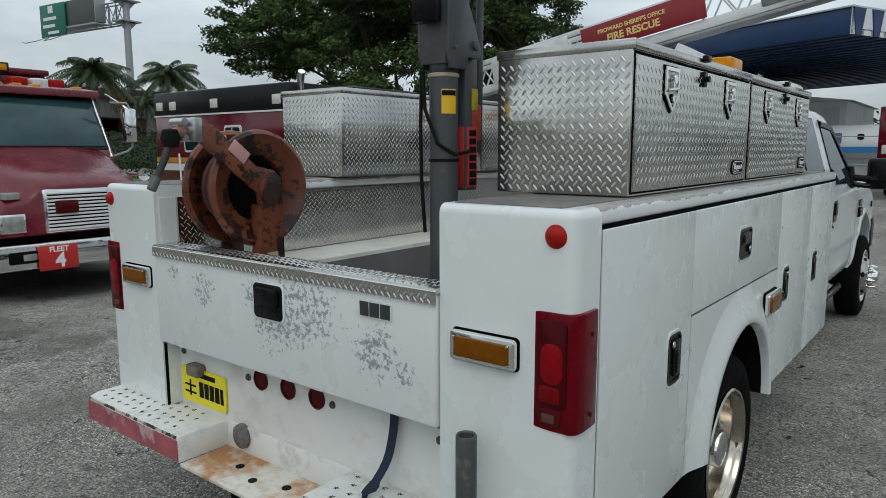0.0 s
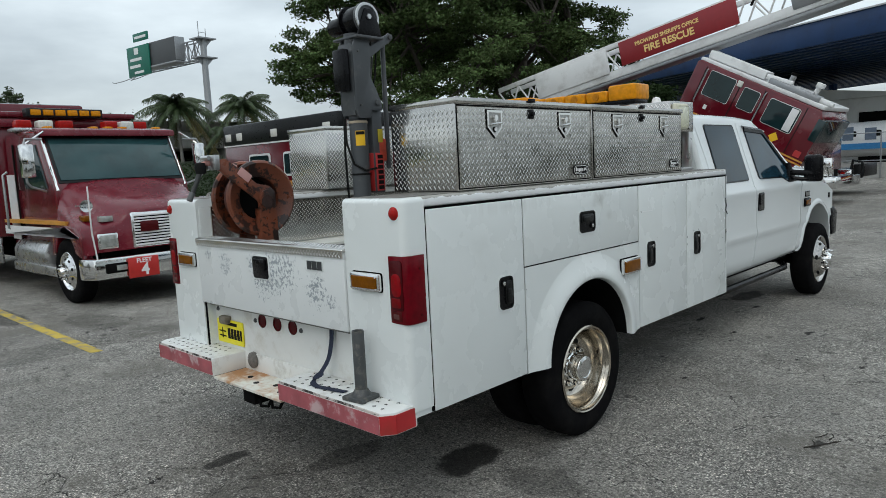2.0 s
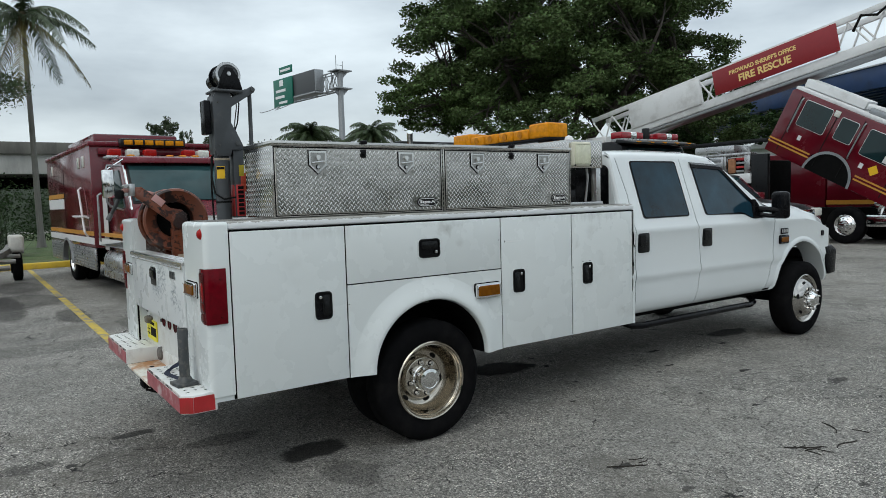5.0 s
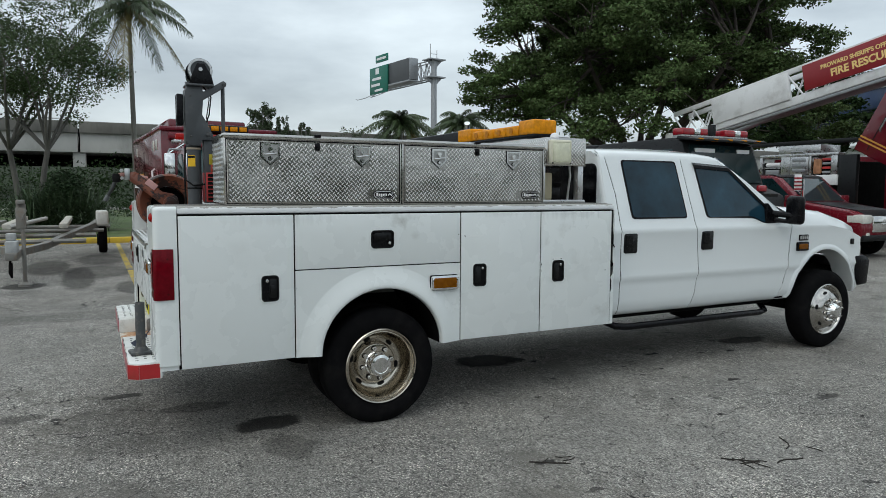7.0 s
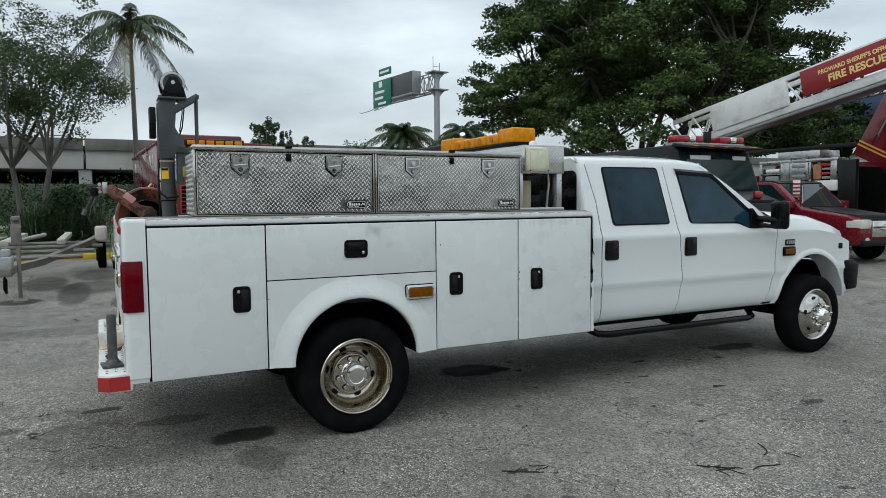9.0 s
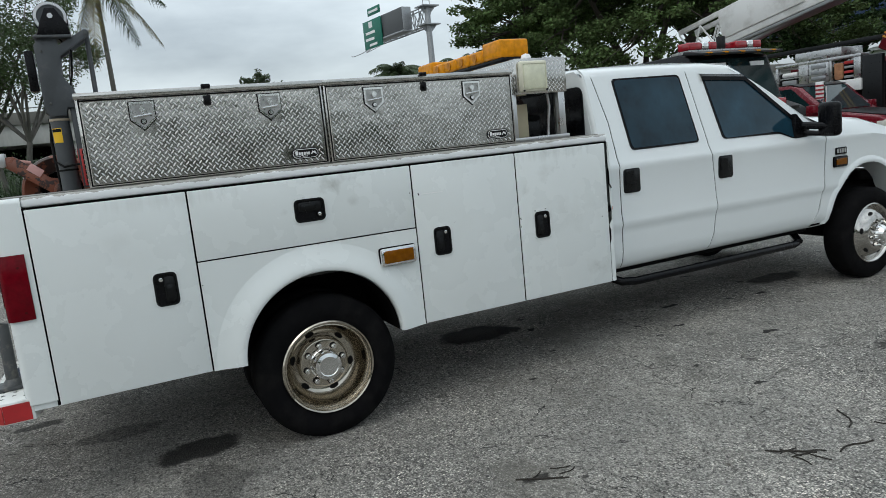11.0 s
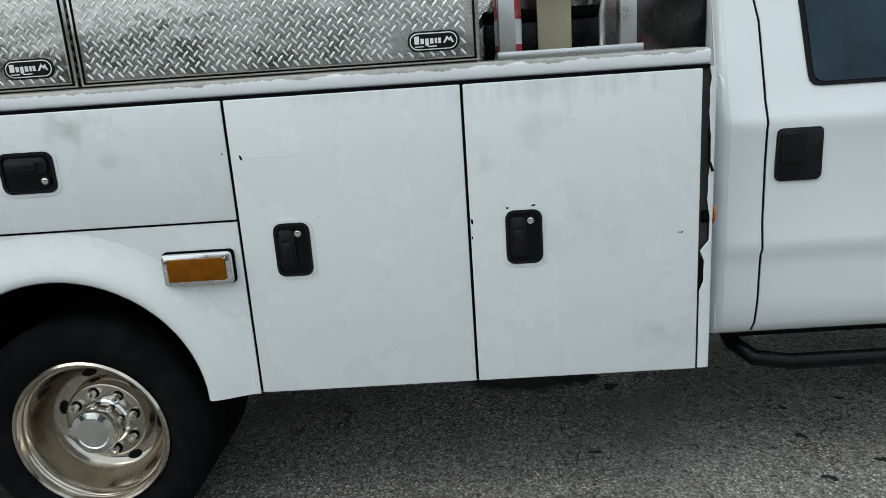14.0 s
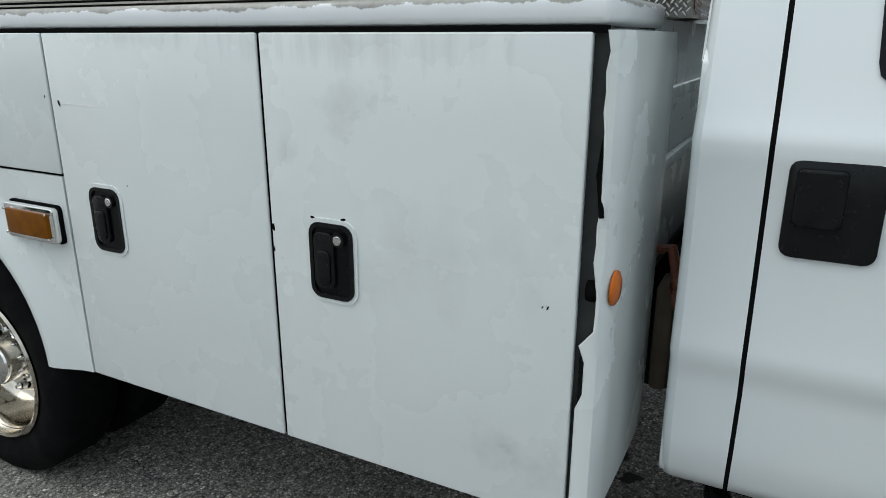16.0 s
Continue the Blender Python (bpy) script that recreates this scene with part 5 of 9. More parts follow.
def latch(parent, y, z, x, f=1):
    """A shield-shaped paddle latch let into a chest door."""
    w, h = 0.057, 0.063
    shield = lambda k: [(y - w * k, z + h * k), (y + w * k, z + h * k), (y + w * k, z - h * 0.35 * k), (y, z - h * 1.15 * k), (y - w * k, z - h * 0.35 * k)]
    l = part("latch", ring_prism(shield(1.0), shield(0.82), "x", x - f * 0.002, x + f * 0.009), CHROME, parent, "shield-shaped metal latch")
    part("latch_seal", ring_prism(shield(1.07), shield(1.0), "x", x - f * 0.002, x + f * 0.0030), SEAL, l)
    part("latch_dish", prism(shield(0.82), "x", x - f * 0.001, x + f * 0.0035), LATCHDISH, l)
    t = prism([(y - w * 0.72, z - 0.014), (y + w * 0.72, z - 0.004), (y + w * 0.72, z + 0.006), (y - w * 0.72, z - 0.004)], "x", x + f * 0.004, x + f * 0.020, 0.001)
    prism(rrect(y - 0.007, y + 0.007, z - 0.004, z + 0.030, 0.004), "x", x + f * 0.004, x + f * 0.016, 0.001, bm=t)
    cyl((x + f * 0.012, y, z + 0.026), "x", 0.014, 0.014, 14, bm=t)
    part("pull", t, CHROME, l)
    part("lock_ring", cyl((x + f * 0.005, y, z - 0.032), "x", 0.0145, 0.004, 14), SEAL, l)
    part("key_lock", cyl((x + f * 0.009, y, z - 0.032), "x", 0.0105, 0.010, 14), CHROME, l)
    return l


def tool_chest(y0, y1, s=1, detail=True, zb=1.535, zt=1.980):
    """A tread-plate tool chest on the body's top rail; s: side."""
    xi, xo = s * 0.645, s * 1.098
    tc = thing("tool_chest", (0, 0, 0), label="aluminium tread-plate tool chest with drop-down door, on the truck body", category="tool box", group="tool chests on the truck")
    body = part("body", bx(xi, xo, y0, y1, zb, zt - 0.022, 0.004), PLATE, tc)
    lid = part("lid", bx(xi - s * 0.004, xo + s * 0.010, y0 - 0.005, y1 + 0.005, zt - 0.030, zt, 0.005, 2), PLATE, tc)
    xf = s * 1.1035
    door = part("door", bx(s * 1.094, xf, y0 + 0.017, y1 - 0.017, zb + 0.012, zt - 0.040, 0.003, 1), PLATE, tc)
    sb = bmesh.new()
    for a, b, c, d in ((y0 + 0.010, y0 + 0.016, zb + 0.008, zt - 0.032), (y1 - 0.016, y1 - 0.010, zb + 0.008, zt - 0.032), (y0 + 0.010, y1 - 0.010, zb + 0.006, zb + 0.011), (y0 + 0.010, y1 - 0.010, zt - 0.039, zt - 0.033)):
        bx(s * 1.0975, s * 1.1000, a, b, c, d, bm=sb)
    part("door_gasket", sb, SEAL, tc)
    w = y1 - y0 - 0.05
    l0, l1 = y0 + 0.283, y1 - 0.292
    skip = [(l0 - y0 - 0.075, l0 - y0 + 0.030, 0.215, 0.375), (l1 - y0 - 0.075, l1 - y0 + 0.030, 0.215, 0.375), (w - 0.225, w - 0.035, 0.012, 0.072)]
    sheets = [lugs((xf, y0 + 0.025, zb + 0.018), (0, 1, 0), (0, 0, 1), (s, 0, 0), w, zt - zb - 0.065, skip=skip)]
    sheets.append(lugs((xi + s * 0.010, y0 - 0.0005, zb + 0.008), (s, 0, 0), (0, 0, 1), (0, -1, 0), 0.44, zt - zb - 0.04))
    sheets.append(lugs((xi + s * 0.010, y1 + 0.0005, zb + 0.008), (s, 0, 0), (0, 0, 1), (0, 1, 0), 0.44, zt - zb - 0.04))
    sheets.append(lugs((xi - s * 0.0005, y0 + 0.01, zb + 0.008), (0, 1, 0), (0, 0, 1), (-s, 0, 0), y1 - y0 - 0.02, zt - zb - 0.04))
    lug_part(tc, sheets)
    if detail:
        latch(door, l0, zt - 0.120, xf, s)
        latch(door, l1, zt - 0.120, xf, s)
        hp = bx(xf - s * 0.002, xf + s * 0.010, (l0 + l1) / 2 - 0.018, (l0 + l1) / 2 + 0.018, zt - 0.095, zt - 0.045, 0.003)
        cyl((xf + s * 0.014, (l0 + l1) / 2, zt - 0.070), "x", 0.010, 0.02, 12, bm=hp)
        part("lid_tab", bx(xf, xf + s * 0.02, (l0 + l1) / 2 - 0.022, (l0 + l1) / 2 + 0.022, zt - 0.012, zt + 0.010, 0.004), BLACK, tc)
        part("hasp", hp, BLACK, tc, "black padlock hasp")
        lo = y1 - 0.135
        pl = part("maker_plate", prism(rrect(lo - 0.076, lo + 0.076, zb + 0.034, zb + 0.092, 0.028, 6), "x", xf, xf + s * 0.004, 0.001), INK, tc, "black oval maker's plate")
        rim_ = bmesh.new()
        prism(rrect(lo - 0.070, lo + 0.070, zb + 0.039, zb + 0.087, 0.024, 6), "x", xf + s * 0.0035, xf + s * 0.0048, bm=rim_)
        ro = part("outline", rim_, WHITELAB, pl)
        part("field", prism(rrect(lo - 0.067, lo + 0.067, zb + 0.042, zb + 0.084, 0.021, 6), "x", xf + s * 0.004, xf + s * 0.0056), INK, pl)
        bars([(lo - 0.056, lo - 0.042, zb + 0.056, zb + 0.078), (lo - 0.038, lo - 0.028, zb + 0.056, zb + 0.071), (lo - 0.024, lo - 0.014, zb + 0.051, zb + 0.071), (lo - 0.010, lo + 0.0, zb + 0.056, zb + 0.071), (lo + 0.004, lo + 0.011, zb + 0.056, zb + 0.071), (lo + 0.014, lo + 0.022, zb + 0.056, zb + 0.071),
              (lo - 0.056, lo - 0.028, zb + 0.047, zb + 0.050), (lo - 0.018, lo + 0.010, zb + 0.047, zb + 0.050)], "x", xf + s * 0.005, xf + s * 0.0066, WHITELAB, pl)
        part("emblem", prism([(lo + 0.028, zb + 0.056), (lo + 0.040, zb + 0.076), (lo + 0.046, zb + 0.068), (lo + 0.052, zb + 0.074), (lo + 0.060, zb + 0.056), (lo + 0.054, zb + 0.056), (lo + 0.050, zb + 0.064), (lo + 0.046, zb + 0.060), (lo + 0.041, zb + 0.067), (lo + 0.034, zb + 0.056)], "x", xf + s * 0.005, xf + s * 0.0066), WHITELAB, pl)
    return tc


tool_chest(0.288, 1.482)
tool_chest(1.490, 2.690)
tool_chest(0.820, 2.020, -1, False)
tool_chest(2.028, 3.20, -1, False)

# cross beam behind the cab with work lamp and amber light bar
rack = thing("cab_guard_rack", label="tread-plate cross beam on posts behind the cab", category="rack")
part("beam", bx(-0.955, 0.955, 2.82, 3.21, 1.832, 2.060, 0.005), PLATE, rack)
lug_part(rack, [lugs((0.9555, 2.83, 1.84), (0, 1, 0), (0, 0, 1), (1, 0, 0), 0.37, 0.21), lugs((-0.94, 2.8195, 1.84), (1, 0, 0), (0, 0, 1), (0, -1, 0), 1.88, 0.21)])
for sx in (1, -1):
    for y in (2.78, 3.16):
        part("post", bx(sx * 0.890, sx * 0.950, y - 0.022, y + 0.030, 1.555, 1.834, 0.004), ALU, rack)
    part("foot_rail", bx(sx * 0.84, sx * 0.955, 2.75, 3.21, 1.531, 1.557, 0.004), ALU, rack)
part("conduit", tube([(0.88, 3.10, 1.83), (0.88, 3.11, 1.75), (0.88, 3.095, 1.65), (0.86, 3.10, 1.56)], 0.010), ALU, rack)
part("conduit", tube([(0.86, 2.88, 1.80), (0.84, 2.84, 1.75), (0.80, 2.76, 1.70), (0.7, 2.74, 1.68)], 0.008), BLACK, rack)
wlamp = thing("work_lamp", label="square cream work lamp on the cross beam", category="lamp")
part("housing", bx(0.956, 0.998, 2.828, 3.036, 1.842, 2.040, 0.016, 3), OFFWHITE, wlamp)
part("lens", bx(0.994, 1.004, 2.846, 3.018, 1.862, 2.020, 0.010, 2), mat("frosted_lamp_lens", (0.66, 0.66, 0.50), 0.25, var=0.12, scale=14, coat=0.5), wlamp)
for yy in (2.845, 3.020):
    part("screw", cyl((1.000, yy, 1.853), "x", 0.006, 0.01, 10), DARK, wlamp)
bar = thing("amber_light_bar", label="long amber warning light bar on the cross beam", category="light bar")
part("base", bx(-0.76, 0.60, 2.94, 3.15, 2.085, 2.118, 0.006), BLACK, bar)
part("mount", bx(-0.55, 0.45, 2.96, 3.12, 2.060, 2.088, 0.004), ALU, bar)
for x0, x1, zt in ((0.365, 0.61, 2.240), (0.155, 0.355, 2.205), (-0.055, 0.145, 2.205), (-0.265, -0.065, 2.205), (-0.475, -0.275, 2.205), (-0.765, -0.485, 2.240)):
    lz = part("amber_module", bx(x0, x1, 2.925, 3.165, 2.116, zt, 0.018, 3), AMBERBAR, bar)
    if zt < 2.22:
        part("inner_reflector", cyl(((x0 + x1) / 2, 2.922, 2.160), "y", 0.030, 0.012, 18), lens("dim_amber", (0.45, 0.17, 0.01)), lz)
cone = thing("beacon_stub", label="small white beacon stub on the cross beam", category="beacon")
part("cap", lathe([(0.035, 0), (0.036, 0.03), (0.028, 0.05), (0.0, 0.06)], Matrix.Translation((0.72, 3.06, 2.061)), 18), WHITELAB, cone)
# odds and ends seen through the rack
ext = thing("fire_extinguisher", label="small red fire extinguisher strapped on the body top", category="extinguisher")
part("bottle", lathe([(0, 0), (0.042, 0.002), (0.045, 0.02), (0.045, 0.20), (0.030, 0.235), (0.014, 0.245), (0, 0.246)], Matrix.Translation((0.80, 2.80, 1.532)), 20), mat("extinguisher_red", (0.50, 0.03, 0.05), 0.3, coat=0.5), ext)
part("label_band", lathe([(0.0456, 0.05), (0.0456, 0.13)], Matrix.Translation((0.80, 2.80, 1.532)), 20, caps=False), WHITELAB, ext)
part("valve", bx(0.785, 0.815, 2.775, 2.84, 1.775, 1.80, 0.005), INK, ext)
brd = thing("cream_board", label="cream painted board leaning on the bed wall", category="board")
part("board", bx(0.735, 0.750, 2.905, 3.02, 1.534, 1.78, 0.003), mat("cream_paint", (0.56, 0.50, 0.34), 0.6), brd)
part("upper_board", bx(0.738, 0.748, 2.90, 2.94, 1.776, 1.835, 0.003), WHITELAB, brd)
tk = thing("dark_drum", label="dark rusty drum hanging under the cross beam", category="drum")
part("drum", cyl((0.62, 2.95, 1.755), "x", 0.078, 0.20, 28, bev=0.008), mat("dark_rust", (0.035, 0.016, 0.013), 0.7, var=0.3), tk)
gb = thing("gear_box", label="black equipment case on the body top", category="case")
part("case", bx(0.34, 0.72, 2.72, 3.14, 1.530, 1.66, 0.012), BLACK, gb)
part("case_lid", bx(0.34, 0.72, 2.72, 3.14, 1.664, 1.70, 0.010), DARK, gb)

# crane on the bed's corner
crane = thing("service_crane", label="dark grey electric service crane folded upright", category="crane")
CX, CY = 0.500, 0.190
part("column", lathe([(0.047, 1.15), (0.047, 1.925), (0, 1.925)], Matrix.Translation((CX, CY, 0)), 28), CRANEGREY, crane)
part("base_flange", lathe([(0, 1.145), (0.115, 1.145), (0.115, 1.17), (0, 1.17)], Matrix.Translation((CX, CY, 0)), 24), CRANEGREY, crane)
part("collar", lathe([(0.0475, 1.900), (0.0505, 1.903), (0.0505, 1.911), (0.0475, 1.914)], Matrix.Translation((CX, CY, 0)), 28, caps=False), mat("tan_collar", (0.36, 0.30, 0.22), 0.5), crane)
part("mast", cyl((CX, CY, 2.13), "z", 0.047, 0.45, 28), CRANEGREY, crane)
hous = bmesh.new()
for sx in (-1, 1):
    prism([(CY - 0.040, 1.925), (CY - 0.056, 1.97), (CY - 0.056, 2.285), (CY - 0.036, 2.325), (CY + 0.052, 2.325), (CY + 0.060, 2.290), (CY + 0.195, 2.372), (CY + 0.215, 2.360), (CY + 0.212, 2.335), (CY + 0.060, 2.235), (CY + 0.052, 2.135), (CY + 0.085, 2.075), (CY + 0.122, 1.995), (CY + 0.118, 1.965), (CY + 0.050, 1.965), (CY + 0.040, 1.925)], "x", CX + sx * 0.050, CX + sx * 0.062, 0.002, bm=hous)
bx(CX - 0.05, CX + 0.05, CY - 0.056, CY - 0.046, 1.94, 2.30, 0.001, bm=hous)
part("mast_housing", hous, CRANEGREY, crane)
for nm, yy, zz, r in (("pivot_pin", 0.088, 2.005, 0.016), ("pivot_pin", 0.200, 2.350, 0.014), ("pivot_pin", -0.025, 2.26, 0.006), ("pivot_pin", -0.025, 1.99, 0.006)):
    part(nm, cyl((CX, CY + yy, zz), "x", r, 0.142, 14, bev=0.002), POSTGREY, crane)
part("boom", bx(CX - 0.042, CX + 0.042, CY + 0.060, CY + 0.128, 1.535, 1.985, 0.005), CRANEGREY, crane)
part("hook_block", bx(CX - 0.046, CX + 0.046, CY + 0.100, CY + 0.150, 1.70, 1.82, 0.008), mat("worn_red_hook_block", (0.38, 0.045, 0.02), 0.5, var=0.3, scale=30), crane, "worn red hook block")
part("safety_tag", bx(CX + 0.043, CX + 0.048, CY + 0.092, CY + 0.125, 1.80, 1.87, 0.002), mat("dull_yellow_tag", (0.42, 0.34, 0.02), 0.6), crane, "yellow safety tag")
part("strut", tube([(CX, CY + 0.200, 2.350), (CX, CY + 0.196, 1.66)], 0.013, 12), CRANEGREY, crane)
lab = part("maker_strip", bx(CX - 0.040, CX + 0.0455, CY + 0.070, CY + 0.124, 1.545, 1.745, 0.001), REDLAB, crane, "red maker's strip")
bars([(CY + 0.080, CY + 0.116, 1.553 + i * 0.027, 1.573 + i * 0.027) for i in range(7)], "x", CX + 0.0445, CX + 0.047, INK, lab)
part("maker_strip", bx(CX - 0.038, CX + 0.038, CY + 0.057, CY + 0.0605, 1.545, 1.745, 0.001), REDLAB, crane)
rows = [[(CX + 0.0485 * math.cos(radians(a)), CY + 0.0485 * math.sin(radians(a)), z) for a in range(-60, 1, 10)] for z in (1.785, 1.80, 1.862)]
part("warning_label", slab(rows, (-0.002, 0.002, 0)), YELLOWLAB, crane, "yellow warning label")
rows = [[(CX + 0.0495 * math.cos(radians(a)), CY + 0.0495 * math.sin(radians(a)), z) for a in range(-58, -1, 8)] for z in (1.842, 1.858)]
part("warning_heading", slab(rows, (-0.002, 0.002, 0)), INK, crane)
part("power_box", bx(CX - 0.045, CX + 0.045, CY - 0.108, CY - 0.066, 2.06, 2.27, 0.008), BLACK, crane, "black power box")
WZ, WY = 2.430, CY + 0.045
part("winch_plate", bx(CX - 0.105, CX + 0.095, CY - 0.050, CY + 0.130, 2.325, 2.338, 0.003), CRANEGREY, crane)
part("winch_drum", cyl((CX - 0.005, WY, WZ), "x", 0.070, 0.120, 32, bev=0.006), BLACK, crane, "black winch drum")
part("drum_flange", cyl((CX - 0.068, WY, WZ), "x", 0.080, 0.010, 32), BLACK, crane)
part("drum_flange", cyl((CX + 0.062, WY, WZ), "x", 0.080, 0.012, 32), CRANEGREY, crane)
part("winch_bracket", prism([(WY - 0.075, 2.338), (WY + 0.085, 2.338), (WY + 0.070, 2.40), (WY + 0.025, 2.475), (WY - 0.020, 2.475), (WY - 0.055, 2.40)], "x", CX + 0.070, CX + 0.080, 0.002), BLACK, crane)
part("winch_motor", cyl((CX - 0.130, WY - 0.02, WZ - 0.015), "x", 0.046, 0.12, 24, bev=0.01), BLACK, crane, "black winch motor")
part("drum_rim", lathe([(0.062, 0.0), (0.064, 0.006), (0.076, 0.006), (0.078, 0.0)], Matrix.Translation((CX + 0.069, WY, WZ)) @ Matrix.Rotation(radians(90), 4, "Y"), 36, caps=False), ALU, crane)
part("drum_nut", cyl((CX + 0.084, WY, WZ + 0.005), "x", 0.014, 0.012, 6), ALU, crane)
part("wire_cable", tube([(CX + 0.02, CY + 0.10, 2.36), (CX + 0.02, CY + 0.105, 2.24), (CX + 0.02, CY + 0.085, 2.12), (CX + 0.02, CY + 0.10, 2.0)], 0.004, 6), POSTGREY, crane)
part("power_lead", tube([(CX + 0.03, CY + 0.065, 2.33), (CX + 0.04, CY + 0.115, 2.26), (CX + 0.04, CY + 0.10, 2.14), (CX + 0.03, CY + 0.07, 2.05)], 0.005, 6), INK, crane)
part("power_lead", tube([(CX - 0.05, CY - 0.045, 1.93), (CX - 0.03, CY - 0.060, 1.80), (CX + 0.02, CY - 0.058, 1.69), (CX + 0.06, CY - 0.015, 1.655), (CX + 0.06, CY + 0.06, 1.665)], 0.006, 8), INK, crane)
part("power_lead", tube([(CX - 0.05, CY - 0.05, 1.92), (CX - 0.05, CY - 0.058, 1.75), (CX - 0.05, CY - 0.055, 1.58), (CX - 0.04, CY - 0.05, 1.40)], 0.006, 8), INK, crane)
part("tie_band", lathe([(0.0475, 1.632), (0.0500, 1.632), (0.0500, 1.642), (0.0475, 1.642)], Matrix.Translation((CX, CY, 0)), 24, caps=False), INK, crane)

# hose reel in the bed
reel = thing("hose_reel", label="rusty red hose reel with guide arm in the truck bed", category="hose reel")
RX, RY, RZ = -0.44, 0.100, 1.520
RM = Matrix.Translation((RX, RY, RZ)) @ Matrix.Rotation(radians(90), 4, "Y")
for h0, nm in ((0.075, "outer_flange"), (-0.105, "inner_flange")):
    fl_ = lathe([(0.128, h0 - 0.030), (0.132, h0 - 0.016), (0.168, h0 - 0.006), (0.195, h0 + 0.012), (0.214, h0 + 0.024), (0.228, h0 + 0.016), (0.231, h0 + 0.004), (0.226, h0 - 0.002), (0.205, h0 + 0.006), (0.17, h0 - 0.014), (0.134, h0 - 0.024)], RM, 48, closed=True)
    part(nm, fl_, RUSTRED, reel)
part("drum", lathe([(0.130, -0.13), (0.130, 0.05)], RM, 36, caps=False), mat("dark_drum_rust", (0.06, 0.022, 0.016), 0.7, var=0.4, scale=12), reel)
part("core", lathe([(0.0, -0.02), (0.126, -0.02), (0.126, -0.09), (0.0, -0.09)], RM, 24), DARK, reel)
for i in range(4):
    part("hose_coil", lathe([(0.146 + 0.014 * math.cos(a), -0.075 + i * 0.034 + 0.015 * math.sin(a)) for a in [k * math.pi / 4 for k in range(8)]], RM, 40, closed=True), mat("old_red_hose", (0.09, 0.035, 0.03), 0.7), reel)
XA = RX + 0.125
arm = prism([(0.060, 1.20), (0.165, 1.20), (0.172, 1.40), (0.165, 1.56), (0.130, 1.592), (0.050, 1.608), (-0.135, 1.762), (-0.200, 1.758), (-0.200, 1.706), (0.050, 1.505), (0.060, 1.38)], "x", XA - 0.008, XA + 0.008, 0.002)
bx(XA - 0.05, XA + 0.008, 0.055, 0.066, 1.20, 1.46, 0.002, bm=arm)
bx(XA - 0.05, XA + 0.008, 0.158, 0.170, 1.20, 1.50, 0.002, bm=arm)
part("guide_arm", arm, RUSTRED, reel, "rusty bent guide arm")
part("hub_boss", cyl((XA + 0.012, RY + 0.005, RZ), "x", 0.050, 0.022, 28, bev=0.004), RUSTRED, reel)
part("pitted_boss", cyl((XA + 0.024, RY, RZ - 0.02), "x", 0.040, 0.006, 9), mat("flaked_rust", (0.03, 0.012, 0.009), 0.8, var=0.4, scale=40, bump=0.002, bscale=80), reel)
part("foot", bx(RX - 0.12, RX + 0.16, 0.02, 0.20, 1.186, 1.202, 0.003), RUSTRED, reel)
part("makers_tag", bx(XA + 0.0075, XA + 0.010, -0.075, 0.012, 1.640, 1.690, 0.001, m=Matrix.Translation((0, -0.03, 1.66)) @ Matrix.Rotation(radians(-40), 4, "X") @ Matrix.Translation((0, 0.03, -1.66))), mat("faded_pink_tag", (0.55, 0.30, 0.28), 0.6), reel)
part("foot_tag", bx(XA + 0.008, XA + 0.0105, 0.085, 0.135, 1.245, 1.268), mat("tan_tag", (0.50, 0.40, 0.30), 0.6), reel)
part("back_arm", prism([(0.060, 1.20), (0.165, 1.20), (0.150, 1.56), (0.055, 1.56)], "x", RX - 0.145, RX - 0.130, 0.002), RUSTRED, reel)
rg = bmesh.new()
bx(XA - 0.085, XA + 0.012, -0.215, -0.180, 1.700, 1.785, 0.003, bm=rg)
for zz in (1.712, 1.770):
    cyl((XA - 0.05, -0.235, zz), "x", 0.013, 0.085, 12, bm=rg)
part("hose_roller", rg, ALU, reel, "metal hose rollers", kind="stuff")
hs_ = tube([(XA - 0.05, -0.05, 1.71), (XA - 0.05, -0.15, 1.735), (XA - 0.05, -0.235, 1.740), (XA - 0.048, -0.27, 1.725)], 0.016, 12)
part("hose", hs_, mat("pinkish_hose", (0.40, 0.20, 0.17), 0.6), reel)
part("hose_stop", lathe([(0.0, -0.035), (0.026, -0.03), (0.034, 0.0), (0.026, 0.03), (0.0, 0.035)], Matrix.Translation((XA - 0.045, -0.272, 1.712)), 16), INK, reel, "black ball hose stop")
part("nozzle", tube([(XA - 0.045, -0.275, 1.70), (XA - 0.042, -0.30, 1.64), (XA - 0.04, -0.335, 1.575)], 0.015, 12, taper=0.8), mat("grey_nozzle_rubber", (0.025, 0.027, 0.027), 0.6), reel, "grey hose nozzle")
part("nozzle_tip", tube([(XA - 0.04, -0.335, 1.577), (XA - 0.038, -0.358, 1.535)], 0.017, 12), mat("grey_tip", (0.09, 0.095, 0.095), 0.5), reel)
part("coupling", tube([(XA + 0.02, 0.10, 1.225), (XA + 0.06, 0.07, 1.215), (XA + 0.10, 0.09, 1.205)], 0.014, 8), INK, reel)

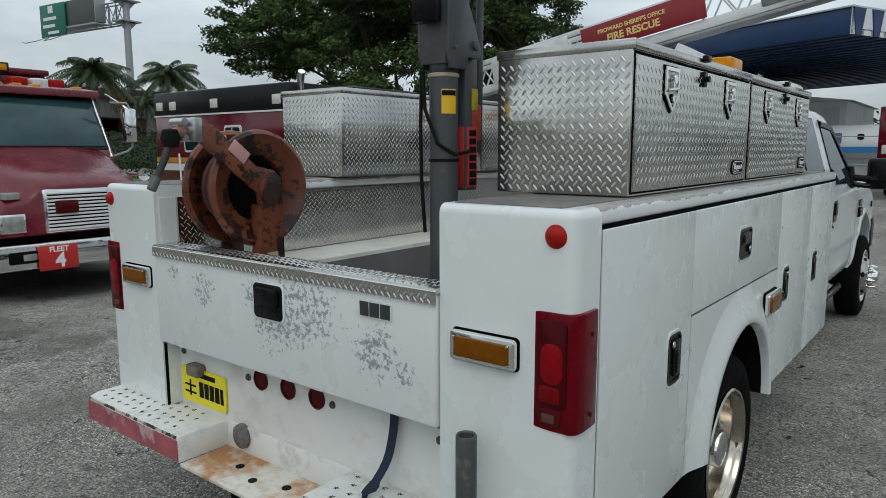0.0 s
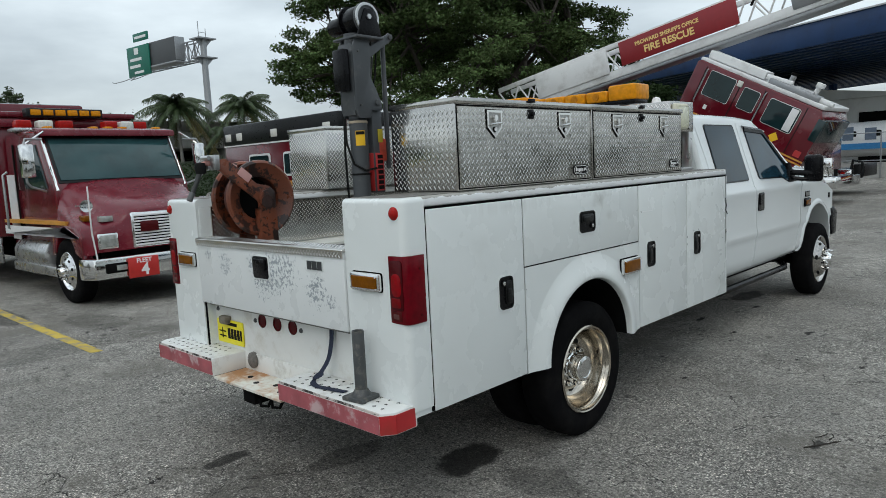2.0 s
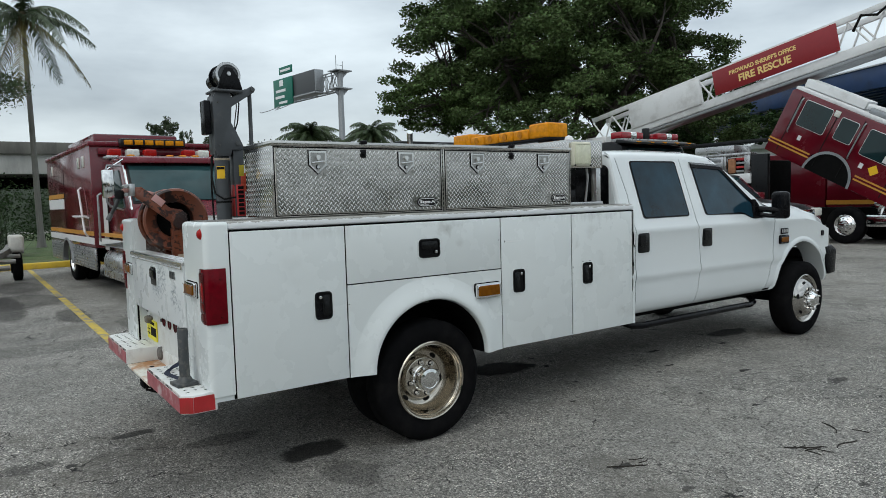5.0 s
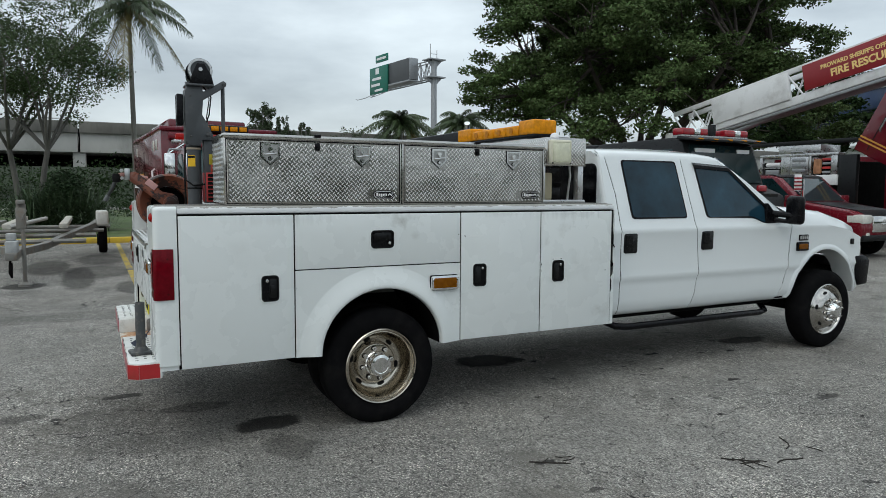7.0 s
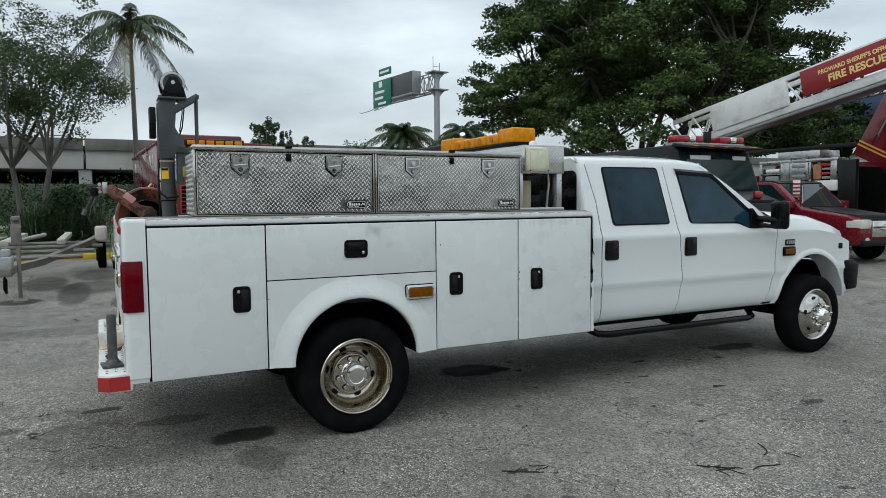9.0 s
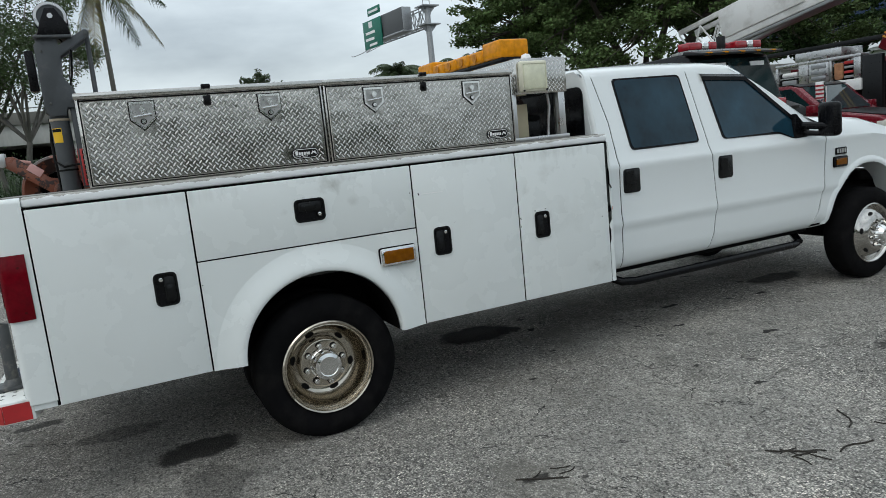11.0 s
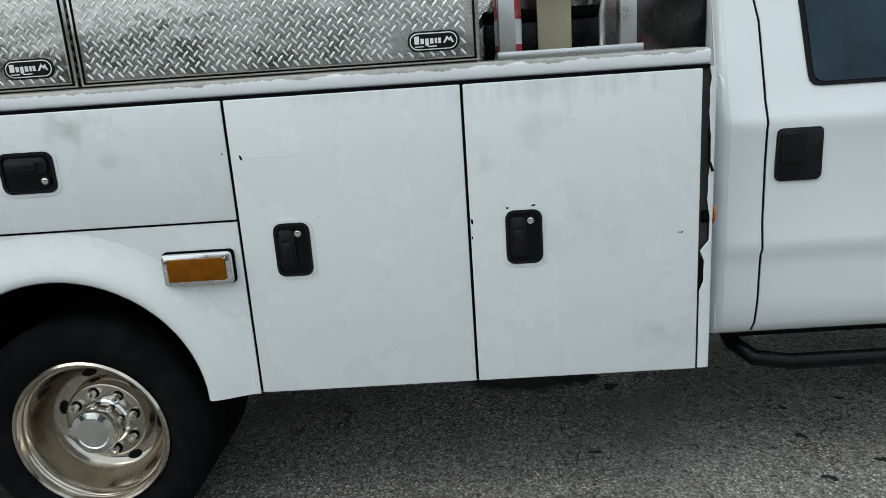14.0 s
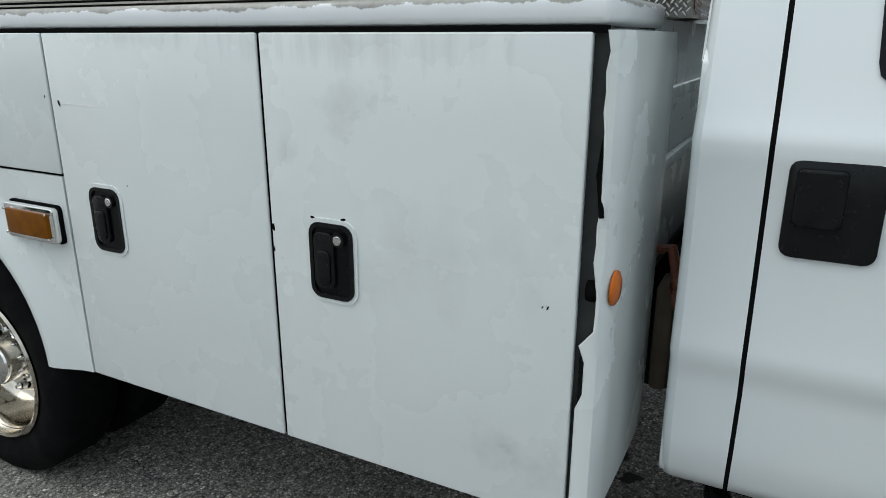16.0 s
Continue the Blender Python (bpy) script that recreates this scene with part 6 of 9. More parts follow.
# post on the step, strap from the tailgate
post = thing("step_post", label="short grey steel post on a square foot on the bumper", category="post")
part("pipe", lathe([(0.0255, 0.62), (0.0285, 0.622), (0.0285, 0.922), (0.026, 0.926), (0.022, 0.922), (0.022, 0.88), (0.0, 0.88)], Matrix.Translation((0.885, -0.205, 0)), 22), POSTGREY, post)
part("foot", bx(0.820, 0.950, -0.270, -0.150, 0.601, 0.622, 0.005, m=Matrix.Translation((0.885, -0.21, 0)) @ Matrix.Rotation(radians(6), 4, "Z") @ Matrix.Translation((-0.885, 0.21, 0))), POSTGREY, post)
part("weld_collar", lathe([(0.030, 0.622), (0.046, 0.622), (0.034, 0.645), (0.0287, 0.650)], Matrix.Translation((0.885, -0.205, 0)), 22, caps=False), POSTGREY, post)
strap = thing("lashing_strap", label="navy webbing strap hanging from the tailgate onto the step", category="strap")
pts = [(0.520, -0.085, 0.890), (0.517, -0.088, 0.80), (0.505, -0.105, 0.70), (0.485, -0.16, 0.625), (0.485, -0.205, 0.6055), (0.56, -0.235, 0.6045), (0.66, -0.215, 0.6045), (0.755, -0.200, 0.6045)]
fine = []
for i in range(len(pts) - 1):
    for t in (0, 0.25, 0.5, 0.75):
        fine.append(Vector(pts[i]).lerp(Vector(pts[i + 1]), t))
fine.append(Vector(pts[-1]))
for _ in range(2):
    fine = [fine[0]] + [(fine[i - 1] + fine[i] * 2 + fine[i + 1]) / 4 for i in range(1, len(fine) - 1)] + [fine[-1]]
part("webbing", slab([[(p.x - 0.017, p.y + (0 if i < 12 else -0.015), p.z), (p.x + 0.017, p.y + (0 if i < 12 else 0.015), p.z)] if i < 14 else [(p.x, p.y - 0.017, p.z), (p.x, p.y + 0.017, p.z)] for i, p in enumerate(fine)], (0, 0.002, 0.0015)), STRAPBLUE, strap)

# ---- plants ----
LEAF = mat("dark_oak_leaves", (0.072, 0.108, 0.040), 0.6, var=0.6, scale=0.55, island=0.55, spec=0.08)
LEAF2 = mat("light_tree_leaves", (0.050, 0.080, 0.027), 0.55, var=0.3, scale=0.6, island=0.4, spec=0.3)
THINLEAF = mat("dull_far_leaves", (0.070, 0.092, 0.052), 0.7, var=0.3, scale=0.6, island=0.4, spec=0.1)
PALM = mat("palm_leaflets", (0.044, 0.068, 0.026), 0.5, var=0.25, scale=0.8, island=0.35, spec=0.35)
DRYPALM = mat("yellowing_palm_leaflets", (0.135, 0.115, 0.042), 0.6, var=0.3, scale=0.8, island=0.35, spec=0.2)
SHRUB = mat("shrub_leaves", (0.022, 0.040, 0.014), 0.7, var=0.35, scale=0.4, island=0.4, spec=0.08)
BARK = mat("grey_bark", (0.19, 0.18, 0.165), 0.9, var=0.3, scale=3, bump=0.01, bscale=12, stretch=(1, 1, 0.3))
GREYBARK = mat("dull_grey_bark", (0.115, 0.108, 0.098), 0.9, var=0.3, scale=3, bump=0.01, bscale=12, stretch=(1, 1, 0.3))
OAKBARK = mat("dark_oak_bark", (0.05, 0.042, 0.035), 0.9, var=0.3, scale=3, bump=0.01, bscale=12)


def leaves(name, parent, clumps, count, size, material, seed=1, kind=""):
    """Many small folded leaf sprays scattered in clumps (centre, radii)."""
    r = np.random.RandomState(seed)
    vol = np.array([c[1][0] * c[1][1] * c[1][2] for c in clumps]) ** 0.75
    which = r.choice(len(clumps), count, p=vol / vol.sum())
    cen = np.array([c[0] for c in clumps], float)[which]
    rad = np.array([c[1] for c in clumps], float)[which]
    d = r.normal(size=(count, 3))
    d /= np.linalg.norm(d, axis=1)[:, None]
    rr = r.uniform(0.25, 1.0, count) ** 0.55
    rr *= 1 + 0.16 * r.normal(size=count)
    p = cen + d * rad * rr[:, None]
    a = r.normal(size=(count, 3))
    a[:, 2] *= 0.6
    a /= np.linalg.norm(a, axis=1)[:, None]
    b = np.cross(a, r.normal(size=(count, 3)))
    b /= np.linalg.norm(b, axis=1)[:, None]
    s = (size * r.uniform(0.6, 1.35, count))[:, None]
    n = np.cross(a, b)
    v = np.stack([p - a * s * 0.5, p + b * s * 0.27 + n * s * 0.10, p + a * s * 0.5, p - b * s * 0.27 + n * s * 0.10], 1).reshape(-1, 3)
    k = np.arange(count)[:, None] * 4
    f = np.concatenate([k + [0, 1, 2], k + [0, 2, 3]], 1).reshape(-1, 3)
    me = bpy.data.meshes.new(name)
    me.from_pydata(v.tolist(), [], f.tolist())
    me.materials.append(material)
    ob = new(name, me)
    ob.parent = parent
    return tagged(ob, kind=kind)


def limb(bm, p0, p1, r0, r1, bend, rnd, n=6):
    p0, p1 = Vector(p0), Vector(p1)
    off = Vector((rnd.uniform(-1, 1), rnd.uniform(-1, 1), rnd.uniform(-0.3, 0.6))) * bend
    pts = [p0.lerp(p1, i / n) + off * math.sin(math.pi * i / n) for i in range(n + 1)]
    tube(pts, r0, 8, bm, r1 / r0)
    return pts


def broad_tree(name, at, label, trunk_h, trunk_r, crown_c, crown_r, clumps, count, size, leafmat, barkmat, seed, forks=7, stems=1, bushy=1.0):
    """A spreading tree: trunk, limbs and a loose crown in clumps."""
    rnd = random.Random(seed)
    t = thing(name, at, label=label, category="tree")
    bm = bmesh.new()
    cl = []
    cc, cr = Vector(crown_c), Vector(crown_r)
    tips = []
    for st in range(stems):
        base = Vector((rnd.uniform(-0.3, 0.3) if stems > 1 else 0, (st - (stems - 1) / 2) * 0.7, 0))
        top = Vector((base.x * 1.3 + rnd.uniform(-0.2, 0.2), base.y * 1.8, trunk_h))
        limb(bm, base, top, trunk_r, trunk_r * 0.72, 0.12, rnd)
        lathe([(trunk_r * 1.6, -0.02), (trunk_r * 1.15, 0.25), (trunk_r * 0.98, 0.6)], Matrix.Translation(base), 10, bm, caps=False)
        for i in range(forks):
            a = 2 * math.pi * (i + rnd.uniform(-0.25, 0.25)) / forks
            e = rnd.uniform(0.35, 0.95)
            end = cc + Vector((cr.x * math.cos(a) * e, cr.y * math.sin(a) * e, cr.z * rnd.uniform(-0.55, 0.5)))
            pts = limb(bm, top, end, trunk_r * 0.5, trunk_r * 0.10, 0.5, rnd)
            tips.append(end)
            for q in range(3):
                s0 = pts[rnd.randint(2, 5)]
                e2 = s0 + Vector((rnd.uniform(-1, 1) * cr.x, rnd.uniform(-1, 1) * cr.y, rnd.uniform(0.0, 0.9) * cr.z)) * 0.42
                limb(bm, s0, e2, trunk_r * 0.16, trunk_r * 0.04, 0.25, rnd, 4)
                tips.append(e2)
    part("trunk", bm, barkmat, t)
    for p in tips:
        k = rnd.uniform(0.12, 0.22) * bushy
        cl.append((p, (cr.x * k, cr.y * k, cr.z * k * 0.9)))
    while len(cl) < clumps:
        a, u = rnd.uniform(0, 2 * math.pi), rnd.uniform(-0.5, 1)
        s = math.sqrt(max(0, 1 - u * u)) * rnd.uniform(0.70, 1.0)
        k = rnd.uniform(0.09, 0.19) * bushy
        cl.append((cc + Vector((cr.x * s * math.cos(a), cr.y * s * math.sin(a), cr.z * u * rnd.uniform(0.8, 1.0))), (cr.x * k, cr.y * k, cr.z * k * 0.8)))
    leaves("crown", t, cl, count, size, leafmat, seed)
    return t


def palm(at, h, seed, label, r=0.16, frond=2.9, count=17, lean=0.3):
    """A coconut palm: ringed trunk, arched fronds with hanging leaflets."""
    rnd = random.Random(seed)
    t = thing("palm_tree", at, label=label, category="palm tree", group="palm trees")
    top = Vector((lean, rnd.uniform(-0.2, 0.2), h))
    pts = [Vector((0, 0, 0)).lerp(top, i / 14) + Vector((0.25 * math.sin(math.pi * i / 14) * lean, 0, 0)) for i in range(15)]
    bm = bmesh.new()
    lathe([(r * 1.9, -0.02), (r * 1.3, 0.3), (r, 0.8)], Matrix.Identity(4), 10, bm, caps=False)
    tube(pts, r, 10, bm, 0.62)
    part("trunk", bm, BARK, t)
    part("crown_shaft", lathe([(r * 0.7, -0.4), (r * 1.5, -0.1), (r * 1.2, 0.25), (r * 0.3, 0.7)], Matrix.Translation(top), 10), mat("palm_boot", (0.10, 0.085, 0.05), 0.85, var=0.3), t)
    for i in range(count):
        a = 2.399963 * i + rnd.uniform(-0.15, 0.15)
        el = 1.30 - 1.75 * (i / max(1, count - 1)) + rnd.uniform(-0.15, 0.15)
        L = frond * rnd.uniform(0.82, 1.12)
        sag = rnd.uniform(0.55, 0.95)
        spine = []
        for k in range(13):
            s = k / 12
            rise = math.sin(el) * s - sag * s * s
            reach = math.cos(el) * s + 0.30 * max(0.0, math.sin(el)) * s * s
            spine.append(top + Vector((math.cos(a) * reach * L, math.sin(a) * reach * L, 0.12 + rise * L)))
        verts, faces = [], []
        side = Vector((-math.sin(a), math.cos(a), 0))
        for k in range(4, 61):
            f = k / 60 * 11.99
            i0 = int(f)
            p = spine[i0].lerp(spine[i0 + 1], f - i0)
            d = (spine[i0 + 1] - spine[i0]).normalized()
            ll = L * 0.27 * math.sin(math.pi * min(1, 0.16 + 0.80 * k / 60)) ** 0.5 * rnd.uniform(0.8, 1.1)
            for sg in (-1, 1):
                tip = p + side * sg * ll * rnd.uniform(0.35, 0.6) + d * ll * 0.42 + Vector((0, 0, -ll * rnd.uniform(0.55, 0.95)))
                mid = p.lerp(tip, 0.45) + side * sg * ll * 0.10 + Vector((0, 0, ll * 0.14))
                w = d * (L * 0.0085)
                n0 = len(verts)
                verts += [p - w, p + w, mid + w, mid - w, tip]
                faces += [(n0, n0 + 1, n0 + 2, n0 + 3), (n0 + 3, n0 + 2, n0 + 4)]
        bmf = tube(spine, 0.030, 5, None, 0.2)
        me = bpy.data.meshes.new("rib")
        me.from_pydata(verts, [], faces)
        bmf.from_mesh(me)
        bpy.data.meshes.remove(me)
        part("frond", bmf, DRYPALM if el < -0.28 else PALM, t)
    return t


def spreading_oak(at, label, reach, crown_z, crown_h, seed):
    """An old oak: short trunk, long arching limbs, leaf masses in separate domes with sky between them."""
    rnd = random.Random(seed)
    t = thing("oak_tree", at, label=label, category="tree")
    bm = bmesh.new()
    domes = []
    for ring, count, k0, k1, r0, r1 in ((0, 32, 0.80, 1.0, 1.05, 1.7), (1, 28, 0.80, 1.0, 1.2, 1.95), (2, 20, 0.70, 0.98, 1.3, 2.0), (3, 9, 0.3, 0.95, 1.3, 1.9), (4, 34, 0.30, 0.78, 1.0, 1.7)):
        for i in range(count):
            a = 2 * math.pi * (i + rnd.uniform(-0.35, 0.35)) / count
            u = {0: rnd.uniform(-0.34, 0.10), 1: rnd.uniform(0.12, 0.50), 2: rnd.uniform(0.50, 0.85), 3: rnd.uniform(0.84, 1.0), 4: rnd.uniform(-0.16, 0.55)}[ring]
            flat = math.sqrt(max(0.05, 1 - max(0.0, u) ** 2)) * rnd.uniform(k0, k1)
            r = rnd.uniform(r0, r1)
            domes.append((Vector((reach * flat * math.cos(a), reach * flat * math.sin(a), crown_z + crown_h * u)), (r * 1.15, r * 1.15, r * 0.72)))
    fork = Vector((0, 0, 2.3))
    limb(bm, (0, 0, -0.05), fork, 0.62, 0.5, 0.08, rnd)
    lathe([(0.95, -0.02), (0.74, 0.3), (0.62, 0.8)], Matrix.Identity(4), 12, bm, caps=False)
    nodes = []
    for i in range(11):
        a = 2 * math.pi * (i + rnd.uniform(-0.3, 0.3)) / 11
        k = rnd.uniform(0.62, 0.88)
        end = Vector((reach * k * math.cos(a), reach * k * math.sin(a), crown_z + crown_h * rnd.uniform(-0.12, 0.45)))
        mid = fork.lerp(end, 0.5) + Vector((rnd.uniform(-0.6, 0.6), rnd.uniform(-0.6, 0.6), rnd.uniform(-0.5, 0.4)))
        pts = [fork * (1 - q) ** 2 + mid * (2 * q * (1 - q)) + end * q ** 2 for q in [n / 9 for n in range(10)]]
        tube(pts, 0.27, 8, bm, 0.2)
        nodes += pts[3:]
    for c, r in domes:
        near = min(nodes, key=lambda p: (p - c).length)
        limb(bm, near, c, 0.085, 0.02, 0.35, rnd, 5)
        for _ in range(3):
            limb(bm, near.lerp(c, rnd.uniform(0.4, 0.8)), c + Vector([rnd.uniform(-0.8, 0.8) * q for q in r]), 0.035, 0.010, 0.12, rnd, 3)
    part("trunk", bm, OAKBARK, t)
    sprays = []
    for c, r in domes:
        for _ in range(9):
            a, e = rnd.uniform(0, 2 * math.pi), rnd.uniform(-0.35, 1.0)
            q = math.sqrt(max(0.0, 1 - e * e)) * rnd.uniform(0.55, 1.0)
            f = rnd.uniform(0.26, 0.46)
            sprays.append((c + Vector((r[0] * q * math.cos(a), r[1] * q * math.sin(a), r[2] * e)), (r[0] * f, r[1] * f, r[2] * f * 0.75)))
    leaves("crown", t, sprays, 290000, 0.165, LEAF, seed)
    return t


spreading_oak((-21.0, 24.0, 0), "large spreading oak with dark foliage and arching limbs behind the yard", 7.45, 6.6, 6.9, 5)
broad_tree("oak_tree", (-25.5, 43.0, 0), "oak with dark foliage beyond the ladder truck", 3.0, 0.4, (0, 0, 6.5), (6.0, 6.0, 3.6), 50, 14000, 0.34, SHRUB, OAKBARK, 11, 7, 1)
broad_tree("parking_tree", (-24.6, -2.45, 0), "slim two-stemmed tree with an airy crown", 3.0, 0.125, (0, 0, 7.1), (3.5, 3.5, 3.0), 84, 34000, 0.10, LEAF2, GREYBARK, 8, 8, 2)
palm((-27.0, 1.33, 0), 9.0, 3, "tall slender coconut palm on the grass verge", 0.125, 2.7, 14, 0.15)
palm((-66.0, 31.0, 0), 8.9, 4, "coconut palm beyond the parked trucks", 0.22, 3.9, 44, -0.3)
palm((-67.0, 38.6, 0), 9.3, 6, "coconut palm beyond the parked trucks", 0.22, 3.9, 44, 0.3)
palm((-64.0, 34.6, 0), 6.2, 7, "coconut palm beyond the parked trucks", 0.2, 3.0, 16, 0.2)
for at, rx, h, nn, sd in (((-64.0, 14.9, 0), 1.5, 10.8, 2600, 21), ((-64, 17.0, 0), 0.95, 9.9, 1300, 22), ((-64, 19.1, 0), 0.85, 9.2, 1000, 25), ((-64, 24.0, 0), 2.2, 9.1, 420, 23)):
    broad_tree("thin_tree", at, "thin light-leaved tree behind the overpass lane", h * 0.62, 0.12, (0, 0, h * 0.80), (rx, rx, h * 0.20), 26, nn, 0.24, THINLEAF, BARK, sd, 9, 1, 1.1)

# broken twigs on the asphalt
TWIG = mat("dark_twig", (0.022, 0.018, 0.014), 0.9, var=0.3, scale=60)
for tx, ty, turn, forks, seed in ((2.75, 3.02, 55, 7, 1), (2.95, 3.27, 58, 1, 2), (2.23, 1.96, 80, 5, 3), (2.70, 3.60, 20, 2, 4)):
    rnd = random.Random(seed)
    tw = bmesh.new()
    for k in range(forks):
        p = Vector((rnd.uniform(-0.05, 0.05), rnd.uniform(-0.10, 0.10), 0.004)) if k else Vector((-0.02, -0.12, 0.004))
        a, pts = rnd.uniform(0.9, 2.1), []
        for q in range(5):
            pts.append(p.copy())
            a += rnd.uniform(-0.45, 0.45)
            p = p + Vector((math.cos(a), math.sin(a), 0)) * (0.055 if k == 0 else 0.026)
        tube(pts, 0.0042 if k == 0 else 0.0030, 6, tw)
    bmesh.ops.transform(tw, matrix=Matrix.Translation((tx, ty, 0)) @ Matrix.Rotation(radians(turn - 90), 4, "Z"), verts=tw.verts[:])
    tagged(part("twig", tw, TWIG, None), "dark broken twig lying on the asphalt", "twig", "twigs on the asphalt")

# spiky palmetto clump and clipped shrubs on the verge
bush = thing("palmetto_clump", (-21.6, -1.42, 0), label="dense spiky palmetto clump on the verge", category="bush")
rnd = random.Random(2)
verts, faces = [], []
for i in range(3200):
    a, e = rnd.uniform(0, 2 * math.pi), rnd.uniform(0.15, 1.45)
    o = Vector((rnd.gauss(0, 0.35), rnd.gauss(0, 0.55), rnd.uniform(0.0, 0.7)))
    d = Vector((math.cos(a) * math.cos(e), math.sin(a) * math.cos(e), math.sin(e)))
    L = rnd.uniform(1.0, 1.75)
    w = d.cross(Vector((0, 0, 1))).normalized() * 0.016
    p1, p2 = o + d * L * 0.6, o + d * L + Vector((0, 0, -0.18 * L))
    n0 = len(verts)
    verts += [o - w * 0.4, o + w * 0.4, p1 + w, p1 - w, p2]
    faces += [(n0, n0 + 1, n0 + 2, n0 + 3), (n0 + 3, n0 + 2, n0 + 4)]
me = bpy.data.meshes.new("blades")
me.from_pydata([tuple(v) for v in verts], [], faces)
me.materials.append(mat("palmetto_blades", (0.050, 0.078, 0.036), 0.55, var=0.3, scale=1.5, island=0.4))
ob = new("foliage", me)
ob.parent = bush
tagged(ob, kind="stuff")
leaves("inner_leaves", bush, [((0, 0.05 * k, 0.55 + 0.3 * k), (0.95 - 0.08 * k, 1.15 - 0.15 * k, 0.55)) for k in range(5)], 15000, 0.10, mat("bush_leaves", (0.028, 0.047, 0.022), 0.6, var=0.4, scale=2, island=0.5, spec=0.15), 3, "stuff")
cl = [((-33 - 3 * rnd.random(), y, 0.45), (1.2, 1.5, 0.75)) for y in np.arange(-24, 26, 1.9)]
tagged(leaves("hedge_row", None, cl, 34000, 0.11, SHRUB, 9), "low dark green hedge along the verge", kind="stuff")
cl = [((-50 - 10 * rnd.random(), y + rnd.uniform(-1, 1), 1.5), (2.5, 2.6, rnd.uniform(1.6, 2.6))) for y in np.arange(-60, 62, 2.6)]
tagged(leaves("shrub_belt", None, cl, 60000, 0.22, SHRUB, 10), "dark shrub belt under the overpass", kind="stuff")
# added tree belt, never in view: darkens reflections in plate and glass
cl = [((46 + rnd.uniform(-2, 2), y, 1.5), (3.5, 4.0, rnd.uniform(4.0, 6.0) if y < 17 else rnd.uniform(1.2, 2.2))) for y in np.arange(-60, 80, 4.5)]
tagged(leaves("near_treeline", None, cl, 24000, 0.9, SHRUB, 15), "unseen dark green tree belt added to darken reflections", kind="stuff")
cl = [((x + rnd.uniform(-3, 3), 120 + 12 * rnd.random(), 2.5), (5, 4, rnd.uniform(3, 5.0))) for x in np.arange(-130, 90, 5)]
cl += [((-125 + 12 * rnd.random(), y, 3.0), (4, 5, rnd.uniform(2.5, 4.5))) for y in np.arange(-90, 125, 6)]
tagged(leaves("far_treeline", None, cl, 26000, 1.0, SHRUB, 12), "far dark treeline on the horizon", kind="stuff")

# ---- the site: verge, kerb, lines, overpass, canopy, sign ----
CONC = mat("weathered_concrete", (0.46, 0.455, 0.43), 0.9, var=0.1, scale=0.5, dirt=(0.16, 0.155, 0.14), dscale=0.35, dmin=0.5, dmax=0.75, damount=0.7, bump=0.01, bscale=3, stretch=(1, 1, 0.4))
DARKCONC = mat("sooty_parapet_concrete", (0.15, 0.145, 0.13), 0.9, var=0.25, scale=0.6, dirt=(0.05, 0.05, 0.045), dscale=0.5, damount=0.7, stretch=(1, 1, 0.3))
YLINE = mat("worn_yellow_road_paint", (0.50, 0.36, 0.05), 0.8, var=0.15, scale=3, dirt=(0.20, 0.19, 0.17), dscale=7, dmin=0.48, dmax=0.60, damount=0.9)
YKERB = mat("yellow_kerb_paint", (0.60, 0.40, 0.03), 0.7, var=0.15, scale=3, dirt=(0.2, 0.18, 0.12), dscale=4, damount=0.6)
GRASS = mat("patchy_lawn", (0.065, 0.10, 0.03), 0.95, var=0.35, scale=1.5, dirt=(0.13, 0.105, 0.06), dscale=0.8, bump=0.02, bscale=30)
BLUE = mat("dark_blue_steel", (0.012, 0.042, 0.125), 0.5, var=0.2, scale=0.6, dirt=(0.008, 0.014, 0.03), dscale=0.8)
STEEL = mat("galvanised_steel", (0.32, 0.33, 0.34), 0.45, 0.7, var=0.12, scale=5)
GREEN = mat("green_sign_sheet", (0.0, 0.135, 0.09), 0.5, var=0.08)
SIGNBACK = mat("dull_sign_back", (0.075, 0.08, 0.085), 0.6, var=0.12)

tagged(part("verge", bx(-46, -17.30, -60, 60, -0.2, 0.13, 0.03), GRASS), "patchy green lawn verge behind the kerb", kind="structure")
kerb = thing("kerb", label="yellow painted concrete kerb along the lawn", kind="structure")
for i in range(14):
    part("kerb_stone", bx(-17.32, -17.08, -21.0 + i * 3.0, -18.01 + i * 3.0, -0.05, 0.165, 0.03), YKERB, kerb)
for y in (0.20, 4.35, 10.4, 14.1, -3.9):
    for x0, x1 in ((-9.4, -3.80), (-16.9, -9.7)) if y == 0.20 else ((-16.8, -4.2),):
        tagged(part("bay_line", bx(x0, x1, y - 0.055, y + 0.055, -0.01, 0.004), YLINE), "worn yellow parking bay line", kind="structure")

# overpass
ov = thing("overpass", label="weathered concrete highway overpass on pillars", kind="structure")
for i in range(12):
    y0 = -101.3 + i * 20
    part("girder_span", bx(-78, -70.0, y0 + 0.10, y0 + 19.90, 5.02, 6.90, 0.04), CONC, ov)
    part("parapet", bx(-70.0, -69.6, y0 + 0.06, y0 + 19.94, 6.86, 7.97, 0.04), DARKCONC, ov)
    part("pier", bx(-77.0, -70.4, y0 - 0.58, y0 + 0.58, 3.5, 5.01, 0.06), CONC, ov)
    part("column", bx(-74.5, -72.8, y0 - 0.6, y0 + 0.6, -0.1, 3.52, 0.05), CONC, ov)
# near-black box behind the pillars stands in for the shade under the deck
part("abutment", bx(-90, -78, -110, 130, -0.1, 7.9), DARK, ov)

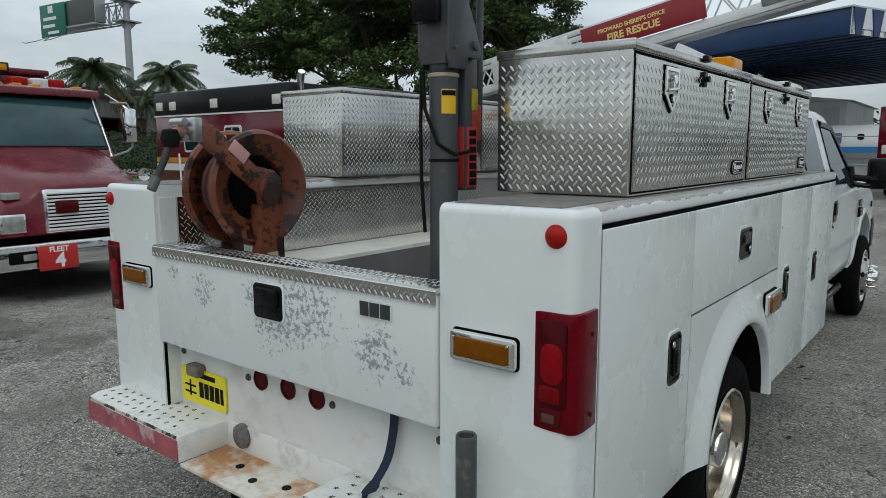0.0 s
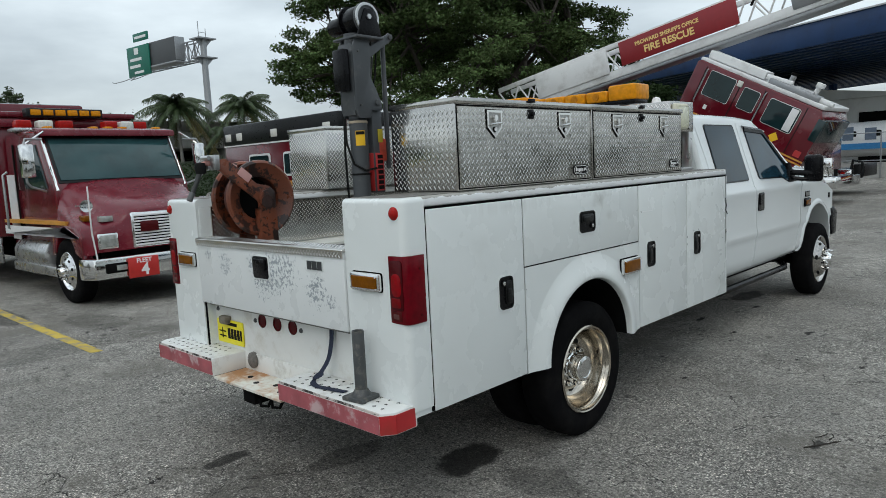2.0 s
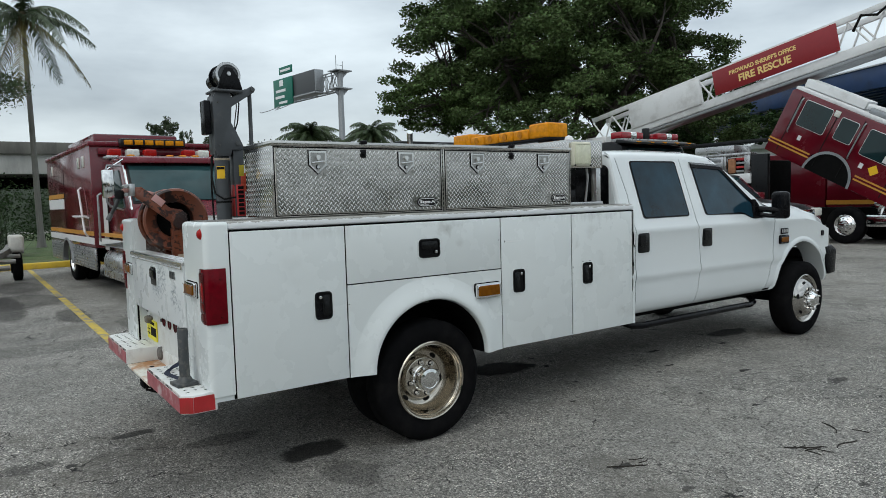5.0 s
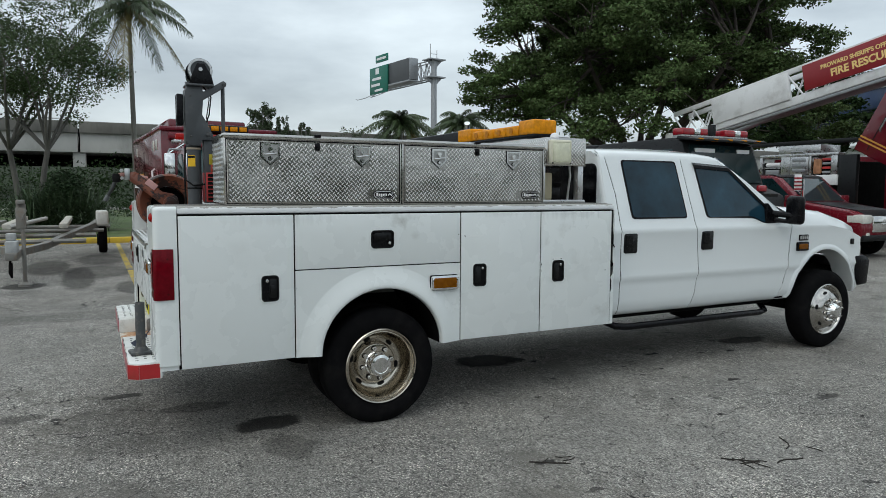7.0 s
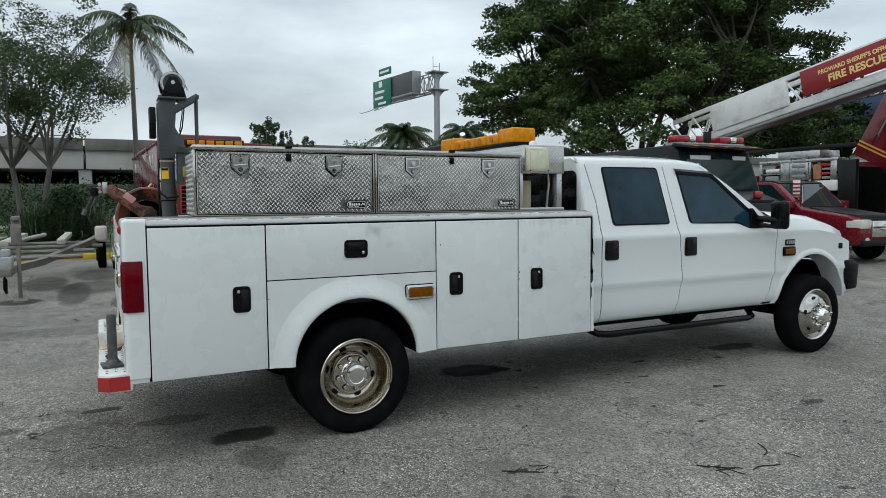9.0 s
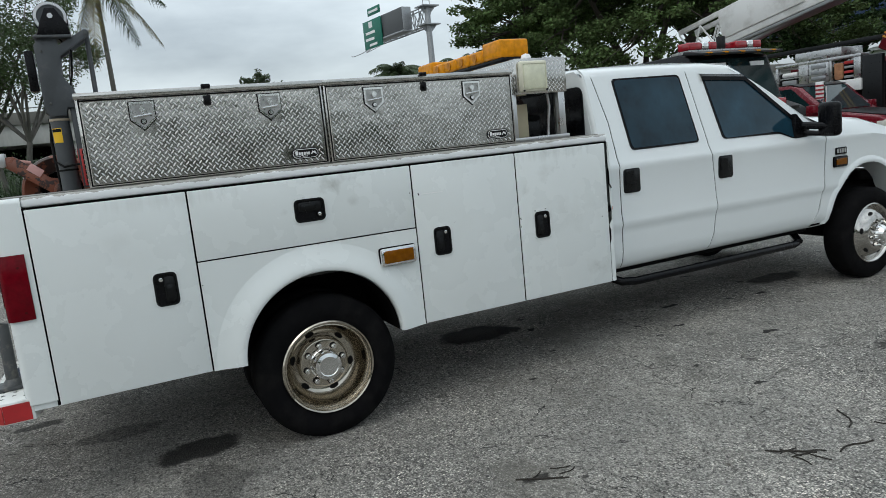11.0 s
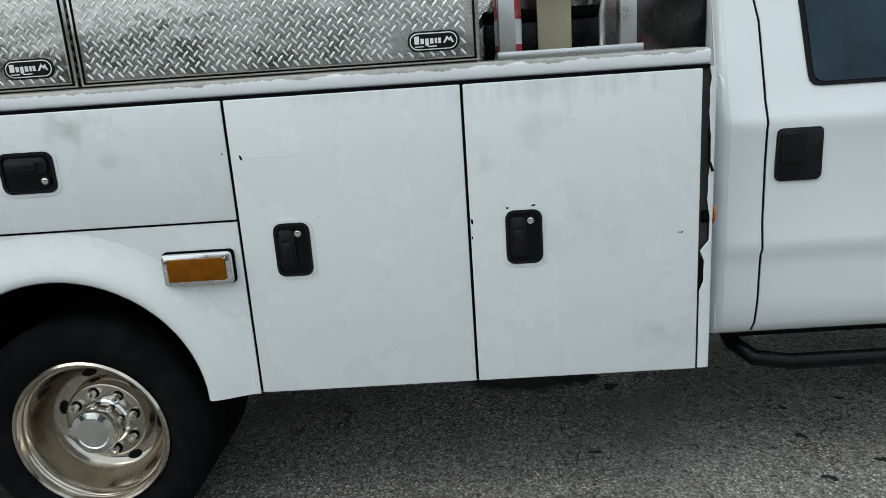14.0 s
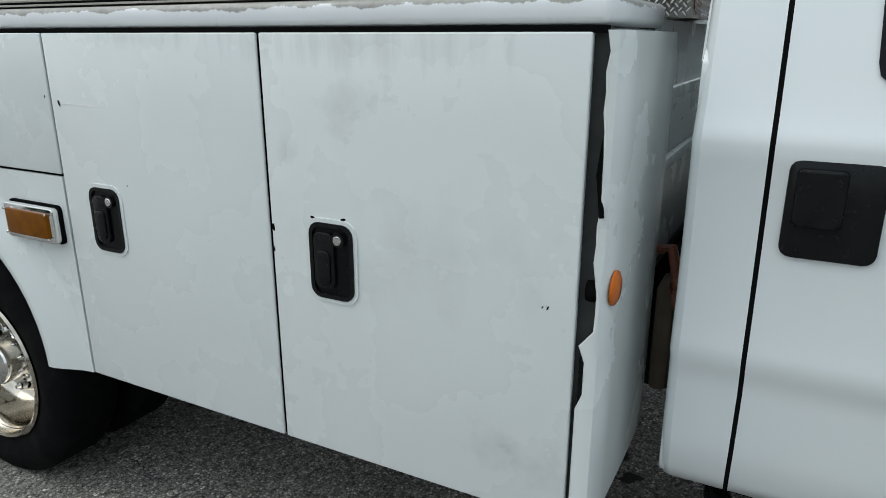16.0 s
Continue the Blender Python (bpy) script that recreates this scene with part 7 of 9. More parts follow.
bank = bmesh.new()
prism([(-69.5, -0.1), (-58, -0.1), (-62, 2.2), (-64.5, 3.3), (-69.5, 3.6)], "y", -110, 130, bm=bank)
tagged(part("embankment", bank, mat("dark_overgrown_bank", (0.020, 0.030, 0.014), 0.95, var=0.4, scale=0.8, bump=0.05, bscale=4)), "dark overgrown bank under the overpass", kind="structure")

# gantry sign
gs = thing("sign_gantry", (-83.8, 43.63, 0), -83.0, label="overhead highway sign gantry with green panel and message board", category="road sign")
part("mast", lathe([(0.50, 0), (0.48, 6), (0.40, 20.5), (0, 20.5)], Matrix.Identity(4), 16), STEEL, gs)
for z in (17.75, 20.25):
    part("cross_plate", bx(-1.35, 1.35, -1.1, 1.1, z, z + 0.16), STEEL, gs)
    for s in (-1, 1):
        part("gusset", prism([(s * 0.4, z - 0.9), (s * 1.3, z), (s * 0.4, z)], "y", -0.06, 0.06), STEEL, gs)
part("antenna", tube([(0.6, 0, 20.4), (0.6, 0, 22.6)], 0.05, 5), STEEL, gs)
part("antenna", tube([(-0.5, 0, 20.4), (-0.5, 0, 21.8)], 0.05, 5), STEEL, gs)
part("antenna_bar", tube([(-0.5, 0, 21.2), (0.6, 0, 21.2)], 0.04, 5), STEEL, gs)
tr = bmesh.new()
for z in (17.7, 20.3):
    for x in (-0.8, 0.4):
        tube([(x, 0.0, z), (x, -15.5, z)], 0.10, 6, tr)
for i in range(10):
    y0, y1 = -i * 1.55, -(i + 1) * 1.55
    for x in (-0.8, 0.4):
        tube([(x, y0, 17.7 if i % 2 else 20.3), (x, y1, 20.3 if i % 2 else 17.7)], 0.075, 5, tr)
        tube([(x, y1, 17.7), (x, y1, 20.3)], 0.07, 5, tr)
    tube([(-0.8, y0, 17.7), (0.4, y1, 17.7)], 0.06, 5, tr)
part("truss", tr, STEEL, gs)
part("message_board", bx(0.5, 1.9, -12.2, -3.7, 17.9, 21.1, 0.08), SIGNBACK, gs, "dark grey message board")
part("board_end", bx(0.48, 1.92, -3.72, -3.55, 17.95, 21.05, 0.03), STEEL, gs)
part("board_rail", bx(0.45, 2.1, -12.4, -3.5, 17.62, 17.86, 0.03), STEEL, gs)
sg = part("green_panel", bx(2.0, 2.2, -15.6, -9.8, 16.8, 21.0, 0.04), GREEN, gs, "green direction panel")
part("exit_tab", bx(2.0, 2.2, -13.6, -9.8, 21.6, 22.7, 0.03), GREEN, gs)
bars([(-13.9, -11.4, 17.15, 17.5), (-15.0, -12.2, 18.0, 18.4), (-14.8, -11.8, 18.95, 19.35), (-13.6, -12.5, 19.85, 20.75), (-13.2, -10.2, 21.95, 22.3)], "x", 2.2, 2.23, WHITELAB, sg)
part("lamp_rail", tube([(2.2, -10.2, 16.8), (3.4, -11.0, 16.2), (3.4, -13.0, 16.1), (2.2, -13.6, 16.8)], 0.06, 6), STEEL, gs)
part("lamp_rail", tube([(2.2, -14.0, 16.8), (3.4, -15.0, 16.2), (3.6, -17.2, 16.1), (3.6, -17.8, 16.3)], 0.06, 6), STEEL, gs)
gs.scale = (0.98, 0.98, 0.979)

# blue canopy with ribbed soffit and toothed end
can = thing("blue_canopy", (-4.3, 40.2, 0), math.degrees(math.atan2(0.416, -0.909)) - 180, label="large dark blue steel canopy roof with ribbed underside", kind="structure")
# along local -x runs the long fascia; local +y goes back
ZC = 8.9
part("fascia", bx(-46, 0, 0.0, 0.25, ZC - 1.35, ZC, 0.02), BLUE, can)
part("roof_edge", bx(-46, 0.1, -0.10, 0.3, ZC, ZC + 0.08), mat("pale_roof_edge", (0.5, 0.52, 0.55), 0.5), can)
part("roof_sheet", bx(-46, 0, 0.0, 30, ZC + 0.02, ZC + 0.10), mat("pale_roof_sheet", (0.55, 0.57, 0.6), 0.5), can)
for i in range(26):
    part("soffit_rib", bx(-46, 0, 0.6 + i * 1.12, 1.15 + i * 1.12, ZC - 1.35, ZC - 1.08, 0.02), BLUE, can)
part("soffit", bx(-46, 0, 0.25, 30, ZC - 1.10, ZC - 1.04), BLUE, can)
for i in range(19):
    y0 = 0.1 + i * 1.55
    part("end_tooth", prism([(y0, ZC), (y0 + 1.0, ZC), (y0 + 0.72, ZC - 1.37), (y0 + 0.28, ZC - 1.37)], "x", 0.0, 0.06), BLUE, can)
part("end_board", bx(-0.05, 0.0, 0.0, 30, ZC - 1.35, ZC, 0.0), mat("white_end_board", (0.72, 0.74, 0.76), 0.5), can)
for x, y in ((-24, 9), (-40, 9), (-8, 26), (-24, 24), (-40, 24)):
    part("column", bx(x - 0.25, x + 0.25, y - 0.25, y + 0.25, -0.05, ZC - 0.7, 0.02), BLUE, can)

# hangar, aeroplane and fence beyond the yard
hg_ = thing("hangar", (-6.2, 54.0, 0), label="white hangar with dark openings beyond the yard", category="building")
WWALL = mat("white_hangar_wall", (0.66, 0.67, 0.66), 0.7, var=0.06, scale=0.3, dirt=(0.4, 0.4, 0.38), dscale=0.5)
part("wall", bx(-24, 0, 0, 14, -0.05, 5.0, 0.05), WWALL, hg_)
part("roof", prism([(-24.4, 5.0), (0.4, 5.0), (-12, 6.6)], "y", -0.4, 14.4), WWALL, hg_)
for x, wd in ((-22, 4.6), (-15, 4.6), (-3.5, 1.95)):
    part("opening", bx(x, x + wd, -0.06, 0.05, 0.0, 4.0), DARK, hg_)
part("door_leaf", bx(-1.1, -0.4, -0.08, 0.02, 0.0, 4.6), mat("pale_hangar_door", (0.55, 0.56, 0.57), 0.6), hg_)
pl_ = thing("small_jet", (-2.0, 46.5, 0), label="white small jet with a blue stripe parked behind a fence", category="aeroplane")
JET = mat("white_jet_paint", (0.75, 0.77, 0.78), 0.3, var=0.03, coat=0.4)
part("fuselage", lathe([(0.0, -12), (0.5, -11.6), (0.95, -9.5), (1.05, -7), (1.05, 4), (0.75, 7), (0.2, 10), (0, 10.2)], Matrix.Translation((0, 0, 2.05)) @ Matrix.Rotation(radians(90), 4, "Y"), 28), JET, pl_)
part("stripe", bx(-11, 8, -1.08, -0.90, 1.45, 1.80), mat("sky_blue_stripe", (0.03, 0.20, 0.45), 0.4), pl_)
for i in range(9):
    part("window", prism(rrect(-7.5 + i * 1.3, -7.15 + i * 1.3, 2.2, 2.55, 0.1), "y", -1.06, -0.98), INK, pl_)
slate = mat("slate_lettering", (0.12, 0.16, 0.22), 0.5)
for x0, x1, z1 in ((-8.6, -7.9, 2.8), (-6.6, -6.0, 2.8), (-5.4, -4.8, 2.7), (-4.3, -4.1, 2.6), (-3.6, -3.1, 2.6)):
    bars([(x0, x1, 2.0, z1)], "y", -1.075, -1.05, slate, pl_)
part("undercarriage", bx(-4, 2, -0.5, 0.5, 0.05, 1.1, 0.05), STEEL, pl_)
part("tail_fin", prism([(6.5, 2.4), (9.6, 2.4), (10.8, 4.6), (9.6, 4.6)], "y", -0.08, 0.08), JET, pl_)
fc = thing("wire_fence", (-2, 38.0, 0), label="grey post and rail fence beyond the yard", category="fence")
for i in range(12):
    part("post", cyl((-18 + i * 3.0, 0, 1.15), "z", 0.035, 2.3, 8), STEEL, fc)
for z in (0.9, 2.28):
    part("rail", tube([(-18, 0, z), (15, 0, z)], 0.025, 6), STEEL, fc)
part("kick_board", bx(-18, 15, 0.05, 0.35, 0, 0.8), mat("grey_barrier", (0.34, 0.34, 0.33), 0.8), fc)
lpole = thing("yard_light_pole", (-5.4, 78.0, 0), label="slim light pole far beyond the yard", category="street lamp")
part("pole", cyl((0, 0, 3.6), "z", 0.12, 7.2, 8), DARKCONC, lpole)
part("lamp_head", bx(-0.6, 0.4, -0.2, 0.2, 7.1, 7.35, 0.03), DARK, lpole)

# ---- parked emergency vehicles ----
FIRERED = mat("fire_engine_red", (0.115, 0.005, 0.012), 0.2, var=0.15, scale=1.2, coat=0.5, spec=0.4, dirt=(0.20, 0.06, 0.06), dscale=1.2, dmin=0.55, dmax=0.8, damount=0.3)
FADED = mat("faded_red_bonnet", (0.135, 0.008, 0.018), 0.24, var=0.15, scale=2, coat=0.15, spec=0.35, dirt=(0.30, 0.09, 0.09), dscale=2.2, dmin=0.5, dmax=0.78, damount=0.3)
VBLACK = mat("black_roof_paint", (0.009, 0.010, 0.011), 0.35, var=0.1, spec=0.25)
WINDOW = mat("vehicle_glass", (0.009, 0.026, 0.029), 0.05, var=0.3, scale=1, spec=0.6, rvar=0.02)
GOLD = mat("gold_stripe", (0.52, 0.24, 0.03), 0.45, var=0.1)
STRIPE = mat("white_stripe", (0.72, 0.72, 0.72), 0.4, var=0.04)
PANELALU = mat("polished_rocker_panel", (0.50, 0.50, 0.50), 0.3, 0.9, var=0.15, scale=4)
WHITEFIRE = mat("white_ladder_paint", (0.70, 0.71, 0.71), 0.4, var=0.05, scale=1, dirt=(0.35, 0.34, 0.32), dscale=1.5, damount=0.5)


def glass_box(name, pts, axis, a, b, parent, bev=0.0):
    return part(name, prism(pts, axis, a, b, bev), WINDOW, parent)


def side_wheel(parent, x, y, s, ro, w, dish, double=False, rim=0.29, material=None, nuts=10):
    """A wheel of a vehicle whose nose points along +x; s: -1 on its right side."""
    return wheel(parent, (x, y, ro), s, ro, w, dish, material or CHROME, double, nuts, rim, face=Matrix.Translation((x, y, ro)) @ Matrix.Rotation(radians(-90 * s), 4, "X"))


# rescue truck, nose towards +x; local x forward from the front bumper, local y to its left
rt = thing("rescue_truck", (-6.15, 2.17, 0), 2.2, label="red medium rescue truck with boxed body and long bonnet", category="fire truck")
rt.scale = (1.0, 0.95, 0.93)
HEADGLASS = mat("headlamp_glass", (0.30, 0.31, 0.29), 0.08, var=0.35, scale=14, coat=0.6, bump=0.001, bscale=60)
NOSE = [(-0.14, [(1.06, 0.80), (1.07, 1.0), (1.04, 1.06), (0.92, 1.12), (0.72, 1.17), (0.62, 1.25), (0.54, 1.33), (0.3, 1.36), (0, 1.365)]),
        (-0.17, [(1.10, 0.77), (1.11, 1.0), (1.08, 1.09), (0.96, 1.155), (0.75, 1.20), (0.65, 1.28), (0.57, 1.365), (0.3, 1.395), (0, 1.40)]),
        (-0.32, [(1.17, 0.76), (1.18, 1.02), (1.15, 1.14), (1.02, 1.21), (0.78, 1.26), (0.70, 1.36), (0.62, 1.43), (0.3, 1.465), (0, 1.47)]),
        (-0.55, [(1.19, 0.80), (1.19, 1.10), (1.15, 1.22), (1.04, 1.27), (0.84, 1.32), (0.76, 1.43), (0.66, 1.51), (0.3, 1.545), (0, 1.55)]),
        (-0.74, [(1.19, 1.07), (1.19, 1.16), (1.15, 1.24), (1.045, 1.29), (0.87, 1.345), (0.80, 1.46), (0.69, 1.54), (0.32, 1.575), (0, 1.58)]),
        (-1.20, [(1.19, 1.12), (1.19, 1.20), (1.14, 1.28), (1.06, 1.34), (0.95, 1.43), (0.89, 1.55), (0.77, 1.65), (0.35, 1.69), (0, 1.695)]),
        (-1.86, [(1.08, 1.00), (1.07, 1.20), (1.06, 1.32), (1.05, 1.42), (1.02, 1.58), (0.98, 1.72), (0.85, 1.80), (0.4, 1.84), (0, 1.845)])]
rows = [[(x, -y, z) for y, z in half] + [(x, y, z) for y, z in reversed(half[:-1])] for x, half in NOSE]
b = grid(rows)
b.faces.new([v for v in sorted((v for v in b.verts if abs(v.co.x + 0.14) < 1e-4), key=lambda v: math.atan2(v.co.z - 1.0, v.co.y))])
bmesh.ops.recalc_face_normals(b, faces=b.faces[:])
part("bonnet", b, FADED, rt, "faded red bonnet", 75)
cabp = [(-1.82, 0.75), (-1.82, 1.72), (-2.22, 2.56), (-2.32, 2.64), (-2.9, 2.70), (-3.55, 2.70), (-3.62, 0.75)]
part("cab", prism(cabp, "y", -1.06, 1.08, 0.05), FIRERED, rt)
wsg = [(-1.885, 1.845), (-2.195, 2.50), (-2.165, 2.515), (-1.855, 1.86)]
part("windscreen", prism(wsg, "y", -0.95, 0.97, 0.004), mat("teal_tinted_glass", (0.022, 0.062, 0.066), 0.05, var=0.35, scale=1.5, spec=0.5), rt, "teal tinted windscreen")
part("windscreen_trim", prism([(-1.872, 1.80), (-2.21, 2.54), (-2.19, 2.545), (-1.852, 1.815)], "y", -0.985, 1.005, 0.003), VBLACK, rt)
part("sun_strip", prism([(-2.10, 2.56), (-2.34, 2.60), (-2.4, 2.72), (-2.12, 2.67)], "y", -1.07, 1.09, 0.02), FADED, rt)
for s in (-1, 1):
    part("side_window", prism([(-2.05, 1.74), (-2.33, 2.44), (-3.05, 2.44), (-3.10, 1.74)], "y", s * 1.02, s * 1.088, 0.004), WINDOW, rt)
    part("pillar_trim", tube([(-1.83, s * 1.02, 1.70), (-2.20, s * 1.02, 2.52)], 0.022, 6), CHROME, rt)
    part("door_line", bx(-3.22, -3.20, s * 1.05, s * 1.086, 0.85, 2.5), INK, rt)
    part("grab_rail", tube([(-3.34, s * 1.15, 1.05), (-3.34, s * 1.22, 1.10), (-3.34, s * 1.22, 2.0), (-3.34, s * 1.15, 2.05)], 0.02, 8), STEEL, rt)
    part("cab_corner_trim", bx(-3.55, -3.25, s * 1.05, s * 1.090, 0.9, 2.0), STRIPE, rt)
    # mirror
    mr = bmesh.new()
    tube([(-1.95, s * 1.12, 2.50), (-1.92, s * 1.36, 2.50), (-1.90, s * 1.40, 2.40), (-1.90, s * 1.40, 1.85), (-1.93, s * 1.34, 1.78), (-1.98, s * 1.12, 1.70)], 0.018, 8, bm=mr)
    arm_ = part("mirror_arm", mr, STEEL, rt)
    part("mirror", bx(-1.95, -1.85, s * 1.28, s * 1.46, 1.92, 2.42, 0.02), CHROME, arm_)
    part("mirror_glass", bx(-1.965, -1.945, s * 1.295, s * 1.445, 1.95, 2.39, 0.004), WINDOW, arm_)
    part("mirror_brace", tube([(-1.97, s * 1.08, 2.62), (-1.92, s * 1.38, 2.42)], 0.014, 6), CHROME, arm_)
    part("headlamp_bezel", bx(-0.40, -0.115, s * 0.78, s * 1.06, 0.84, 1.07, 0.02), CHROME, rt)
    part("headlamp", bx(-0.30, -0.100, s * 0.805, s * 1.035, 0.865, 1.045, 0.02), HEADGLASS, rt)
    part("turn_lamp", bx(-0.62, -0.40, s * 1.00, s * 1.10, 1.24, 1.33, 0.02), AMBER, rt)
    part("fender_lamp", bx(-0.36, -0.22, s * 0.78, s * 0.95, 1.225, 1.31, 0.015), HEADGLASS, rt)
    part("air_horn", lathe([(0.0, -0.45), (0.02, -0.44), (0.022, -0.12), (0.05, -0.04), (0.09, 0.02), (0.0, 0.0)], Matrix.Translation((-0.62, s * 0.98, 1.46)) @ Matrix.Rotation(radians(90), 4, "Y"), 16), CHROME, rt)
    part("marker_wand", tube([(-0.10, s * 1.10, 0.70), (-0.02, s * 1.17, 1.1), (-0.04, s * 1.16, 1.75)], 0.012, 6), STRIPE, rt)
    # front fender with opening
    fa = [(-1.10 - 0.56 * math.cos(a), 0.52 + 0.58 * math.sin(a)) for a in [math.pi * k / 14 for k in range(15)]]
    part("front_fender", prism([(-0.34, 0.70), (-0.34, 1.02), (-0.55, 1.16), (-1.75, 1.24), (-1.82, 0.70)] + [p for p in fa if p[1] > 0.70], "y", s * 1.06, s * 1.195, 0.015), FIRERED, rt)
    part("white_stripe", prism([(-0.55, 1.00), (-1.72, 1.14), (-3.55, 1.14), (-3.55, 1.00), (-1.62, 1.00), (-1.50, 1.05), (-0.95, 1.17), (-0.40, 1.02)], "y", s * 1.150, s * 1.202), STRIPE, rt)
    part("gold_stripe", bx(-3.55, -0.9, s * 1.05, s * 1.200, 1.19, 1.245), GOLD, rt)
    part("fuel_tank", cyl((-2.75, s * 0.92, 0.68), "x", 0.27, 1.2, 22, bev=0.03), PANELALU, rt)
    part("cab_step", bx(-3.5, -1.75, s * 0.72, s * 1.16, 0.36, 0.52, 0.02), PANELALU, rt)
    side_wheel(rt, -0.98, s * 1.05, s, 0.49, 0.26, False)
    side_wheel(rt, -6.75, s * 1.03, s, 0.50, 0.26, True, True)
part("chassis", bx(-9.0, -0.3, -0.55, 0.55, 0.40, 0.85, 0.03), DARK, rt)
part("engine_bay", bx(-1.8, -0.35, -0.95, 0.95, 0.45, 1.2), DARK, rt)
bmp = part("bumper", prism([(-0.22, -1.26), (-0.02, -1.18), (0.02, 0), (-0.02, 1.18), (-0.22, 1.26), (-0.36, 1.26), (-0.36, -1.26)], "z", 0.42, 0.72, 0.02), CHROME, rt, "wide chrome bumper")
for s in (-1, 1):
    part("fog_lamp", bx(-0.10, 0.012, s * 0.70, s * 1.04, 0.50, 0.64, 0.015), DARK, bmp)
    part("fog_lens", bx(-0.06, 0.018, s * 0.75, s * 0.90, 0.53, 0.61, 0.01), HEADGLASS, bmp)
fb = part("fleet_board", bx(0.02, 0.05, -0.75, -0.31, 0.395, 0.690, 0.008), mat("red_fleet_board", (0.50, 0.025, 0.02), 0.4), rt, "red board with white fleet number")
FX = Matrix.Rotation(radians(90), 4, "Z") @ Matrix.Rotation(radians(90), 4, "X")
words("FLEET", 0.088, Matrix.Translation((0.052, -0.53, 0.638)) @ FX, WHITELAB, fb)
words("4", 0.235, Matrix.Translation((0.052, -0.52, 0.50)) @ FX, WHITELAB, fb)
gr = part("grille_frame", bx(-0.30, -0.112, -0.58, 0.58, 0.81, 1.34, 0.03), CHROME, rt)
part("grille_core", bx(-0.20, -0.108, -0.54, 0.54, 0.85, 1.30, 0.01), DARK, gr)
for i in range(11):
    part("grille_bar", bx(-0.16, -0.098, -0.545, 0.545, 0.845 + i * 0.043, 0.870 + i * 0.043, 0.004), STRIPE, gr)
for s in (-1, 1):
    part("grille_lamp", bx(-0.20, -0.06, s * 0.20, s * 0.46, 1.04, 1.20, 0.02), DARKRED, gr)
bxs = part("body", bx(-9.2, -3.72, -1.24, 1.24, 0.92, 3.06, 0.04), FIRERED, rt)
part("roof_cap", bx(-9.2, -3.66, -1.27, 1.27, 3.02, 3.12, 0.03), FADED, rt)
part("roof_pod", bx(-8.0, -5.0, -0.9, 0.9, 3.10, 3.42, 0.06), FIRERED, rt)
part("front_beam", bx(-3.74, -3.60, -1.10, 1.10, 2.84, 2.98, 0.02), FADED, rt)
lb_ = part("light_bar", bx(-3.60, -3.42, -0.72, 0.55, 3.0, 3.16, 0.02), VBLACK, rt)
for i in range(6):
    part("amber_module", bx(-3.44, -3.39, -0.66 + i * 0.20, -0.50 + i * 0.20, 3.03, 3.13, 0.01), AMBERBAR, lb_)
for y0, mt in ((-0.95, REDROUND), (-0.62, CLEARLENS), (-0.30, REDROUND), (0.45, REDROUND), (0.74, CLEARLENS), (0.98, REDROUND)):
    part("beacon_module", bx(-3.15, -2.95, y0 - 0.115, y0 + 0.115, 2.76, 2.90, 0.03, 3), mt, rt)
part("beacon_base", bx(-3.20, -2.90, -1.12, 1.12, 2.70, 2.765, 0.01), PANELALU, rt)
for y0 in (-0.82, -0.12, 0.12, 0.36, 0.95):
    part("clearance_lamp", bx(-2.52, -2.38, y0 - 0.06, y0 + 0.06, 2.68, 2.745, 0.02), AMBERBAR, rt)
for s in (-1, 1):
    part("white_stripe", bx(-9.15, -3.74, s * 1.238, s * 1.247, 1.00, 1.14), STRIPE, rt)
    part("gold_stripe", bx(-9.15, -3.74, s * 1.238, s * 1.247, 1.18, 1.27), GOLD, rt)
    part("high_white_stripe", bx(-9.1, -6.9, s * 1.238, s * 1.248, 1.75, 2.0), STRIPE, rt)
    part("high_gold_stripe", bx(-9.1, -6.9, s * 1.238, s * 1.248, 2.02, 2.13), GOLD, rt)
    part("grab_rail", tube([(-4.25, s * 1.26, 1.15), (-4.22, s * 1.32, 1.25), (-4.62, s * 1.32, 2.15), (-4.65, s * 1.26, 2.2)], 0.022, 8), STRIPE, rt)
    part("hand_rail", tube([(-4.1, s * 1.25, 1.55), (-4.1, s * 1.32, 1.58), (-5.4, s * 1.32, 1.58), (-5.4, s * 1.25, 1.55)], 0.022, 8), STRIPE, rt)
    for x in (-4.35, -4.85, -8.3):
        part("scene_light", bx(x - 0.10, x + 0.10, s * 1.235, s * 1.265, 2.62, 2.86, 0.01), CLEARLENS, rt)
    for x0, x1 in ((-6.15, -3.75), (-9.15, -7.40)):
        rp = part("rocker_panel", bx(x0, x1, s * 1.20, s * 1.245, 0.46, 0.92, 0.01), PANELALU, rt)
        for i in range(6):
            part("louvre", bx(x0 + 0.1, x1 - 0.1, s * 1.243, s * 1.255, 0.50 + i * 0.065, 0.53 + i * 0.065), STEEL, rp)
    part("rear_arch", grid([[(-6.75 + 0.62 * math.cos(a), s * y, 0.46 + 0.60 * math.sin(a)) for y in (1.15, 1.275)] + [(-6.75 + 0.56 * math.cos(a), s * 1.275, 0.46 + 0.54 * math.sin(a))] for a in [math.pi * k / 20 for k in range(21)]]), STEEL, rt)
    part("body_door_line", bx(-6.8, -6.78, s * 1.238, s * 1.2455, 1.0, 2.7), INK, rt)

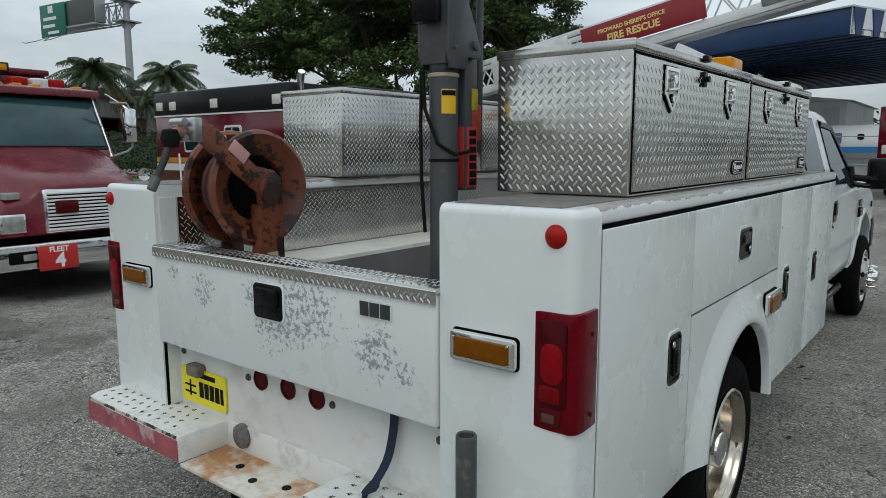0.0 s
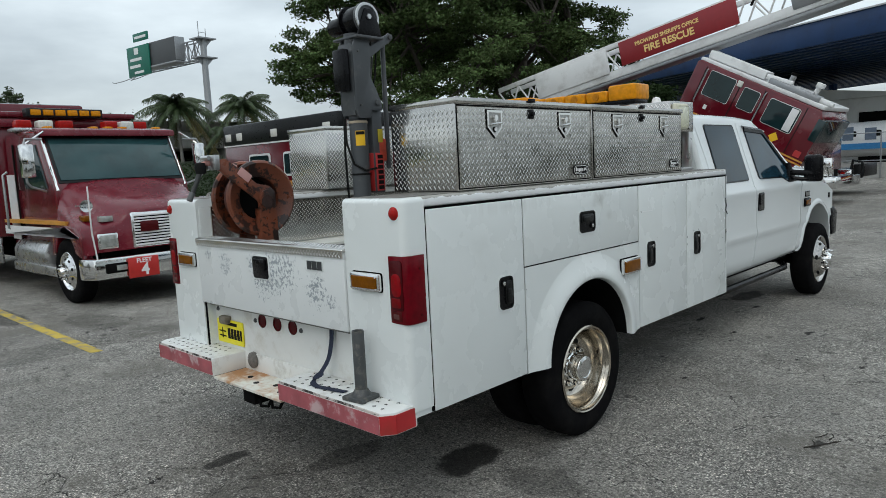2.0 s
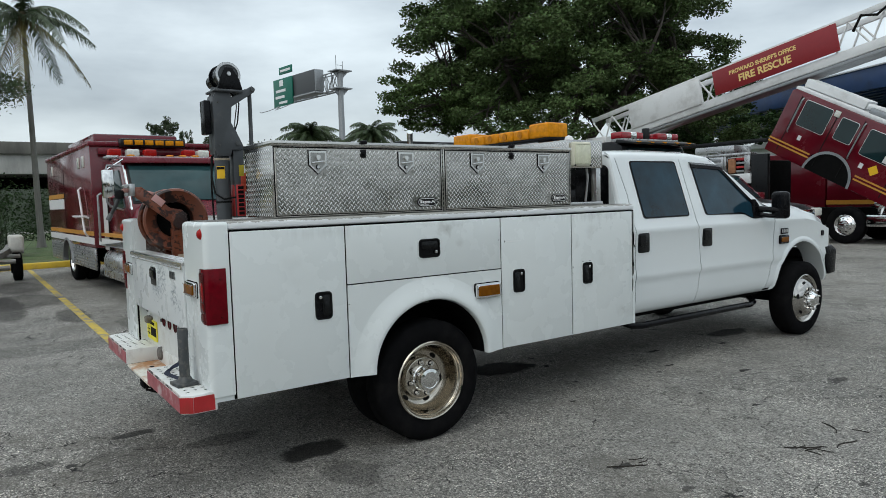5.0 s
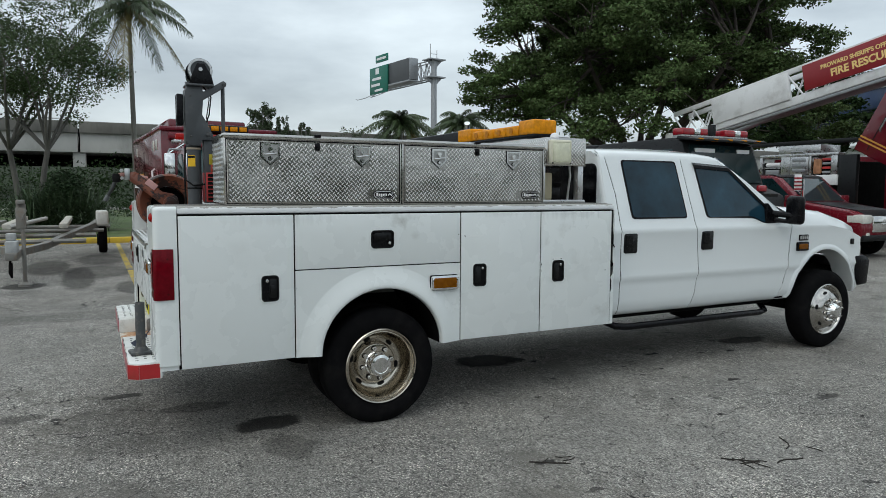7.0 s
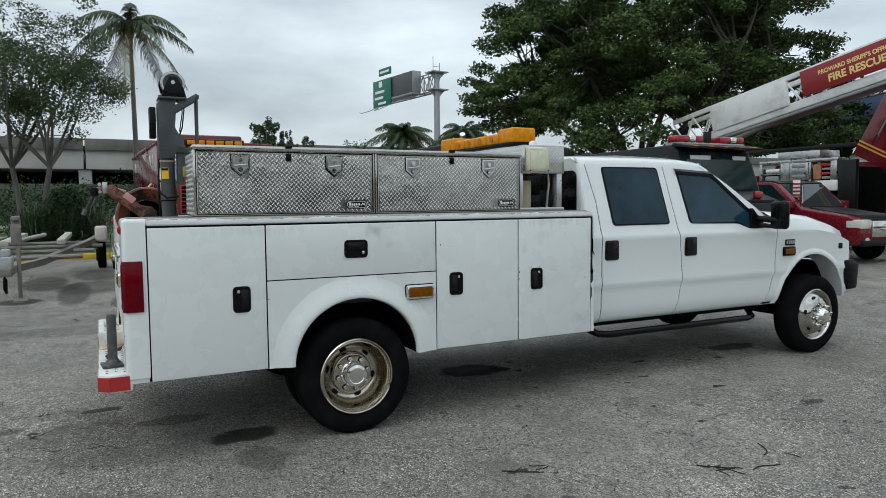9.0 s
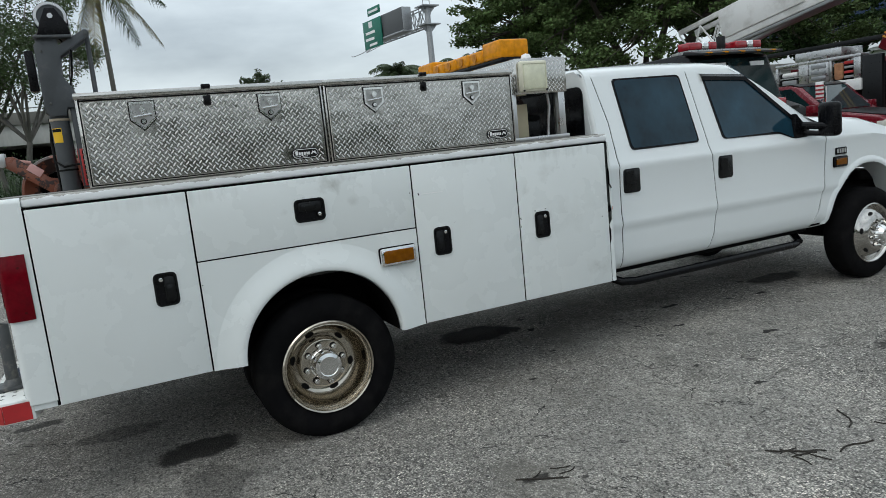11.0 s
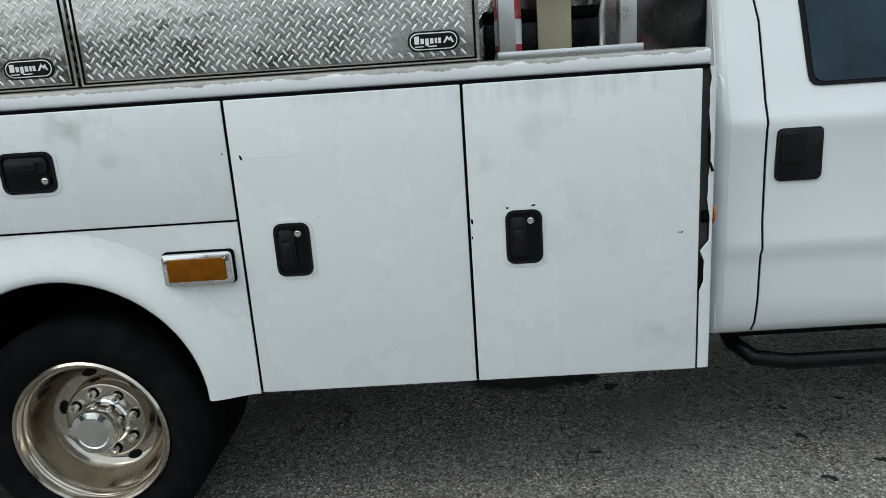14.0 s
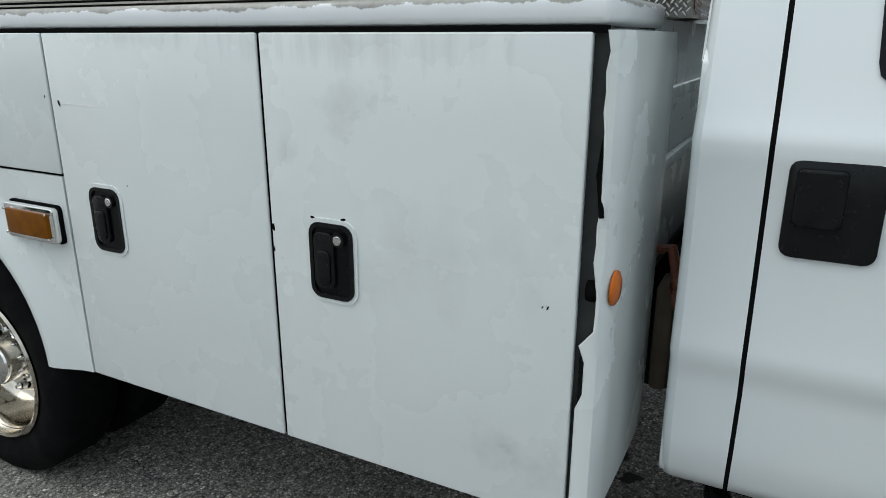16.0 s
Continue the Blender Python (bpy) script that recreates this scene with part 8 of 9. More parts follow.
# a short bonnet: the cab stands well forward over the front axle
KNOTS = [(-9.3, -9.3), (-3.72, -3.60), (-1.82, -1.42), (-1.10, -0.96), (-0.60, -0.58), (0.2, 0.2)]
for ob in rt.children:
    if not ob.name.startswith("wheel") and ob.type == "MESH":
        for o in (ob, *ob.children):
            for v in o.data.vertices:
                v.co.x = float(np.interp(v.co.x, [k[0] for k in KNOTS], [k[1] for k in KNOTS]))

# ambulance with a black roof band
am = thing("ambulance", (-6.9, 8.62, 0), 1.0, label="red box ambulance with a black roof band", category="ambulance")
part("body", bx(-7.0, -2.1, -1.22, 1.22, 0.62, 2.52, 0.04), FIRERED, am)
part("roof_band", bx(-7.02, -2.08, -1.235, 1.235, 2.46, 3.0, 0.05), VBLACK, am)
part("cab_roof_band", bx(-2.1, -0.6, -1.05, 1.05, 2.40, 2.86, 0.10), VBLACK, am)
part("stripe_line", bx(-7.0, -2.1, -1.242, -1.23, 2.44, 2.475), STRIPE, am)
part("gold_stripe", bx(-7.0, -2.1, -1.238, -1.22, 1.38, 1.50), GOLD, am)
part("white_stripe", bx(-7.0, -2.1, -1.238, -1.22, 1.2, 1.36), STRIPE, am)
for x in (-6.75, -6.2, -4.6, -2.5):
    part("roof_lamp", bx(x - 0.13, x + 0.13, -1.26, -1.22, 2.58, 2.78, 0.02), CLEARLENS, am)
for x0, x1 in ((-5.75, -4.90), (-4.22, -3.72)):
    wf = part("window_trim", prism(rrect(x0 - 0.05, x1 + 0.05, 1.62, 2.20, 0.08), "y", -1.245, -1.215), STRIPE, am)
    part("window", prism(rrect(x0, x1, 1.67, 2.15, 0.06), "y", -1.255, -1.22), WINDOW, wf)
part("window_bar", bx(-3.98, -3.96, -1.258, -1.25, 1.68, 2.14), STRIPE, am)
part("cab", prism([(-2.1, 0.6), (-2.1, 2.45), (-0.9, 2.45), (-0.35, 1.6), (1.0, 1.35), (1.05, 0.6)], "y", -1.0, 1.0, 0.06), FIRERED, am)
part("cab_window", prism([(-1.9, 1.6), (-1.9, 2.25), (-1.0, 2.25), (-0.6, 1.6)], "y", -1.02, -0.98), WINDOW, am)
part("exhaust_stack", tube([(-1.98, -1.05, 1.0), (-1.98, -1.05, 2.9), (-1.94, -1.08, 3.05), (-1.84, -1.14, 3.18)], 0.07, 12), CHROME, am, "chrome exhaust stack")
for s in (-1, 1):
    side_wheel(am, -0.2, s * 0.98, s, 0.45, 0.25, False)
    side_wheel(am, -5.1, s * 1.0, s, 0.45, 0.25, True, True)
part("chassis", bx(-6.9, 0.8, -0.8, 0.8, 0.35, 0.65), DARK, am)

# black tow truck with beacons
BEACONRED = mat("red_beacon_lens", (0.30, 0.010, 0.018), 0.15, var=0.3, scale=12, coat=0.6)
dk = thing("tow_truck", (-4.6, 12.1, 0), 0.0, label="black crew-cab heavy truck with red roof beacons", category="truck")
part("cab", prism([(-3.9, 0.7), (-3.9, 2.62), (-3.6, 2.78), (-1.2, 2.80), (-0.9, 2.70), (-0.55, 1.75), (-0.02, 1.55), (0.06, 0.7)], "y", -1.12, 1.12, 0.06), VBLACK, dk)
part("windscreen", prism([(-0.87, 2.62), (-0.55, 1.80), (-0.52, 1.81), (-0.84, 2.64)], "y", -0.98, 0.98), mat("teal_windscreen", (0.010, 0.022, 0.024), 0.06, var=0.5, scale=1.6, spec=0.5), dk, "dark teal windscreen")
part("sun_visor", prism([(-1.05, 2.76), (-0.56, 2.70), (-0.56, 2.745), (-1.0, 2.83)], "y", -1.15, 1.15, 0.01), VBLACK, dk)
for x0, x1 in ((-3.5, -2.55), (-2.3, -1.15)):
    part("side_window", bx(x0, x1, -1.135, -1.10, 1.85, 2.55, 0.01), WINDOW, dk)
part("side_trim", bx(-3.9, -0.6, -1.14, -1.12, 1.15, 1.6), DARK, dk)
for y0 in (-0.52, 0.42):
    part("strobe_lamp", bx(-0.12, -0.02, y0 - 0.12, y0 + 0.12, 1.62, 1.76, 0.03, 3), BEACONRED, dk)
part("sleeper", bx(-5.7, -4.0, -1.0, 1.0, 0.8, 2.80, 0.10), VBLACK, dk)
for y0, y1, mt_ in ((-1.02, -0.66, BEACONRED), (-0.65, -0.46, CHROME), (-0.45, -0.24, BEACONRED), (0.30, 0.62, BEACONRED), (0.64, 0.82, CHROME), (0.83, 1.05, BEACONRED)):
    part("beacon_module", bx(-1.30, -0.98, y0, y1, 2.855, 3.01, 0.035, 3), mt_, dk)
part("beacon_bar", bx(-1.30, -1.0, -1.0, 1.05, 2.80, 2.86), PANELALU, dk)
part("horn_can", cyl((-1.2, 0.1, 2.98), "z", 0.09, 0.30, 16, bev=0.01), VBLACK, dk)
for i in range(5):
    part("clearance_lamp", bx(-0.66, -0.56, -0.9 + i * 0.45 - 0.07, -0.9 + i * 0.45 + 0.07, 2.70, 2.76, 0.015), AMBERBAR, dk)
bars([(-0.85, -0.25, 2.46, 2.56), (0.45, 0.85, 2.46, 2.56)], "x", -0.80, -0.775, STRIPE, dk)
part("bonnet_top", prism([(-0.55, 1.72), (-0.02, 1.50), (0.0, 1.58), (-0.55, 1.80)], "y", -0.9, 0.9, 0.02), VBLACK, dk)
for s in (-1, 1):
    side_wheel(dk, -0.60, s * 1.0, s, 0.50, 0.26, False)
    side_wheel(dk, -5.2, s * 1.0, s, 0.50, 0.26, True, True)
part("chassis", bx(-8.0, 0.0, -0.8, 0.8, 0.35, 0.8), DARK, dk)
part("deck", bx(-8.4, -5.7, -1.15, 1.15, 0.85, 1.2, 0.03), VBLACK, dk)

# dark red sport utility
su = thing("sport_utility_car", (-4.48, 16.86, 0), 0.0, label="dark red sport utility car with black bonnet panel", category="car")
SUVRED = mat("dark_red_metallic", (0.145, 0.008, 0.016), 0.25, var=0.08, coat=0.3, spec=0.3)
sec = [(-5.1, 0.55), (-5.15, 1.05), (-4.95, 1.30), (-4.55, 1.92), (-4.3, 1.97), (-2.6, 1.96), (-2.35, 1.90), (-1.62, 1.28), (-0.35, 1.10), (-0.06, 0.98), (0.0, 0.70), (-0.05, 0.45), (-0.4, 0.42)]
part("body", prism(sec + [(-0.55, 0.45), (-0.62, 0.72), (-0.98, 0.90), (-1.36, 0.72), (-1.42, 0.42), (-3.6, 0.42), (-3.66, 0.72), (-4.02, 0.90), (-4.4, 0.72), (-4.46, 0.5)], "y", -0.98, 0.98, 0.05), SUVRED, su)
part("windscreen", prism([(-2.36, 1.86), (-1.68, 1.30), (-1.64, 1.32), (-2.32, 1.89)], "y", -0.80, 0.80), WINDOW, su)
part("side_glass", prism([(-4.6, 1.30), (-4.40, 1.88), (-2.50, 1.88), (-1.80, 1.30)], "y", -0.99, -0.95), WINDOW, su)
part("bonnet_scoop", prism([(-1.62, 1.275), (-0.35, 1.10), (-0.10, 0.99), (-0.10, 1.01), (-0.35, 1.125), (-1.62, 1.30)], "y", -0.66, 0.66, 0.008), VBLACK, su)
for s in (-1, 1):
    part("headlamp", bx(-0.42, 0.01, s * 0.62, s * 0.985, 0.82, 1.03, 0.04), CLEARLENS, su)
    part("fog_lamp", cyl((-0.02, s * 0.75, 0.56), "x", 0.06, 0.05, 16), CLEARLENS, su)
    side_wheel(su, -0.98, s * 0.86, s, 0.40, 0.25, False, rim=0.25)
    side_wheel(su, -4.02, s * 0.86, s, 0.40, 0.25, False, rim=0.25)
    part("mirror", bx(-1.95, -1.75, s * 1.0, s * 1.22, 1.28, 1.46, 0.03), SUVRED, su)
flag_red = mat("flag_red", (0.30, 0.02, 0.03), 0.8)
part("flag_staff", tube([(-1.64, -0.96, 0.98), (-1.64, -0.96, 1.99)], 0.012, 6), CHROME, su)
fg = part("flag", bx(-1.86, -1.65, -0.97, -0.95, 1.57, 1.97, 0.004), WHITELAB, su, "small hanging striped flag")
for k in range(4):
    part("stripe", bx(-1.86, -1.65, -0.98, -0.95, 1.59 + 0.09 * k, 1.63 + 0.09 * k, 0.002), flag_red, fg)
part("roof_panel", prism([(-4.40, 1.955), (-2.55, 1.955), (-2.34, 1.905), (-2.36, 1.93), (-2.56, 1.985), (-4.40, 1.985)], "y", -0.9, 0.9, 0.006), VBLACK, su)
su.scale = (1.0, 1.0, 1.05)
part("grille", bx(-0.08, 0.015, -0.58, 0.58, 0.62, 1.0, 0.02), CHROME, su)
part("lower_bumper", bx(-0.25, 0.02, -0.95, 0.95, 0.42, 0.56, 0.03), VBLACK, su)
flg = thing("small_flag", (-6.22, 16.13, 0), label="small drooping striped flag on a car window staff", category="flag")
part("staff", tube([(0, 0, 1.18), (-0.015, 0, 1.95)], 0.011, 6), STRIPE, flg)
for i in range(7):
    k = 0.028 * i
    part("stripe", prism([(-0.012 - k, 1.80 - k * 0.9), (-0.012 - k - 0.028, 1.80 - k * 0.9 - 0.025), (-0.055 - k, 1.45 - k * 0.3), (-0.025 - k, 1.46 - k * 0.3)], "y", -0.004 - 0.006 * (i % 2), 0.004), REDLAB if i % 2 == 0 else STRIPE, flg)
part("canton", prism([(-0.012, 1.82), (-0.13, 1.70), (-0.145, 1.60), (-0.022, 1.68)], "y", -0.016, -0.012), mat("navy_canton", (0.02, 0.03, 0.10), 0.7), flg)

# ladder truck: body, turntable, raised ladder, cab tilted forward
lt = thing("ladder_truck", (0, 20.55, 0), label="red ladder platform truck with tilted cab and white raised ladder", category="fire truck")
part("body", bx(-16.5, -10.2, -1.25, 1.25, 0.65, 2.35, 0.05), FIRERED, lt)
part("pump_house", bx(-10.2, -7.4, -1.15, 1.15, 0.7, 2.55, 0.05), DARK, lt)
part("chassis", bx(-16.5, -2.6, -0.6, 0.6, 0.5, 1.0), DARK, lt)
part("equipment_box", bx(-9.43, -7.98, -1.25, -0.3, 2.76, 3.06, 0.02), PANELALU, lt, "bright metal equipment box")
part("box_handle", tube([(-8.95, -1.27, 2.80), (-8.90, -1.32, 2.86), (-8.55, -1.32, 2.86), (-8.50, -1.27, 2.80)], 0.02, 6), STEEL, lt)
part("locker_head", bx(-10.1, -7.4, -1.28, -0.9, 2.70, 2.80, 0.015), PANELALU, lt)
part("locker_sill", bx(-10.1, -7.38, -1.34, -0.9, 1.82, 2.13, 0.02), WHITEFIRE, lt)
for x0, x1 in ((-10.08, -9.98), (-9.30, -8.98), (-8.33, -8.26), (-7.62, -7.42)):
    part("locker_post", bx(x0, x1, -1.28, -1.16, 2.12, 2.71, 0.01), PANELALU, lt)
part("locker_door", bx(-8.96, -8.34, -1.30, -1.25, 2.15, 2.70, 0.02), PANELALU, lt)
for z0 in (2.22, 2.38, 2.54):
    part("door_panel", bx(-8.88, -8.42, -1.312, -1.296, z0, z0 + 0.11, 0.012), STEEL, lt)
part("locker_shelf", bx(-9.96, -9.32, -1.22, -1.12, 2.36, 2.40), PANELALU, lt)
part("stowed_case", bx(-9.90, -9.40, -1.24, -1.14, 2.16, 2.32, 0.03), STEEL, lt)
part("stowed_roll", cyl((-9.62, -1.18, 2.48), "x", 0.07, 0.50, 14), STRIPE, lt)
part("stowed_sack", bx(-8.22, -7.96, -1.26, -1.15, 2.16, 2.62, 0.06, 3), mat("tan_canvas", (0.34, 0.16, 0.08), 0.8, var=0.35, scale=9), lt)
for k in range(4):
    part("stowed_tool", bx(-7.92, -7.66, -1.24, -1.17, 2.18 + 0.13 * k, 2.25 + 0.13 * k, 0.01), REDLAB if k % 2 else STEEL, lt)
part("side_panel", bx(-7.40, -6.85, -1.27, -1.10, 0.75, 2.72, 0.03), VBLACK, lt)
part("black_rail", bx(-12.0, -6.9, -1.2, -1.1, 3.08, 3.20, 0.01), VBLACK, lt)
for x0 in (-16.2, -14.4, -12.2):
    part("locker_door", bx(x0, x0 + 1.5, -1.275, -1.245, 0.8, 2.2, 0.02), PANELALU, lt)
part("turntable", lathe([(0, 2.35), (1.0, 2.35), (1.0, 2.75), (0.6, 3.0), (0, 3.0)], Matrix.Translation((-14.6, 0, 0)), 24), STEEL, lt)
part("pedestal", bx(-15.1, -14.1, -0.55, 0.55, 2.9, 3.9, 0.05), WHITEFIRE, lt)
for s in (-1, 1):
    for x in (-4.6, -12.6, -13.9):
        side_wheel(lt, x, s * 1.05, s, 0.53, 0.30, x < -5, x < -5)
SL = 0.187
LA = math.degrees(math.atan(SL))
lad = part("ladder_side", bx(1.6, 4.75, -0.50, -0.38, -0.40, 0.50, 0.02), WHITEFIRE, lt, "white boxed ladder base")
LM = Matrix.Translation((-14.4, 0.0, 4.15)) @ Matrix.Rotation(radians(-LA), 4, "Y")
lad.matrix_local = LM


def lpart(name, bm, material, label=""):
    o = part(name, bm, material, lt, label)
    o.matrix_local = LM
    return o


for s in (-1, 1):
    lpart("lower_chord", bx(-0.5, 17.2, s * 0.45, s * 0.34, -0.62, -0.34, 0.02), WHITEFIRE)
    lpart("upper_chord", bx(-0.3, 12.0, s * 0.45, s * 0.36, 0.42, 0.60, 0.02), WHITEFIRE)
    for i in range(24):
        x0 = -0.3 + i * 0.5
        if 1.4 < x0 < 4.2 or 5.4 < x0 < 8.9:
            continue
        lpart("lattice_bar", tube([(x0, s * 0.41, -0.42 if i % 2 else 0.42), (x0 + 0.5, s * 0.41, 0.42 if i % 2 else -0.42)], 0.032, 6), WHITEFIRE)
    lpart("mid_chord", bx(5.0, 17.2, s * 0.33, s * 0.25, -0.42, -0.30, 0.02), WHITEFIRE)
lpart("underside_rail", bx(0.2, 13.0, -0.30, 0.30, -0.72, -0.63, 0.01), STEEL)
lpart("underside_pipe", bx(0.2, 13.5, -0.42, -0.34, -0.74, -0.62, 0.02), STEEL)
for i in range(30):
    lpart("rung", tube([(0.2 + i * 0.5, -0.38, -0.45), (0.2 + i * 0.5, 0.38, -0.45)], 0.03, 6), STEEL)
lpart("lift_cylinder", tube([(-0.2, -0.25, -1.1), (4.4, -0.25, -0.62)], 0.12, 12), STEEL)
sgn = lpart("name_board", bx(5.30, 9.40, -0.52, -0.46, -0.30, 0.52, 0.01), mat("deep_red_board", (0.25, 0.012, 0.018), 0.4, var=0.06), "dark red name board")
LTXT = mat("cream_lettering", (0.80, 0.58, 0.22), 0.5)
words("BROWARD SHERIFF'S OFFICE", 0.185, Matrix.Translation((7.05, -0.525, 0.26)) @ FACE_BACK, LTXT, sgn, squeeze=0.95)
words("FIRE RESCUE", 0.32, Matrix.Translation((7.10, -0.525, -0.02)) @ FACE_BACK, LTXT, sgn)
pf = lpart("platform_basket", bx(12.0, 15.6, -0.95, 0.95, 0.05, 1.05, 0.10), WHITEFIRE, "white rescue platform basket")
lpart("platform_floor", bx(11.6, 15.8, -0.8, 0.8, -0.25, 0.02, 0.04), STEEL)
lpart("basket_rail", tube([(12.0, -0.95, 1.1), (12.0, -0.95, 1.5), (15.6, -0.95, 1.5), (15.6, -0.95, 1.1)], 0.04, 8), STEEL)
lpart("basket_bracket", bx(10.9, 12.1, -0.5, 0.5, -0.5, 0.35, 0.08), STEEL)
lpart("hose_bundle", tube([(9.8, -0.45, 0.1), (10.1, -0.5, 0.45), (10.5, -0.5, 0.30), (10.9, -0.48, 0.5), (11.3, -0.45, 0.1)], 0.04, 8), INK)

# its tilted cab, built level and then pitched about the front
CM = Matrix.Translation((-3.256, 0.0, 0.878)) @ Matrix.Rotation(radians(28), 4, "Y") @ Matrix.Diagonal((0.95, 1, 1, 1))
cabt = part("tilted_cab", prism([(0.0, 0.0), (0.0, 1.05), (-0.12, 1.75), (-0.25, 1.92), (-4.35, 1.98), (-4.45, 1.90), (-4.45, 0.0), (-3.05, 0.0), (-2.98, 0.40), (-2.65, 0.66), (-2.25, 0.72), (-1.85, 0.62), (-1.55, 0.30), (-1.50, 0.0)], "y", -1.25, 1.25, 0.04), FIRERED, lt, "red crew cab tilted forward")
cabt.matrix_local = CM


def cpart(name, bm, material, label=""):
    o = part(name, bm, material, cabt, label)
    return o


cpart("roof_cap", bx(-4.4, -0.2, -1.22, 1.22, 1.93, 2.06, 0.04), WHITEFIRE)
cpart("roof_light_bar", bx(-4.3, -2.3, -1.0, -0.4, 2.08, 2.32, 0.03), WHITEFIRE)
cpart("roof_vent", bx(-2.1, -0.5, -1.15, -0.6, 2.05, 2.22, 0.04), STEEL)
cpart("roof_tube", tube([(-2.25, -0.95, 2.20), (-1.45, -0.95, 2.26)], 0.085, 12), WHITEFIRE)
cpart("roof_tube", tube([(-1.30, -0.95, 2.20), (-0.75, -0.95, 2.22)], 0.075, 12), STEEL)
cpart("roof_tube", tube([(-0.60, -0.95, 2.14), (-0.10, -0.95, 2.12)], 0.075, 12), WHITEFIRE)
cpart("roof_stack", cyl((-1.55, -0.9, 2.34), "z", 0.085, 0.30, 14, bev=0.01), STEEL)
cpart("stack_cap", cyl((-1.55, -0.9, 2.52), "z", 0.10, 0.08, 14, bev=0.02), DARK)
cpart("roof_mast", tube([(-0.78, -0.9, 2.10), (-0.72, -0.9, 2.46)], 0.075, 10), WHITEFIRE)
cpart("mast_head", bx(-0.82, -0.60, -1.0, -0.8, 2.42, 2.56, 0.02), WHITEFIRE)
cpart("window_blind", bx(-1.02, -0.79, -1.276, -1.265, 1.03, 1.70, 0.01), STRIPE)
cpart("side_lamp", bx(-2.90, -2.72, -1.28, -1.25, 1.66, 1.84, 0.02), CLEARLENS)
for x0, x1, z0, z1 in ((-3.85, -2.95, 1.05, 1.80), (-2.62, -2.08, 1.10, 1.72), (-1.72, -0.75, 1.00, 1.72)):
    tr_ = cpart("window_trim", prism(rrect(x0 - 0.015, x1 + 0.015, z0 - 0.015, z1 + 0.015, 0.07), "y", -1.262, -1.24), STRIPE)
    part("window", prism(rrect(x0, x1, z0, z1, 0.06), "y", -1.272, -1.24), WINDOW, cabt)
cpart("corner_glass", bx(-0.20, 0.02, -1.265, -1.0, 1.05, 1.70, 0.02), WINDOW)
cpart("windscreen", bx(-0.06, 0.03, -1.15, 1.15, 1.05, 1.72, 0.02), WINDOW)
for x in (-4.05, -2.78, -0.62, -1.98):
    cpart("door_line", bx(x - 0.012, x + 0.012, -1.258, -1.248, 0.15, 1.85), INK)
for x in (-3.98, -1.93):
    cpart("grab_rail", tube([(x, -1.25, 0.75), (x, -1.31, 0.80), (x, -1.31, 1.75), (x, -1.25, 1.80)], 0.022, 8), STEEL)
for z in (0.30, 0.40):
    cpart("gold_stripe", bx(-4.45, -3.0, -1.262, -1.249, z, z + 0.045), GOLD)
    cpart("gold_stripe", bx(-1.5, 0.0, -1.262, -1.249, z, z + 0.045), GOLD)
cpart("hazard_diamond", prism([(-1.20, 0.66), (-1.04, 0.50), (-1.20, 0.34), (-1.36, 0.50)], "y", -1.264, -1.249, m=Matrix.Translation((0.08, 0, 0.24))), YELLOWLAB, "yellow hazard diamond")
for x in (-3.6, -1.55):
    cpart("white_square", bx(x, x + 0.11, -1.262, -1.249, 0.66, 0.80), STRIPE)
cpart("flag_sticker", bx(-0.36, -0.16, -1.262, -1.249, 0.50, 0.68), REDLAB)
cpart("arch_trim", grid([[(-2.27 + r_ * math.cos(a), -1.268, 0.0 + r_ * 0.98 * math.sin(a)) for r_ in (0.70, 0.78)] for a in [math.pi * k / 20 for k in range(21)]]), STEEL)
cpart("wheel_house", prism([(-2.27 + 0.70 * math.cos(a), 0.70 * math.sin(a)) for a in [math.pi * k / 16 for k in range(17)]], "y", -1.24, -0.5), DARK)
part("front_bumper", bx(-4.0, -2.15, -1.27, 1.27, 0.50, 0.82, 0.03), CHROME, lt, "wide chrome bumper")
hz_ = bmesh.new()
for x0, z0, r0, ln_ in ((-3.70, 1.10, 0.11, 0.30), (-3.42, 1.28, 0.09, 0.26), (-3.18, 1.06, 0.12, 0.34), (-2.90, 1.26, 0.08, 0.25), (-2.66, 1.02, 0.10, 0.30), (-3.45, 0.95, 0.07, 0.2), (-2.45, 1.20, 0.07, 0.22)):
    cyl((x0, -1.05, z0), "y", r0, ln_, 14, bev=0.012, bm=hz_)
    cyl((x0, -1.05 - ln_ * 0.55, z0), "y", r0 * 1.15, 0.05, 14, bev=0.008, bm=hz_)
tube([(-3.75, -0.95, 0.84), (-3.70, -1.0, 1.05), (-3.40, -1.0, 1.40), (-2.9, -1.0, 1.42), (-2.5, -1.0, 1.15), (-2.45, -0.95, 0.84)], 0.045, 8, bm=hz_)
bx(-3.85, -2.35, -0.98, -0.75, 0.84, 1.36, 0.03, bm=hz_)
part("pump_inlet", hz_, CHROME, lt, "chrome pump inlet cluster")

# engine beyond, and the red ambulance at the yard's end
e2 = thing("fire_engine", (-3.95, 25.6, 0), label="red and white fire engine with big windscreen", category="fire truck")
part("cab", bx(-3.6, 0.0, -1.25, 1.25, 0.6, 2.0, 0.05), FIRERED, e2)
part("upper_cab", bx(-3.6, -0.02, -1.23, 1.23, 1.98, 3.0, 0.06), WHITEFIRE, e2)
part("windscreen", bx(-0.08, 0.03, -1.15, 1.15, 1.75, 2.75, 0.03), mat("pale_windscreen", (0.16, 0.24, 0.26), 0.1, spec=0.7), e2)
part("side_window", bx(-1.6, -0.35, -1.27, -1.2, 1.75, 2.7, 0.03), WINDOW, e2)
